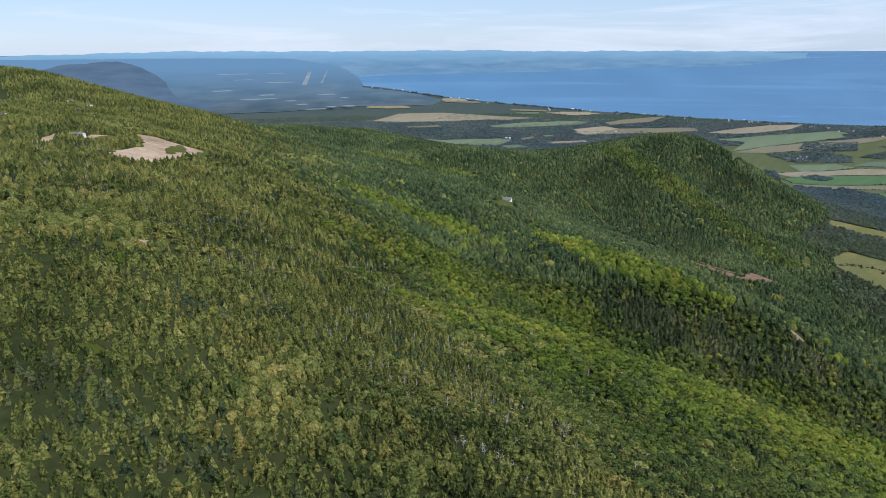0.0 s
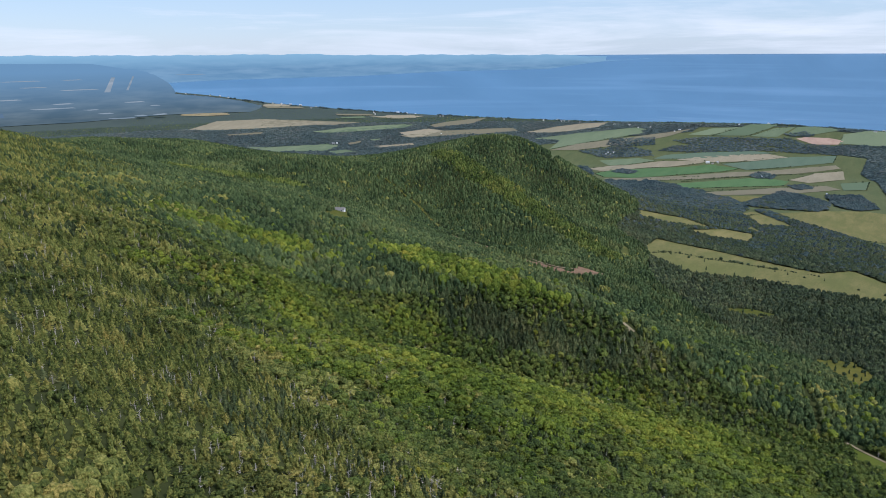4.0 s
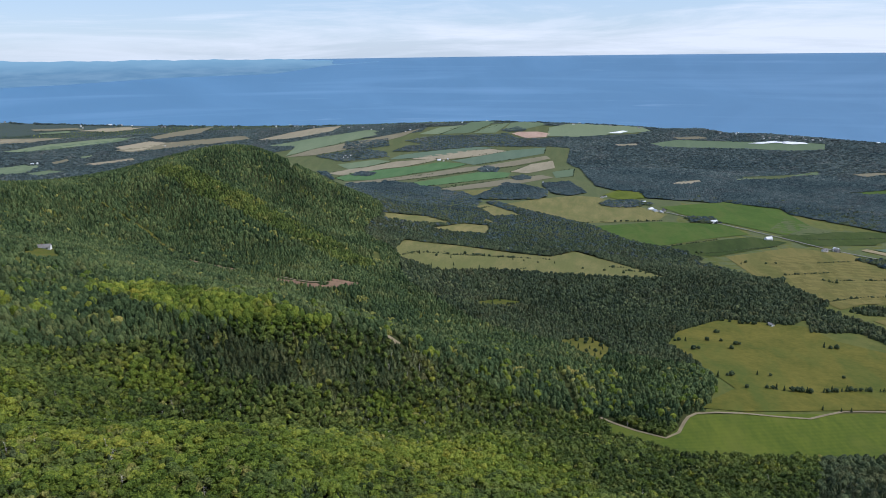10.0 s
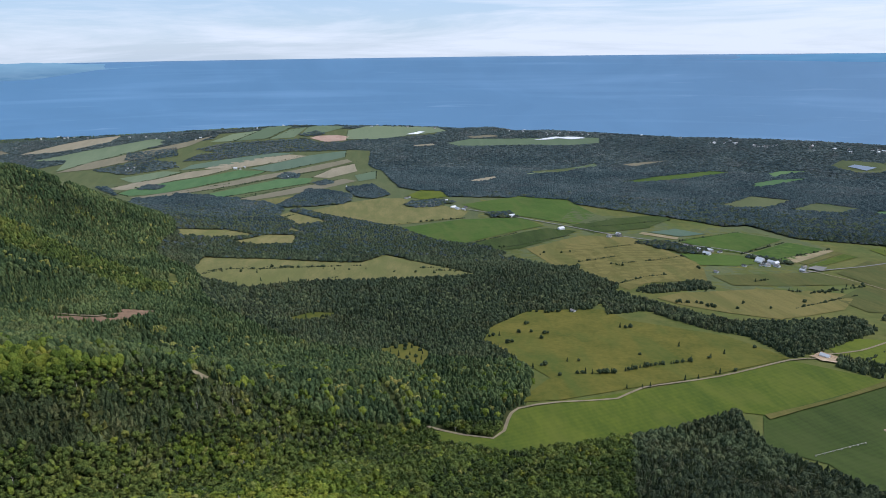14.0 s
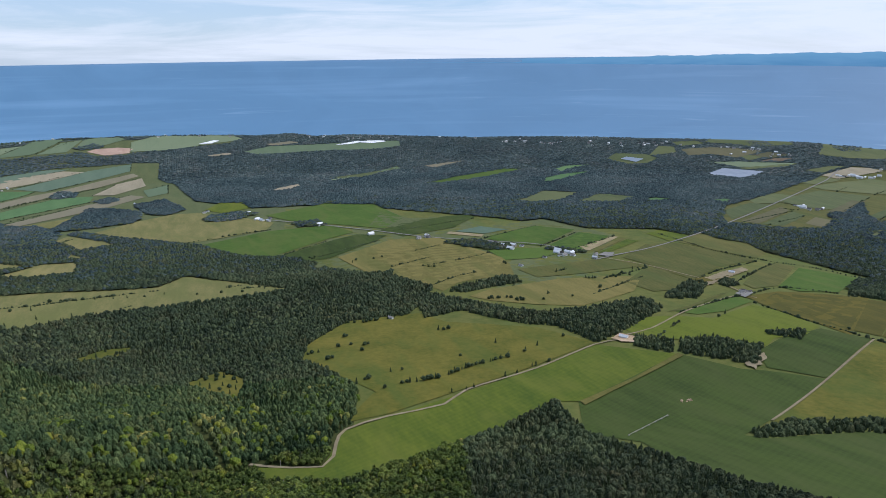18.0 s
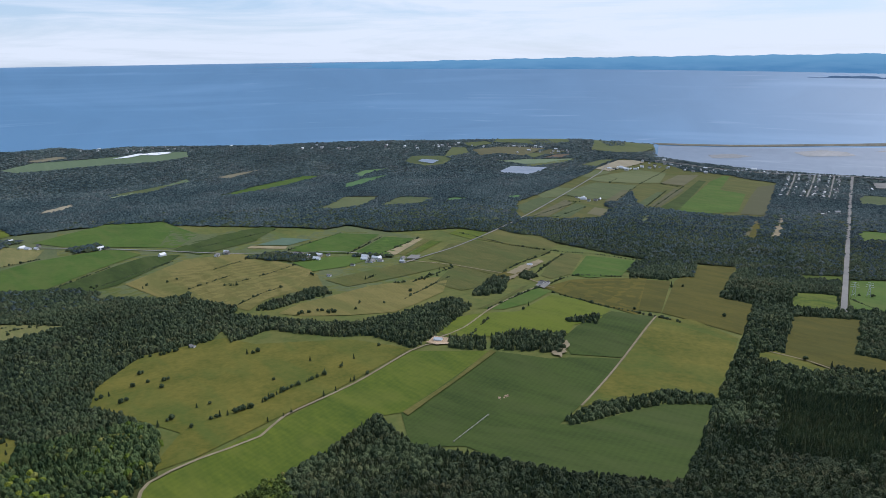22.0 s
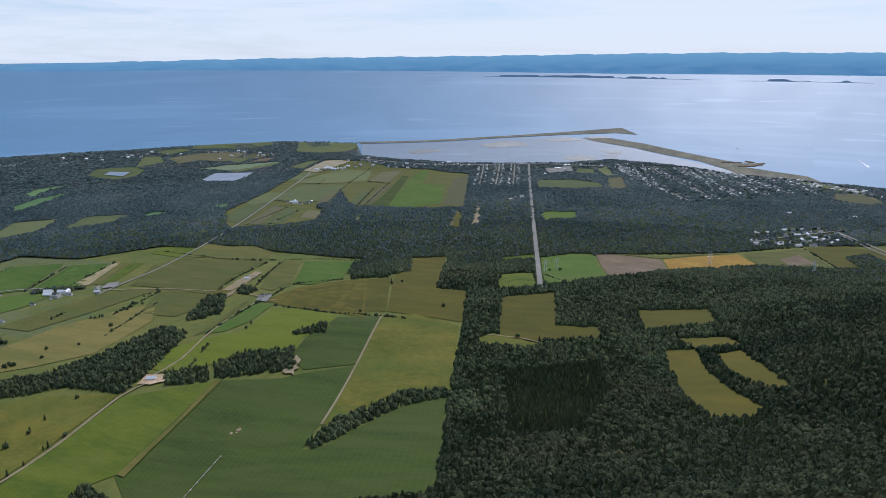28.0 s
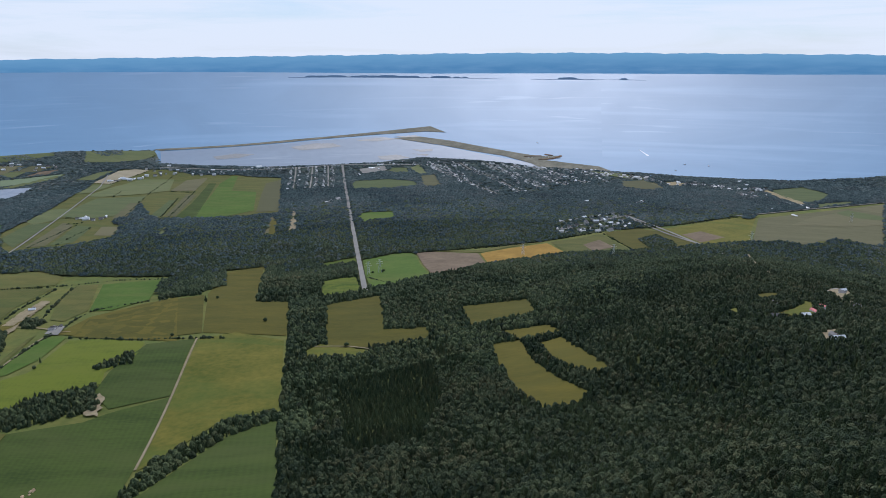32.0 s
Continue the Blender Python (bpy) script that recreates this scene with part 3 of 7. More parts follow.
def inside(poly, x, y):
    """Which of the points lie in the outline."""
    p = np.asarray(poly, float)
    hit = (x > p[:, 0].min()) & (x < p[:, 0].max()) & (y > p[:, 1].min()) & (y < p[:, 1].max())
    idx = np.nonzero(hit)[0]
    xs, ys = x[idx], y[idx]
    odd = np.zeros(len(idx), bool)
    for (x0, y0), (x1, y1) in zip(p, np.roll(p, -1, 0)):
        if y0 != y1:
            odd ^= ((y0 > ys) != (y1 > ys)) & (xs < (x1 - x0) * (ys - y0) / (y1 - y0) + x0)
    out = np.zeros(len(x), bool)
    out[idx] = odd
    return out


def bearing(x, y):
    return np.degrees(np.arctan2(np.asarray(x) - HUB[0], np.asarray(y) - HUB[1])) % 360


def shore_reach(b):
    s = np.array(SHORE, float)
    return np.interp(b, np.r_[0, 33, s[:, 0], 215, 250, 360], np.r_[4849, 4600, s[:, 1], 3400, 4849, 4849])


def land(x, y):
    """The ground, going under the sea beyond the shore."""
    r = np.hypot(np.asarray(x) - HUB[0], np.asarray(y) - HUB[1])
    over = np.clip((shore_reach(bearing(x, y)) - r) / 60, -1, 1)
    s = sea_level(x, y)
    g = ground(x, y)
    return np.where(over > 0, s + (g - s) * np.minimum(over, 1) + 0.5 * (1 - np.minimum(over, 1)), s - 14 * np.minimum(1, -over) * np.where(r > 4840, 0, 1))


# ---- ground and sea ----
def polar_sheet(bearings, reaches, height):
    bb, rr = np.meshgrid(np.radians(bearings), reaches, indexing="ij")
    x, y = HUB[0] + rr * np.sin(bb), HUB[1] + rr * np.cos(bb)
    v = np.stack([x.ravel(), y.ravel(), height(x.ravel(), y.ravel())], -1)
    n, m = len(bearings), len(reaches)
    i = (np.arange(n - 1)[:, None] * m + np.arange(m - 1)[None, :]).ravel()
    quads = np.stack([i, i + 1, i + m + 1, i + m], -1)
    return v, np.concatenate([quads[:, [0, 2, 1]], quads[:, [0, 3, 2]]])


def build_ground():
    b = np.concatenate([np.arange(0, 208, 0.75), np.arange(208, 361, 4.0)])
    b[-1] = 360
    r = np.concatenate([[0.5, 20, 50], np.geomspace(80, 3000, 150), np.linspace(3010, 4849, 60)])
    v, t = polar_sheet(b, r, land)
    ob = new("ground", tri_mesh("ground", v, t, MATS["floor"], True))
    tagged(ob, "dark earth and undergrowth of wooded hills and coastal plain, hazed far off", "ground", kind="structure")
    b = np.concatenate([np.arange(28, 216, 1.0), [230, 250]])
    v, t = polar_sheet(b, np.linspace(2700, FAR - 1, 70), sea_level)
    ob = new("water", tri_mesh("water", v, t, MATS["sea"], True))
    tagged(ob, "blue bay with pale drifting streaks and a bright haze", "sea", kind="structure")


# ---- fields, tracks, bars ----
CLEAR, STRIPS = [], []


def drape(name, poly, material, lift, height, longest=60.0):
    """A sheet of the given outline, laid over the land."""
    tris = [tuple(poly[i] for i in t) for t in tessellate_polygon([[Vector((*p, 0)) for p in poly]])]
    done, todo = [], tris
    while todo:
        nxt = []
        for a, b, c in todo:
            e = [math.dist(a, b), math.dist(b, c), math.dist(c, a)]
            k = e.index(max(e))
            if e[k] <= longest:
                done.append((a, b, c))
                continue
            a, b, c = ((a, b, c), (b, c, a), (c, a, b))[k]
            m = ((a[0] + b[0]) / 2, (a[1] + b[1]) / 2)
            nxt += [(a, m, c), (m, b, c)]
        todo = nxt
    index, flat = {}, []
    for t in done:
        for p in t:
            if p not in index:
                index[p] = len(flat)
                flat.append(p)
    f = np.array(flat, float)
    reach = np.hypot(f[:, 0] - HUB[0], f[:, 1] - HUB[1])
    v = np.column_stack([f, height(f[:, 0], f[:, 1]) + lift * (0.5 + reach / 2300)])
    t = np.array([[index[p] for p in q] for q in done])
    d1, d2 = v[t[:, 1]] - v[t[:, 0]], v[t[:, 2]] - v[t[:, 0]]
    down = d1[:, 0] * d2[:, 1] - d1[:, 1] * d2[:, 0] < 0
    t[down] = t[down][:, ::-1]
    return new(name, tri_mesh(name, v, t, material, True))


LOOKS = {
    "meadow": ("rough yellow-green meadow on the coastal plain", "meadow"), "hay_green": ("mown green hay field", "field"),
    "bright": ("bright green field of young crop", "field"), "crop": ("dark green crop field with faint drill rows", "field"),
    "olive": ("olive ripening grass field among woods", "field"), "straw": ("dry yellowish hay field with mowing stripes", "field"),
    "stubble": ("pale harvested stubble strip", "field"), "brown": ("bare brown ploughed strip", "field"),
    "hay_light": ("pale yellow-green hay field with mowing lines", "field"), "far_hazed_hay": ("hazed grey-green hay strip on the shore plain", "field"),
    "hay_pale": ("pale dry grass field with mowing lines", "field"),
    "hazed_coast_hay": ("hazed grey-green hay field near the coast", "field"), "hazed_coast_olive": ("hazed dull olive dry grass field near the coast", "field"),
    "far_hazed_green": ("hazed fresh green crop strip among hedges", "field"), "far_hazed_crop": ("hazed dull dark green crop strip", "field"),
    "far_hazed_straw": ("hazed dry straw-coloured strip field between hedges", "field"),
    "orange": ("orange strip of ripe grain", "field"), "pink": ("bare reddish earth pit", "earth pit"),
}


def field(kind, poly):
    CLEAR.append(poly)
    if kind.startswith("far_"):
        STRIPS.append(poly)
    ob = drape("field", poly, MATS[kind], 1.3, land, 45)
    return tagged(ob, LOOKS[kind][0], LOOKS[kind][1], "fields of the plain")


def plot(kind, poly):
    """A smaller plot set among the fields."""
    CLEAR.append(poly)
    ob = drape("field", poly, MATS[kind], 1.65, land, 45)
    return tagged(ob, LOOKS[kind][0], LOOKS[kind][1], "fields of the plain")


def open_land(kind, poly):
    CLEAR.append(poly)
    return tagged(drape("pasture", poly, MATS[kind], 0.4 if kind in ("pasture", "hazed_coast_hay") else 0.5, land, 45), "open rough pasture around the fields", "pasture", kind="structure")


COPSES, TOWN = [], []
PATCHES = {
    "sand": ("gravel_yard", "bare pale sand and gravel yard"), "rock": ("rock_cut", "reddish rock cutting along the valley road"),
    "dirt": ("bare_ground", "bare pale gravel ground"), "meadow": ("clearing", "small grassy clearing in the forest"),
    "asphalt": ("paved_yard", "grey paved yard"), "stubble": ("headland", "pale grass strip along the field's edge"),
    "pond": ("pond", "small blue pond among the woods"), "panel": ("covered_beds", "grey-blue sheeted plots amid woods"),
    "cover": ("crop_cover", "white plastic sheet laid over crop rows"),
    "olive": ("clearing", "narrow grassy clearing in the woods"),
}


def ragged(poly):
    """The outline with an uneven edge."""
    g = random.Random(int(poly[0][0] * 3 + poly[0][1]))
    out = []
    for a, b in zip(poly, poly[1:] + poly[:1]):
        l = math.dist(a, b)
        n = max(1, int(l / 7))
        for k in range(n):
            s = k / n
            q = 0.0 if k == 0 else g.uniform(-0.11, 0.11) * min(l, 26)
            out.append((a[0] + (b[0] - a[0]) * s - (b[1] - a[1]) / l * q, a[1] + (b[1] - a[1]) * s + (b[0] - a[0]) / l * q))
    return out


LAID = []


def patch(kind, poly):
    if kind in ("sand", "meadow", "rock", "dirt", "olive"):
        poly = ragged(poly)
    CLEAR.append(poly)
    LAID.append(kind)
    name, label = PATCHES[kind]
    return tagged(drape(name, poly, MATS[{"pond": "lagoon", "stubble": "straw"}.get(kind, kind)], (0.6 if math.hypot(*poly[0]) < 700 and poly[0][1] > 0 else 2.2) + 0.02 * len(LAID), land, 8 if math.hypot(*poly[0]) < 300 else 30), label, name.replace("_", " "), kind="structure")


def band(line, width):
    """The outline of a strip along a line."""
    p = np.array(line, float)
    d = np.gradient(p, axis=0)
    d /= np.hypot(d[:, 0], d[:, 1])[:, None]
    n = np.stack([-d[:, 1], d[:, 0]], -1) * width / 2
    return [tuple(q) for q in np.concatenate([p + n, (p - n)[::-1]])]


def curve_through(line, step=25.0):
    p = np.array(line, float)
    if len(p) < 3:
        return line
    out = []
    q = np.concatenate([[2 * p[0] - p[1]], p, [2 * p[-1] - p[-2]]])
    for i in range(1, len(q) - 2):
        n = max(2, int(math.dist(q[i], q[i + 1]) / step))
        for s in np.arange(n) / n:
            out.append(tuple(0.5 * (2 * q[i] + (q[i + 1] - q[i - 1]) * s + (2 * q[i - 1] - 5 * q[i] + 4 * q[i + 1] - q[i + 2]) * s * s + (3 * q[i] - q[i - 1] - 3 * q[i + 1] + q[i + 2]) * s ** 3)))
    return out + [tuple(p[-1])]


def track(kind, width, line):
    line = curve_through(line)
    CLEAR.append(band(line, width + 7))
    ob = drape("road" if kind == "asphalt" else "track", band(line, width), MATS[kind], 1.9, land, 40)
    return tagged(ob, "straight grey asphalt road across the plain" if kind == "asphalt" else "pale gravel farm track between fields", "road" if kind == "asphalt" else "track", kind="structure")


def bar(kind, poly, up=0.0):
    if kind == "flat":
        poly = ragged(ragged(poly))
    ob = drape({"spit": "sand_bar", "flat": "mud_flat", "lagoon": "lagoon"}[kind], poly, MATS[kind], {"spit": 0.7, "flat": 0.55, "lagoon": 0.25}[kind] + up, sea_level)
    return tagged(ob, {"spit": "low sandy spit with sparse grass", "flat": "wet mud bank in the lagoon", "lagoon": "pale shallow tidal lagoon behind the spit"}[kind], {"spit": "sand spit", "flat": "mud bank", "lagoon": "lagoon"}[kind], kind="structure")


def far_coast(name, rows, material, label, depth=0.4, pull=0, ends=7.0):
    """A distant coast on the backdrop: waterline and crest by bearing."""
    a = np.array(rows, float)
    b = np.arange(a[0, 0], a[-1, 0], 0.25)
    low, top = np.interp(b, a[:, 0], a[:, 1]), np.interp(b, a[:, 0], a[:, 2])
    wob = 0.025 * np.sin(b * 1.3) + 0.02 * np.sin(b * 3.1 + 1) + 0.012 * np.sin(b * 7.7)
    fade = np.clip(np.minimum(b - b[0], b[-1] - b) / 2, 0, 1)
    top = top + wob * fade
    top = low + (top - low) * np.clip(np.minimum(b - b[0] + 0.3, b[-1] - b + 0.3) / ends, 0, 1) ** 0.6
    grid = np.linspace(NEAR, FAR - 4, 1500)
    fall = np.degrees(np.arctan(dip(grid)))
    reach = np.interp(-low, -fall, grid) - pull
    rows = []
    for k in range(-1, 4):
        s = max(k / 3, 0)
        dd = np.radians(low * (1 - s) + top * s + (0.3 if k < 0 else 0))
        r = reach - (30 if k < 0 else 0) + (4846 - reach) * depth * s
        rows.append(np.column_stack([HUB[0] + r * np.sin(np.radians(b)), HUB[1] + r * np.cos(np.radians(b)), EYE - r * np.tan(dd) + 0.5]))
    v = np.concatenate(rows)
    n = len(b)
    i = (np.arange(4)[:, None] * n + np.arange(n - 1)[None, :]).ravel()
    t = np.concatenate([np.stack([i, i + 1, i + n + 1], -1), np.stack([i, i + n + 1, i + n], -1)])
    return tagged(new(name, tri_mesh(name, v, t, material, True)), label, "far coast", kind="structure")


def far_plain():
    """The hazy inland distance, past the last fields."""
    b = np.arange(0, 48, 0.5)
    v, t = polar_sheet(b, np.linspace(0, 1, 40), lambda x, y: x)
    lo = np.interp(b, [0, 30, 36, 48], [3850, 3850, 3900, 3900])
    k = np.linspace(0, 1, 40)
    rr = lo[:, None] + (4838 - lo)[:, None] * k[None, :]
    far = np.interp(b, [0, 33, 37, 48], [4838, 4838, 4330, 4080])
    far = np.where(b > 36.7, np.minimum(far, shore_reach(b) - 30), far)
    rr = np.minimum(rr, np.maximum(far, lo)[:, None])
    bb = np.radians(b)[:, None] + 0 * rr
    x, y = (HUB[0] + rr * np.sin(bb)).ravel(), (HUB[1] + rr * np.cos(bb)).ravel()
    r = rr.ravel()
    ease = (1 - (1 - np.clip((np.maximum(far, lo)[:, None] - rr) / 70, 0, 1)) * np.clip((b - 34) / 3, 0, 1)[:, None]) * np.clip((47.5 - b) / 6, 0, 1)[:, None]
    v = np.column_stack([x, y, EYE - r * dip(r) + (plain(NEAR) + 3) * ease.ravel() + 14 * np.tile(np.minimum(k * 6, 1) * (1 - k), len(b)) * ease.ravel() - 6 * (1 - ease.ravel())])
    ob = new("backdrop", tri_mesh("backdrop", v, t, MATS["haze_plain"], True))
    tagged(ob, "hazy blue wooded plain far inland", "far plain", kind="structure")


def far_mark(name, label, corners):
    """A pale mark on the far plain, corners as bearing and dip."""
    v = []
    r = np.linspace(3840, 4838, 400)
    fall = np.degrees(np.arctan(dip(r) - (plain(NEAR) + 19) / r))
    for b, e in corners:
        q = float(np.interp(-e, -fall, r)) - 6
        v.append((HUB[0] + q * math.sin(radians(b)), HUB[1] + q * math.cos(radians(b)), EYE - q * math.tan(radians(e))))
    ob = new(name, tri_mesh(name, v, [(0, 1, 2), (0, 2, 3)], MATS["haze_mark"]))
    return tagged(ob, label, name.replace("_", " "), kind="structure")


def far_marks():
    far_mark("runway", "pale airfield runway on the hazy far plain", [(32.55, 1.94), (32.8, 1.94), (32.3, 3.0), (31.9, 3.0)])
    far_mark("runway", "pale narrow runway on the hazy far plain", [(33.98, 1.9), (34.1, 1.9), (33.55, 2.9), (33.4, 2.9)])
    g = random.Random(8)
    rows = [(26.9, 29.9, 4.0), (28.3, 29.8, 3.7), (30.3, 31.4, 4.2), (33.6, 34.6, 4.75), (34.9, 36.1, 4.72), (31.8, 33.8, 4.9), (25.4, 28.0, 2.06), (29.2, 30.7, 2.05), (36.9, 39.2, 1.85), (24.8, 26.6, 3.3), (33.0, 34.6, 3.75), (34.8, 35.6, 4.05), (29.0, 31.6, 2.75), (26.5, 28.3, 2.5), (31.2, 32.3, 4.5)]
    for b0, b1, e in rows:
        w = 0.012 + 0.013 * e
        far_mark("far_clearing", "pale cleared strip on the hazy far plain", [(b0, e), (b1 - 0.3, e - 0.02), (b1, e + w * 0.7), (b0 + 0.4, e + w)])


build_ground()
far_plain()
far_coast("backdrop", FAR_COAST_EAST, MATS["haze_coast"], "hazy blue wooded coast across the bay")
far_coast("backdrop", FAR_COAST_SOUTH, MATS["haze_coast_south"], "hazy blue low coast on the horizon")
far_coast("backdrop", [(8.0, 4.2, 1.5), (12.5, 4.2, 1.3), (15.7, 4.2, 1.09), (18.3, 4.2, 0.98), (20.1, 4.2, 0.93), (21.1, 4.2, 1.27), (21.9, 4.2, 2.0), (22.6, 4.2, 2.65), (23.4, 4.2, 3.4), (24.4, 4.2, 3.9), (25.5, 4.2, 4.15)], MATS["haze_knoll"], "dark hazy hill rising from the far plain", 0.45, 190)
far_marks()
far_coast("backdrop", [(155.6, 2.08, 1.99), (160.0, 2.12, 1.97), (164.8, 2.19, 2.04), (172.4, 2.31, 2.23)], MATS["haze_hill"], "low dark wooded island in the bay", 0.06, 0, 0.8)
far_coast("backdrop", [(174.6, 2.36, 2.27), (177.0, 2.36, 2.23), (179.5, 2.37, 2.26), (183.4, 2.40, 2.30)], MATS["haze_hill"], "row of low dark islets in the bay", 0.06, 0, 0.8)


bar("lagoon", [(1962, -2912), (1682, -3094), (1349, -3314), (1099, -3449), (995, -3442), (746, -3385), (578, -3317), (274, -3189), (221, -3027), (337, -3036), (492, -3090), (626, -3182), (800, -3175), (972, -3048), (1202, -2944), (1437, -2845), (1694, -2781), (1863, -2756)])
bar("spit", [(2005, -2926), (1698, -3124), (1463, -3292), (1218, -3449), (967, -3600), (865, -3657), (766, -3584), (874, -3577), (1106, -3473), (1355, -3330), (1686, -3101), (1967, -2919)])
bar("spit", [(1010, -3445), (882, -3497), (710, -3465), (542, -3404), (313, -3317), (186, -3301), (305, -3246), (581, -3333), (748, -3393)])
bar("spit", [(528, -3355), (401, -3307), (266, -3257), (150, -3222), (1, -3179), (-133, -3004), (-106, -2926), (51, -2970), (180, -3031), (300, -3192), (440, -3293)], 0.12)
bar("flat", [(882, -3303), (836, -3306), (784, -3325), (777, -3301), (828, -3272)], 0.1)
bar("flat", [(1005, -3472), (911, -3509), (829, -3469), (912, -3450)], 0.1)
bar("flat", [(1450, -3175), (1360, -3262), (1275, -3290), (1215, -3262), (1300, -3205), (1380, -3150)])
bar("flat", [(1010, -3165), (930, -3210), (860, -3185), (905, -3130), (985, -3120)])
bar("flat", [(1720, -2935), (1640, -3010), (1560, -3030), (1600, -2965), (1680, -2905)])
bar("flat", [(1185, -3354), (1067, -3443), (980, -3439), (1076, -3378)])
bar("flat", [(869, -3239), (781, -3252), (787, -3224)])
bar("spit", [(311, -3301), (176, -3320), (174, -3288), (282, -3236)])
open_land("pasture", [(2228, -371), (2119, -618), (1800, -893), (1563, -1034), (1461, -1227), (1139, -1283), (908, -1287), (733, -1380), (611, -1081), (562, -1105), (467, -887), (378, -664), (267, -416), (324, -389), (403, -377), (515, -355), (608, -380), (602, -296), (557, -220), (626, -154), (722, -187), (908, -165), (969, -214), (1039, -367), (1161, -445), (1351, -385), (1519, -235)])

open_land("hay_light", [(1522, -1508), (1655, -1651), (1725, -1857), (1768, -1980), (1869, -2212), (1936, -2425), (1941, -2594), (1766, -2663), (1644, -2630), (1470, -2680), (1265, -2667), (986, -2013), (1059, -1953), (1203, -1894), (1316, -1881), (1373, -1915), (1530, -2113), (1430, -1827), (1355, -1762), (1290, -1635), (1348, -1537), (1412, -1496), (1449, -1465)])
open_land("pasture", [(539, -1449), (404, -1576), (165, -1725), (18, -1884), (-135, -1980), (-374, -2194), (-603, -2349), (-913, -2553), (-659, -1874), (-337, -1810), (-204, -1715), (-42, -1610), (107, -1590), (267, -1446), (355, -1317), (446, -1202)])

# ---- plan of the fields, tracks and shore, in metres ----
field("meadow", [(644, -156), (674, -173), (716, -205), (886, -154), (958, -177), (1042, -257), (1027, -376), (959, -397), (866, -506), (765, -541), (717, -409), (686, -308), (648, -199)])
field("hay_green", [(594, -50), (559, -107), (624, -143), (640, -196), (675, -303), (708, -404), (755, -537), (675, -609), (595, -404), (607, -375), (565, -289), (552, -222), (524, -137), (515, -107), (558, -59)])
field("crop", [(676, -610), (596, -641), (580, -662), (531, -704), (464, -540), (442, -484), (426, -500), (420, -540), (408, -606), (374, -648), (265, -413), (322, -387), (367, -379), (401, -375), (467, -384), (512, -353), (595, -402)])
field("crop", [(587, -672), (635, -708), (659, -771), (672, -869), (610, -891), (533, -708)])
field("meadow", [(603, -890), (565, -926), (478, -900), (432, -791), (382, -668), (393, -679), (435, -648), (451, -573), (461, -542), (530, -711)])
field("hay_pale", [(1268, 332), (1380, 338), (1416, 216), (1407, 22), (1484, -29), (1355, -156), (1289, -214), (1264, -24), (1240, 128), (1165, 221), (1188, 303)])
field("olive", [(486, -1086), (411, -1153), (349, -964), (288, -969), (274, -922), (345, -888), (406, -876)])
field("hay_green", [(550, -1228), (504, -1288), (456, -1178), (507, -1137)])
field("olive", [(255, -1072), (154, -1092), (134, -996), (222, -961)])
field("olive", [(184, -868), (146, -868), (124, -778), (97, -712), (66, -665), (73, -631), (105, -623), (143, -709)])
field("olive", [(123, -839), (96, -853), (44, -719), (58, -707), (95, -752)])
field("olive", [(179, -922), (114, -923), (92, -874), (147, -874)])
field("meadow", [(434, -862), (421, -893), (341, -874), (349, -853), (416, -839)])
field("hazed_coast_olive", [(701, -2720), (663, -2798), (592, -2591), (636, -2543)])
field("hazed_coast_olive", [(-83, -2823), (-203, -2793), (-223, -2684), (-94, -2646)])
field("olive", [(-146, -870), (-196, -921), (-182, -858), (-151, -842)])
field("meadow", [(850, -3), (892, -47), (839, -74), (750, -57), (792, -25)])
field("meadow", [(994, 141), (1048, 97), (1047, 50), (994, 91)])
field("hay_light", [(1192, 354), (1179, 337), (1127, 327), (1130, 342)])
open_land("hazed_coast_hay", [(1530, 653), (2974, 1368), (3261, 1062), (3465, 736), (3542, 721), (3649, 332), (3573, -341), (3501, -363), (3438, 93), (3309, 253), (3307, 118), (3274, -17), (3052, -2), (2928, -62), (2504, -115), (2278, -277), (2242, -425), (2162, -651), (1900, -666), (1868, -811), (1691, -813), (1714, -1022), (1461, -1076), (1263, -941), (994, -674), (1062, -568), (1169, -497), (1223, -425), (1326, -375), (1393, -319), (1474, -246), (1596, -141), (1771, -50), (1893, 74), (1985, 194), (2024, 366), (2383, 446), (2451, 798)])
field("far_hazed_hay", [(3079, 1407), (3252, 1238), (3439, 1010), (3430, 941), (3297, 1073), (3110, 1244)])
field("far_hazed_straw", [(2938, 1262), (3093, 1180), (3205, 1073), (3446, 816), (3506, 745), (3366, 820), (3125, 1019), (2999, 1146)])
field("far_hazed_straw", [(3143, 1495), (3302, 1378), (3391, 1287), (3467, 1157), (3376, 1183), (3211, 1342)])
field("far_hazed_hay", [(3416, 744), (3539, 656), (3595, 531), (3434, 642)])
field("far_hazed_hay", [(3437, 631), (3595, 531), (3698, 471), (3710, 346), (3478, 484)])
field("far_hazed_hay", [(3469, 474), (3614, 386), (3649, 301), (3493, 357)])
field("far_hazed_hay", [(3650, 292), (3710, 144), (3638, 112), (3553, 221), (3532, 327)])
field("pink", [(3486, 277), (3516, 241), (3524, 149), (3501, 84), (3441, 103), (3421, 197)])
field("far_hazed_hay", [(3458, 98), (3588, 93), (3652, -1), (3680, -170), (3589, -375), (3530, -410), (3497, -244), (3450, -58)])
field("far_hazed_crop", [(3002, 792), (3082, 758), (3175, 615), (3261, 426), (3257, 331), (3172, 467), (3059, 645)])
field("far_hazed_straw", [(3023, 696), (3086, 651), (3190, 483), (3235, 355), (3210, 273), (3119, 393), (3041, 542)])
field("far_hazed_crop", [(3029, 509), (3123, 381), (3219, 261), (3281, 96), (3183, 101), (3077, 248), (2972, 399)])
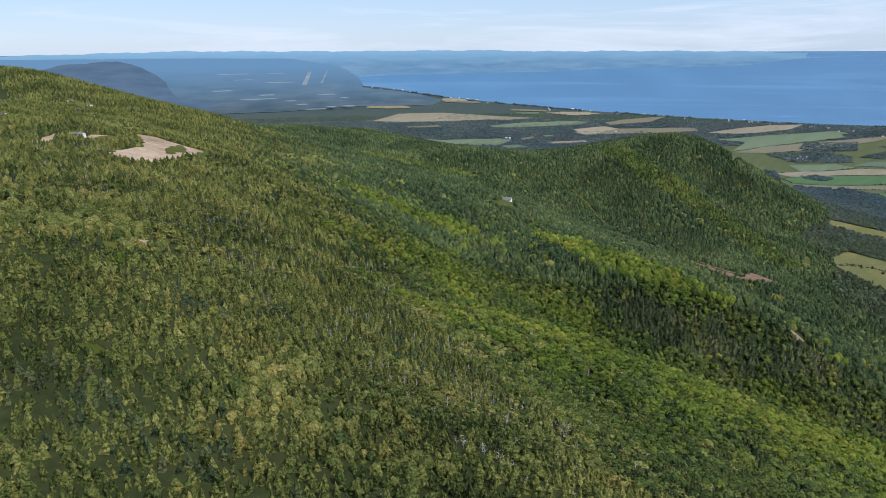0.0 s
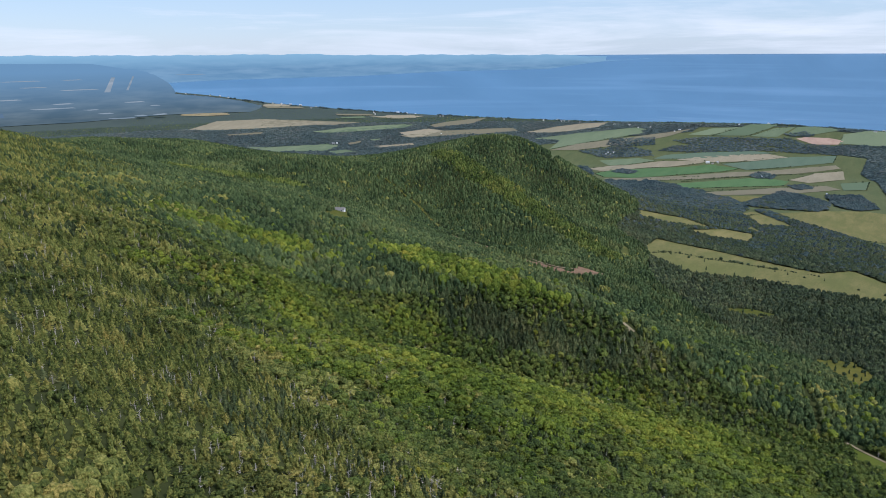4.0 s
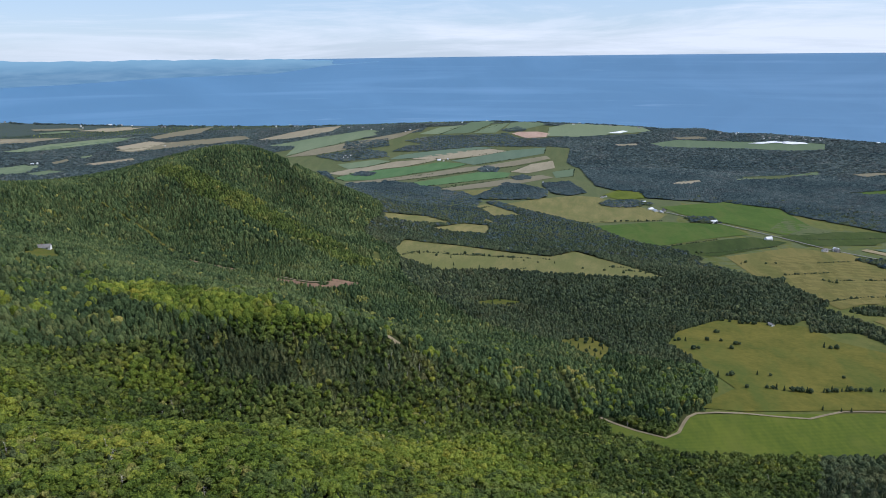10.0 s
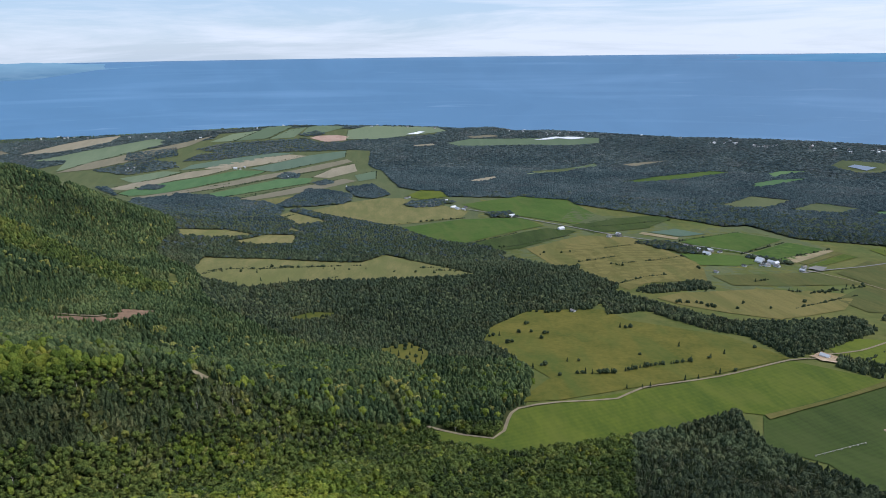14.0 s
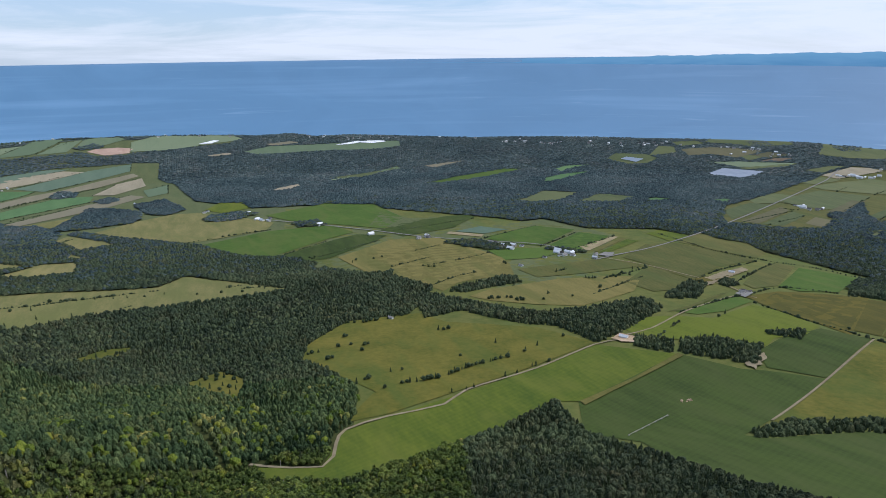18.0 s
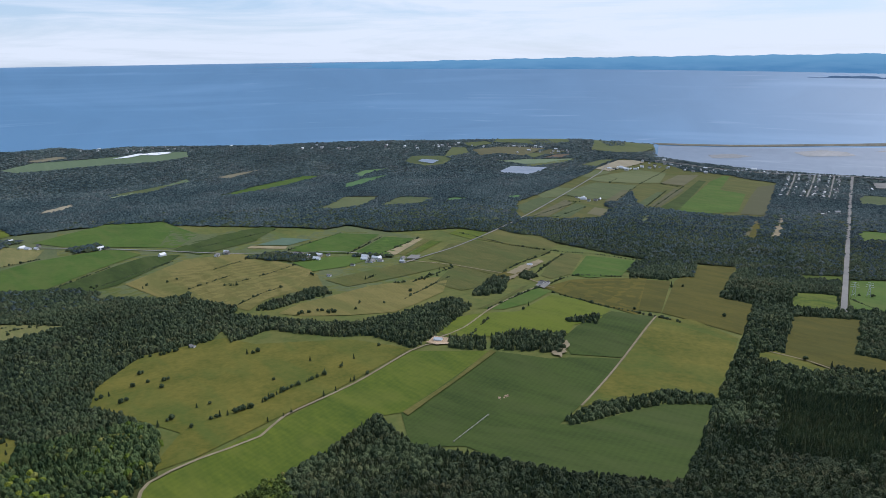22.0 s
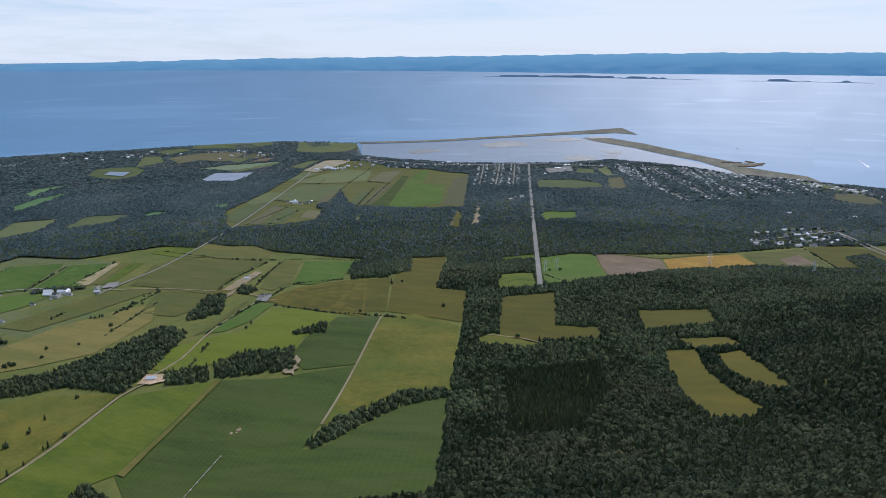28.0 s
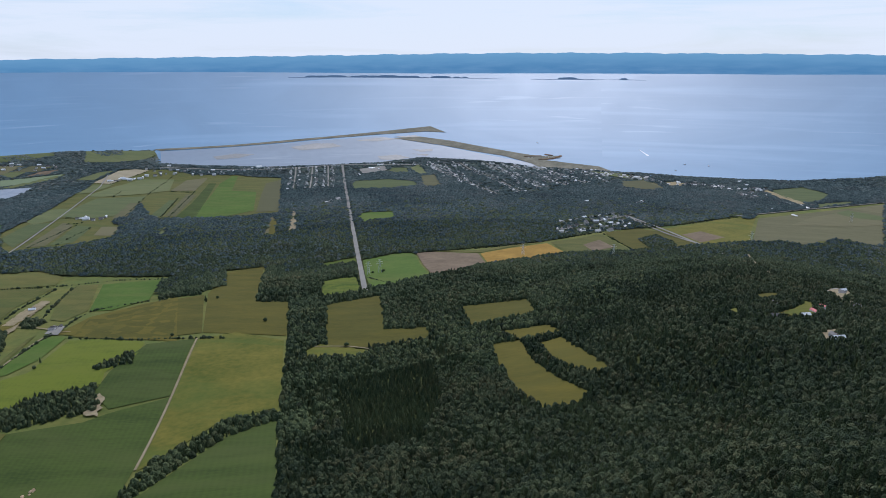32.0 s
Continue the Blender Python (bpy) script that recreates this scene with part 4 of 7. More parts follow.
field("far_hazed_hay", [(2878, 995), (2987, 854), (2978, 772), (2801, 917)])
field("far_hazed_straw", [(2665, 973), (2801, 917), (2982, 747), (3055, 565), (3003, 595), (2828, 772), (2615, 882)])
field("far_hazed_green", [(2540, 893), (2688, 869), (2853, 728), (3001, 550), (2986, 431), (2881, 484), (2675, 635), (2519, 735), (2465, 833)])
field("far_hazed_straw", [(2415, 816), (2645, 628), (2910, 427), (3072, 210), (3148, 90), (3106, 68), (2897, 316), (2676, 495), (2518, 644), (2389, 752)])
field("far_hazed_green", [(2482, 568), (2708, 408), (2815, 330), (2776, 219), (2660, 227), (2531, 381), (2399, 517)])
field("far_hazed_straw", [(2369, 438), (2584, 258), (2740, 95), (2679, 45), (2524, 168), (2331, 391)])
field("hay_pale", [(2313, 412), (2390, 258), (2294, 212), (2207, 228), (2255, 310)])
field("far_hazed_straw", [(2805, 224), (3008, 156), (3072, 57), (2929, 43), (2773, 153)])
field("far_hazed_hay", [(2822, 54), (2915, -36), (2722, -31), (2667, 36)])
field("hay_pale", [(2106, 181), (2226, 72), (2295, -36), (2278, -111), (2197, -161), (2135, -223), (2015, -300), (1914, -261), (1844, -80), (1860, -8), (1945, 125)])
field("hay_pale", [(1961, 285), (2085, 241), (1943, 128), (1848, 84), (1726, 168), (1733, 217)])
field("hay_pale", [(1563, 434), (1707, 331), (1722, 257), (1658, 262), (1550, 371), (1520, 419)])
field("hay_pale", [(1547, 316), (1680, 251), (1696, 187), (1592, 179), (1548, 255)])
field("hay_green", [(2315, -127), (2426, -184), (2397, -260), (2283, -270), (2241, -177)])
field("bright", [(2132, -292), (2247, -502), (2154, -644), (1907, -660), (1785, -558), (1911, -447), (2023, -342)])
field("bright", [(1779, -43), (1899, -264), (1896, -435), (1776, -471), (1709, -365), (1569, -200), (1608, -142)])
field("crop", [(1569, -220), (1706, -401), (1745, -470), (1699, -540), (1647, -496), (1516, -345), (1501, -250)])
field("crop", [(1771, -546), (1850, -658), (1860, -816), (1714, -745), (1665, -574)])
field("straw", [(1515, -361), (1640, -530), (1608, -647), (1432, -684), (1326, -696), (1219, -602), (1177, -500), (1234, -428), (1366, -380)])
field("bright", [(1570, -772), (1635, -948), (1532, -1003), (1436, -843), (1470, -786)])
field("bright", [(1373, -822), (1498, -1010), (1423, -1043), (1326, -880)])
field("far_hazed_straw", [(2539, 2716), (2647, 2633), (2759, 2450), (2854, 2300), (2729, 2396), (2603, 2564), (2495, 2674)])
field("far_hazed_hay", [(2601, 2383), (2738, 2281), (2918, 2103), (2991, 2051), (2910, 2062), (2711, 2246), (2618, 2337)])
field("far_hazed_straw", [(2828, 2044), (2963, 1948), (2978, 1829), (2862, 1887), (2796, 1958)])
field("far_hazed_straw", [(3014, 1979), (3117, 1914), (3204, 1834), (3261, 1768), (3151, 1791), (2999, 1933)])
field("far_hazed_hay", [(2331, 2323), (2487, 2232), (2472, 2158), (2403, 2158), (2299, 2267)])
field("far_hazed_hay", [(2389, 2147), (2462, 2100), (2467, 2032), (2388, 2091)])
field("far_hazed_straw", [(2585, 2023), (2725, 1890), (2708, 1867), (2577, 1984)])
field("far_hazed_straw", [(2963, 1826), (3109, 1692), (3188, 1576), (3157, 1531), (3020, 1677)])
field("far_hazed_straw", [(2725, 2890), (2844, 2806), (2802, 2761), (2705, 2871)])
field("far_hazed_straw", [(3011, 2260), (3106, 2130), (3067, 2099), (2989, 2219)])
field("far_hazed_hay", [(2846, 2440), (2934, 2348), (2918, 2328), (2840, 2420)])
field("far_hazed_hay", [(2659, 2099), (2700, 2070), (2681, 2051), (2641, 2078)])
field("far_hazed_straw", [(2553, 2156), (2618, 2127), (2595, 2104), (2538, 2130)])
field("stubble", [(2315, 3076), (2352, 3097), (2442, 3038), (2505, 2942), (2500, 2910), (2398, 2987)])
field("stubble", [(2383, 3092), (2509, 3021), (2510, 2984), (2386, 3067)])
field("far_hazed_straw", [(2209, 2892), (2389, 2887), (2575, 2732), (2692, 2548), (2773, 2397), (2640, 2501), (2343, 2748)])
field("far_hazed_hay", [(2586, 2413), (2744, 2315), (2882, 2179), (2954, 2092), (2949, 2051), (2775, 2188), (2610, 2356)])
field("far_hazed_hay", [(2202, 2519), (2267, 2421), (2412, 2294), (2508, 2175), (2463, 2155), (2250, 2329)])
field("far_hazed_straw", [(2285, 2706), (2439, 2595), (2398, 2587), (2283, 2681)])
field("far_hazed_straw", [(2793, 2021), (2975, 1865), (3082, 1728), (3012, 1704), (2792, 1943)])
field("far_hazed_straw", [(2945, 2319), (3067, 2179), (3122, 2067), (3007, 2173)])
field("far_hazed_straw", [(2711, 2868), (2833, 2720), (2834, 2678), (2703, 2838)])
field("far_hazed_straw", [(2870, 2499), (2979, 2345), (2980, 2299), (2861, 2471)])
field("far_hazed_hay", [(3102, 1278), (3253, 1172), (3412, 983), (3374, 944), (3107, 1169), (2954, 1269)])
plot("far_hazed_straw", [(2560, -370), (2632, -418), (2686, -504), (2625, -503), (2572, -429)])
plot("far_hazed_hay", [(2727, -638), (2773, -735), (2740, -746), (2691, -640)])
plot("far_hazed_hay", [(2855, -872), (2891, -975), (2860, -982), (2804, -877)])
field("far_hazed_hay", [(3347, -387), (3396, -515), (3351, -770), (3316, -989), (3271, -1123), (3197, -1101), (3197, -959), (3245, -795), (3272, -594), (3296, -431)])
plot("far_hazed_straw", [(3429, -494), (3440, -618), (3407, -661), (3395, -539)])
plot("far_hazed_straw", [(3336, -224), (3348, -325), (3322, -328), (3310, -236)])
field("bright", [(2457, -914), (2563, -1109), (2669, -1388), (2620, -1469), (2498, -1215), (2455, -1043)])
field("hazed_coast_olive", [(2013, -1098), (2121, -1288), (2047, -1368), (1985, -1228), (1957, -1122)])
field("far_hazed_green", [(1912, -1277), (1988, -1432), (1908, -1477), (1841, -1366)])
field("far_hazed_green", [(2315, -1362), (2409, -1585), (2448, -1676), (2365, -1557), (2290, -1385)])
field("far_hazed_green", [(2563, -1577), (2582, -1645), (2549, -1745), (2541, -1644), (2474, -1558)])
plot("far_hazed_straw", [(2857, -1094), (2863, -1182), (2859, -1293), (2815, -1127)])
patch("cover", [(3315, -814), (3333, -908), (3338, -938), (3313, -944), (3303, -874)])
patch("cover", [(3326, -906), (3323, -991), (3295, -1049), (3279, -1058), (3279, -991)])
patch("cover", [(3505, -199), (3540, -272), (3531, -298), (3499, -257)])
COPSES.append([(3119, 1046), (3233, 1068), (3326, 875), (3212, 846), (3143, 954)])
COPSES.append([(2982, 1140), (3146, 969), (3122, 836), (3045, 803), (2926, 984)])
COPSES.append([(3128, 810), (3230, 765), (3331, 505), (3337, 340), (3326, 98), (3291, 96), (3276, 387), (3157, 666)])
COPSES.append([(3308, 783), (3413, 661), (3485, 286), (3419, 238), (3430, -32), (3300, -33), (3349, 369), (3262, 688)])
COPSES.append([(2709, 1027), (2716, 986), (2455, 864)])
COPSES.append([(2623, 848), (2744, 849), (2693, 772), (2610, 772)])
COPSES.append([(1585, 572), (2505, 685), (2433, 535), (2337, 494), (2296, 345), (2125, 264), (1864, 271), (1661, 277), (1687, 403), (1548, 484)])
COPSES.append([(1661, 277), (2002, 265), (1890, 209), (1704, 210)])
COPSES.append([(2840, 368), (2941, 345), (2888, 279), (2793, 280), (2784, 338)])
COPSES.append([(2661, 211), (2727, 161), (2649, 130), (2586, 173)])
COPSES.append([(2322, 240), (2525, 220), (2490, 145), (2386, 60), (2249, 64), (2252, 148)])
COPSES.append([(2526, 86), (2585, -15), (2357, -73), (2290, -17), (2332, 39)])
COPSES.append([(2148, -112), (2214, -141), (2218, -244), (2167, -272), (2101, -201), (2104, -136)])
COPSES.append([(2110, 244), (2140, 220), (1991, 112), (1875, -4), (1812, 25), (1915, 123)])
COPSES.append([(1664, 183), (1796, 114), (1865, 3), (1756, -77), (1640, -140), (1537, -279), (1467, -302), (1354, -241), (1390, -148), (1477, -34), (1477, 91), (1563, 110), (1591, 58), (1565, 18), (1641, 61), (1587, 153)])
COPSES.append([(3430, -5), (3473, -295), (3445, -508), (3396, -515), (3347, -362), (3339, -84)])
COPSES.append([(3541, 334), (3593, 253), (3561, 210), (3525, 219), (3509, 302)])
COPSES.append([(2183, 302), (2448, 235), (2293, 68), (2207, 85), (2176, 211)])
COPSES.append([(1824, 218), (1938, 59), (1792, -81), (1502, -211), (1409, -322), (1290, -423), (1171, -461), (1106, -417), (1209, -333), (1299, -241), (1370, -170), (1492, -80), (1573, 50), (1559, 182), (1676, 138)])
COPSES.append([(1516, -687), (1475, -716), (1459, -787), (1406, -748), (1432, -696)])
field("crop", [(1802, -627), (1866, -768), (1868, -840), (1823, -854), (1725, -748), (1708, -623)])
field("hazed_coast_hay", [(1833, -531), (2015, -621), (1922, -655), (1847, -696), (1788, -591)])
field("stubble", [(1646, -686), (1665, -705), (1591, -770), (1569, -753)])
field("far_hazed_crop", [(1662, -719), (1693, -808), (1623, -856), (1601, -778)])
field("bright", [(1544, -753), (1631, -949), (1546, -1018), (1416, -836), (1467, -787)])
field("bright", [(1406, -849), (1513, -1010), (1441, -1055), (1354, -879)])
field("stubble", [(1347, -881), (1436, -1062), (1421, -1069), (1320, -911)])
field("hay_light", [(1317, -915), (1413, -1067), (1398, -1074), (1303, -922)])
field("hay_green", [(1295, -921), (1391, -1071), (1363, -1086), (1283, -937)])
field("bright", [(1426, -698), (1317, -690), (1302, -766), (1326, -839), (1383, -847), (1419, -760)])
field("straw", [(1532, -437), (1575, -571), (1478, -658), (1405, -679), (1285, -683), (1192, -644), (1190, -523), (1140, -467), (1191, -456), (1242, -410), (1321, -371)])
field("hay_light", [(1232, -672), (1232, -781), (1236, -874), (1189, -929), (1142, -923), (1139, -775), (1151, -675)])
field("straw", [(1084, -495), (1113, -555), (1113, -605), (1121, -708), (1096, -800), (1074, -867), (979, -775), (949, -690), (936, -633), (980, -571), (1038, -516)])
field("hay_light", [(1229, -938), (1325, -1077), (1307, -1155), (1176, -1183), (1099, -1194), (1074, -1063), (1008, -936), (1082, -938), (1145, -945)])
field("hay_light", [(1317, -1167), (1384, -1296), (1303, -1290), (1238, -1317), (1144, -1274), (1114, -1214), (1198, -1186)])
field("hay_green", [(1429, -1163), (1452, -1222), (1365, -1247), (1324, -1155)])
field("hay_light", [(1043, -804), (1119, -907), (1120, -943), (1002, -925), (955, -840), (961, -804)])
field("hay_light", [(944, -999), (1021, -1112), (1062, -1213), (1023, -1226), (910, -1050), (908, -988)])
field("bright", [(904, -1045), (1011, -1223), (902, -1269), (873, -1195), (836, -1118), (864, -1051)])
field("bright", [(837, -744), (839, -777), (868, -856), (868, -917), (835, -908), (803, -818), (807, -764)])
field("hay_light", [(842, -733), (855, -789), (901, -902), (902, -923), (866, -841), (837, -762)])
field("hay_green", [(811, -620), (835, -673), (818, -724), (780, -769), (818, -892), (763, -896), (681, -879), (659, -826), (665, -770), (645, -735), (715, -658), (758, -609)])
field("olive", [(867, -923), (875, -1012), (827, -1089), (788, -1132), (632, -880), (711, -892), (804, -909)])
field("olive", [(826, -909), (868, -999), (834, -1077), (746, -1150), (616, -920), (659, -902), (731, -889)])
field("olive", [(742, -1157), (794, -1331), (739, -1383), (620, -1102), (558, -1102), (483, -920), (615, -921)])
patch("dirt", [(981, -935), (1026, -1015), (1052, -1106), (1032, -1103), (984, -989), (956, -926)])
COPSES.append([(1132, -474), (1161, -510), (1180, -615), (1175, -642), (1138, -626), (1137, -568), (1117, -500)])
COPSES.append([(926, -801), (988, -899), (988, -945), (916, -876), (897, -809)])
COPSES.append([(840, -1145), (900, -1252), (844, -1342), (805, -1342), (741, -1218), (792, -1129)])
COPSES.append([(972, -961), (986, -998), (946, -997), (931, -950)])
COPSES.append([(1547, -631), (1548, -721), (1477, -746), (1452, -703)])
field("bright", [(542, -1461), (489, -1540), (448, -1551), (403, -1425), (358, -1316), (393, -1267), (414, -1224), (445, -1206), (487, -1306)])
field("brown", [(443, -1552), (402, -1569), (301, -1564), (269, -1458), (295, -1394), (355, -1321), (398, -1426)])
field("orange", [(296, -1565), (239, -1632), (153, -1706), (107, -1597), (155, -1545), (218, -1492), (264, -1459)])
field("hay_light", [(401, -1577), (303, -1609), (236, -1668), (160, -1718), (240, -1647), (298, -1577)])
field("hay_light", [(145, -1721), (83, -1772), (21, -1849), (-41, -1625), (32, -1596), (102, -1597)])
field("olive", [(11, -1868), (-80, -1943), (-125, -1908), (-201, -1733), (-146, -1659), (-68, -1625), (-46, -1627)])
field("meadow", [(-135, -1937), (-189, -2001), (-372, -2184), (-435, -2200), (-384, -2025), (-336, -1818), (-233, -1740), (-212, -1734)])
field("hazed_coast_olive", [(-437, -2182), (-587, -2291), (-753, -2413), (-902, -2523), (-664, -1888), (-515, -1890), (-442, -1774), (-384, -1842), (-344, -1829)])
field("hazed_coast_hay", [(-594, -2717), (-729, -2805), (-782, -2678), (-729, -2551), (-658, -2484), (-613, -2565)])
field("stubble", [(-558, -2744), (-586, -2714), (-651, -2473), (-621, -2427), (-585, -2539)])
field("hazed_coast_olive", [(-73, -2705), (-143, -2823), (-220, -2710), (-187, -2618), (-90, -2647)])
field("hay_green", [(556, -1256), (533, -1282), (504, -1297), (466, -1208), (489, -1158), (519, -1154)])
field("hay_green", [(624, -1419), (595, -1455), (568, -1482), (548, -1438), (595, -1383)])
field("bright", [(725, -1980), (733, -2049), (640, -2090), (609, -1987), (688, -1916)])
field("hazed_coast_hay", [(-670, -2467), (-797, -2546), (-824, -2523), (-671, -2412)])
field("hazed_coast_hay", [(960, -2629), (825, -2705), (712, -2668), (678, -2570), (766, -2493), (897, -2460)])
field("hazed_coast_hay", [(705, -2767), (675, -2845), (594, -2609), (646, -2575)])
plot("brown", [(67, -1690), (28, -1761), (-6, -1665), (44, -1612)])
plot("brown", [(-183, -1873), (-238, -1935), (-284, -1858), (-211, -1762)])
plot("hazed_coast_olive", [(-505, -2102), (-605, -2244), (-693, -2325), (-709, -2278), (-791, -2225), (-771, -2173), (-656, -2118)])
plot("hazed_coast_hay", [(-676, -2313), (-743, -2382), (-818, -2298), (-798, -2244), (-731, -2251)])
plot("hazed_coast_olive", [(-757, -2404), (-897, -2511), (-839, -2354)])
track("asphalt", 7, [(-61, -2130), (-87, -2038), (-146, -1880), (-209, -1724)])
track("asphalt", 6, [(-375, -2201), (-487, -2275), (-606, -2359), (-770, -2463), (-913, -2553)])
COPSES.append([(-67, -1773), (-115, -1849), (-145, -1755), (-144, -1666), (-84, -1661)])
COPSES.append([(-379, -1825), (-423, -1842), (-456, -1780), (-389, -1672), (-333, -1685)])
COPSES.append([(-470, -1786), (-567, -1930), (-630, -1850), (-595, -1708), (-474, -1645)])
COPSES.append([(-384, -2169), (-412, -2229), (-440, -2210), (-413, -2159)])
field("far_hazed_straw", [(1930, -2404), (1937, -2569), (1889, -2613), (1831, -2619), (1863, -2412)])
field("hazed_coast_hay", [(1804, -2188), (1825, -2390), (1792, -2503), (1675, -2546), (1561, -2331), (1627, -2256), (1736, -2188)])
field("hazed_coast_hay", [(1872, -2222), (1915, -2384), (1847, -2411), (1829, -2251)])
field("hazed_coast_hay", [(1694, -1790), (1762, -1962), (1679, -2000), (1622, -1828), (1645, -1764)])
field("hazed_coast_hay", [(1637, -1875), (1705, -2033), (1731, -2157), (1582, -2217), (1533, -2111), (1484, -1902), (1545, -1854)])
field("hazed_coast_olive", [(1461, -1863), (1563, -2099), (1530, -2123), (1424, -1885)])
field("hazed_coast_hay", [(1601, -1592), (1662, -1762), (1606, -1793), (1489, -1513)])
field("hazed_coast_olive", [(1458, -1515), (1572, -1796), (1519, -1772), (1415, -1538)])
field("hazed_coast_hay", [(1408, -1544), (1503, -1766), (1446, -1757), (1365, -1578)])
field("hazed_coast_olive", [(1367, -1660), (1418, -1761), (1363, -1768), (1309, -1661)])
field("hazed_coast_hay", [(1187, -1679), (1233, -1780), (1227, -1796), (1166, -1675)])
field("hazed_coast_hay", [(1363, -1906), (1455, -2161), (1434, -2166), (1331, -1919)])
field("hazed_coast_olive", [(1319, -1921), (1455, -2268), (1418, -2273), (1287, -1924)])
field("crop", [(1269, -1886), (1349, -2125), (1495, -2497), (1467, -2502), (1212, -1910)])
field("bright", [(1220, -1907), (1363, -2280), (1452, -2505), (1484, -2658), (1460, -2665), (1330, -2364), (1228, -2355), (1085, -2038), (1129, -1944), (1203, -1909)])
field("hazed_coast_olive", [(1064, -2012), (1190, -2315), (1273, -2530), (1250, -2627), (1098, -2273), (1003, -2047)])
field("hazed_coast_olive", [(1558, -2333), (1622, -2547), (1563, -2609), (1467, -2346)])
field("hazed_coast_olive", [(892, -1704), (986, -1944), (1005, -2030), (866, -1705)])
field("hazed_coast_hay", [(2183, -2222), (2144, -2345), (2093, -2462), (2086, -2396), (2149, -2237)])
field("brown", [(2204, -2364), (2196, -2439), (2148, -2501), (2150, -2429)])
field("hazed_coast_hay", [(2298, -2351), (2273, -2440), (2233, -2446), (2234, -2336)])
field("hazed_coast_hay", [(2140, -2643), (2165, -2782), (2033, -2870), (1928, -2834), (1924, -2783), (2024, -2697)])
field("hazed_coast_hay", [(2478, -2558), (2391, -2640), (2320, -2553), (2397, -2464)])
field("far_hazed_green", [(1836, -1469), (1864, -1541), (1816, -1574), (1796, -1509)])
field("far_hazed_green", [(1748, -1676), (1750, -1736), (1705, -1748), (1696, -1683)])
field("hazed_coast_hay", [(2560, -1863), (2583, -1934), (2465, -2034), (2439, -1967), (2470, -1896)])
field("far_hazed_hay", [(2315, -2187), (2248, -2293), (2101, -2451), (2083, -2397), (2194, -2239)])
track("asphalt", 5, [(1942, -2510), (1666, -1920), (1479, -1522), (1375, -1286), (1289, -1069), (1258, -950), (1234, -868)])
track("asphalt", 10, [(1101, -2930), (855, -2273), (612, -1625), (448, -1181)])
track("dirt", 3.4, [(600, -49), (560, -108), (602, -131), (627, -147), (642, -197), (650, -264), (681, -306), (711, -415), (757, -535), (758, -578)])
track("dirt", 3.4, [(772, -594), (780, -652), (832, -766), (876, -913), (850, -934)])
track("dirt", 2.6, [(464, -544), (528, -701), (608, -894)])
track("asphalt", 5.5, [(2075, -274), (1913, -414), (1772, -523), (1628, -626), (1514, -747), (1430, -837), (1306, -890)])
track("dirt", 3.4, [(1261, -888), (1157, -933), (1052, -951), (946, -959), (875, -935)])
track("dirt", 2.6, [(426, -882), (378, -888), (335, -876)])
track("asphalt", 8, [(-64, -2129), (-151, -1922), (-210, -1716)])
track("dirt", 3.4, [(878, 409), (879, 361), (941, 308)])
track("asphalt", 7, [(1807, -2672), (1500, -2746), (1271, -2846), (1104, -2939), (764, -3026)])
track("asphalt", 6, [(715, -3026), (514, -2698), (357, -2438)])
track("asphalt", 6, [(608, -3082), (428, -2810), (283, -2498)])
track("asphalt", 6, [(494, -3102), (331, -2859), (211, -2594)])
track("asphalt", 6, [(380, -3095), (230, -2866), (125, -2663)])
track("asphalt", 6, [(268, -3071), (154, -2905), (55, -2735)])
track("asphalt", 6, [(1283, -2850), (1122, -2435)])
track("asphalt", 6, [(1219, -2879), (1065, -2461)])
track("asphalt", 6, [(1158, -2906), (1005, -2489)])
track("asphalt", 6, [(145, -1856), (46, -2005), (-77, -2157)])
track("asphalt", 6, [(1008, -2177), (927, -2191), (855, -2273)])
track("dirt", 4, [(-281, -1594), (-232, -1288), (-208, -1107), (-220, -1091)])
track("dirt", 4, [(-246, -966), (-253, -956), (-260, -944)])
COPSES.append([(1093, -398), (1138, -435), (1066, -471), (973, -522), (928, -556), (919, -637), (926, -715), (927, -760), (860, -740), (781, -597), (765, -544), (864, -535), (895, -496), (1009, -444), (996, -375)])
COPSES.append([(764, -610), (721, -642), (683, -607), (727, -579)])
COPSES.append([(715, -647), (707, -697), (648, -729), (597, -670), (681, -615)])
COPSES.append([(445, -496), (456, -551), (441, -591), (431, -641), (387, -668), (372, -646), (410, -608), (424, -529), (433, -486)])
COPSES.append([(917, -791), (1001, -920), (968, -934), (887, -839)])
COPSES.append([(816, -1116), (877, -1232), (809, -1335), (752, -1156)])
COPSES.append([(1146, -484), (1189, -622), (1133, -626), (1113, -493)])
COPSES.append([(692, -781), (671, -838), (644, -797), (678, -778)])
COPSES.append([(1339, -386), (1328, -418), (1334, -436), (1281, -411), (1293, -381)])
COPSES.append([(1538, -650), (1517, -717), (1434, -744), (1476, -669)])
COPSES.append([(1970, -357), (1957, -404), (1908, -431), (1902, -379)])
COPSES.append([(1381, -816), (1376, -843), (1375, -866), (1304, -896), (1320, -868)])
COPSES.append([(1978, -343), (1990, -421), (1920, -424), (1909, -348)])
CLEAR.append(band([(1116, 867), (1097, 816), (1060, 738), (976, 635), (920, 572), (889, 516), (882, 466), (878, 409)], 9))
patch("meadow", band([(1116, 867), (1097, 816), (1060, 738), (976, 635), (920, 572), (889, 516), (882, 466), (878, 409)], 4.18))
CLEAR.append(band([(596, 166), (585, 157), (580, 146)], 8))
CLEAR.append(band([(699, 2), (652, -18), (599, -27)], 8))
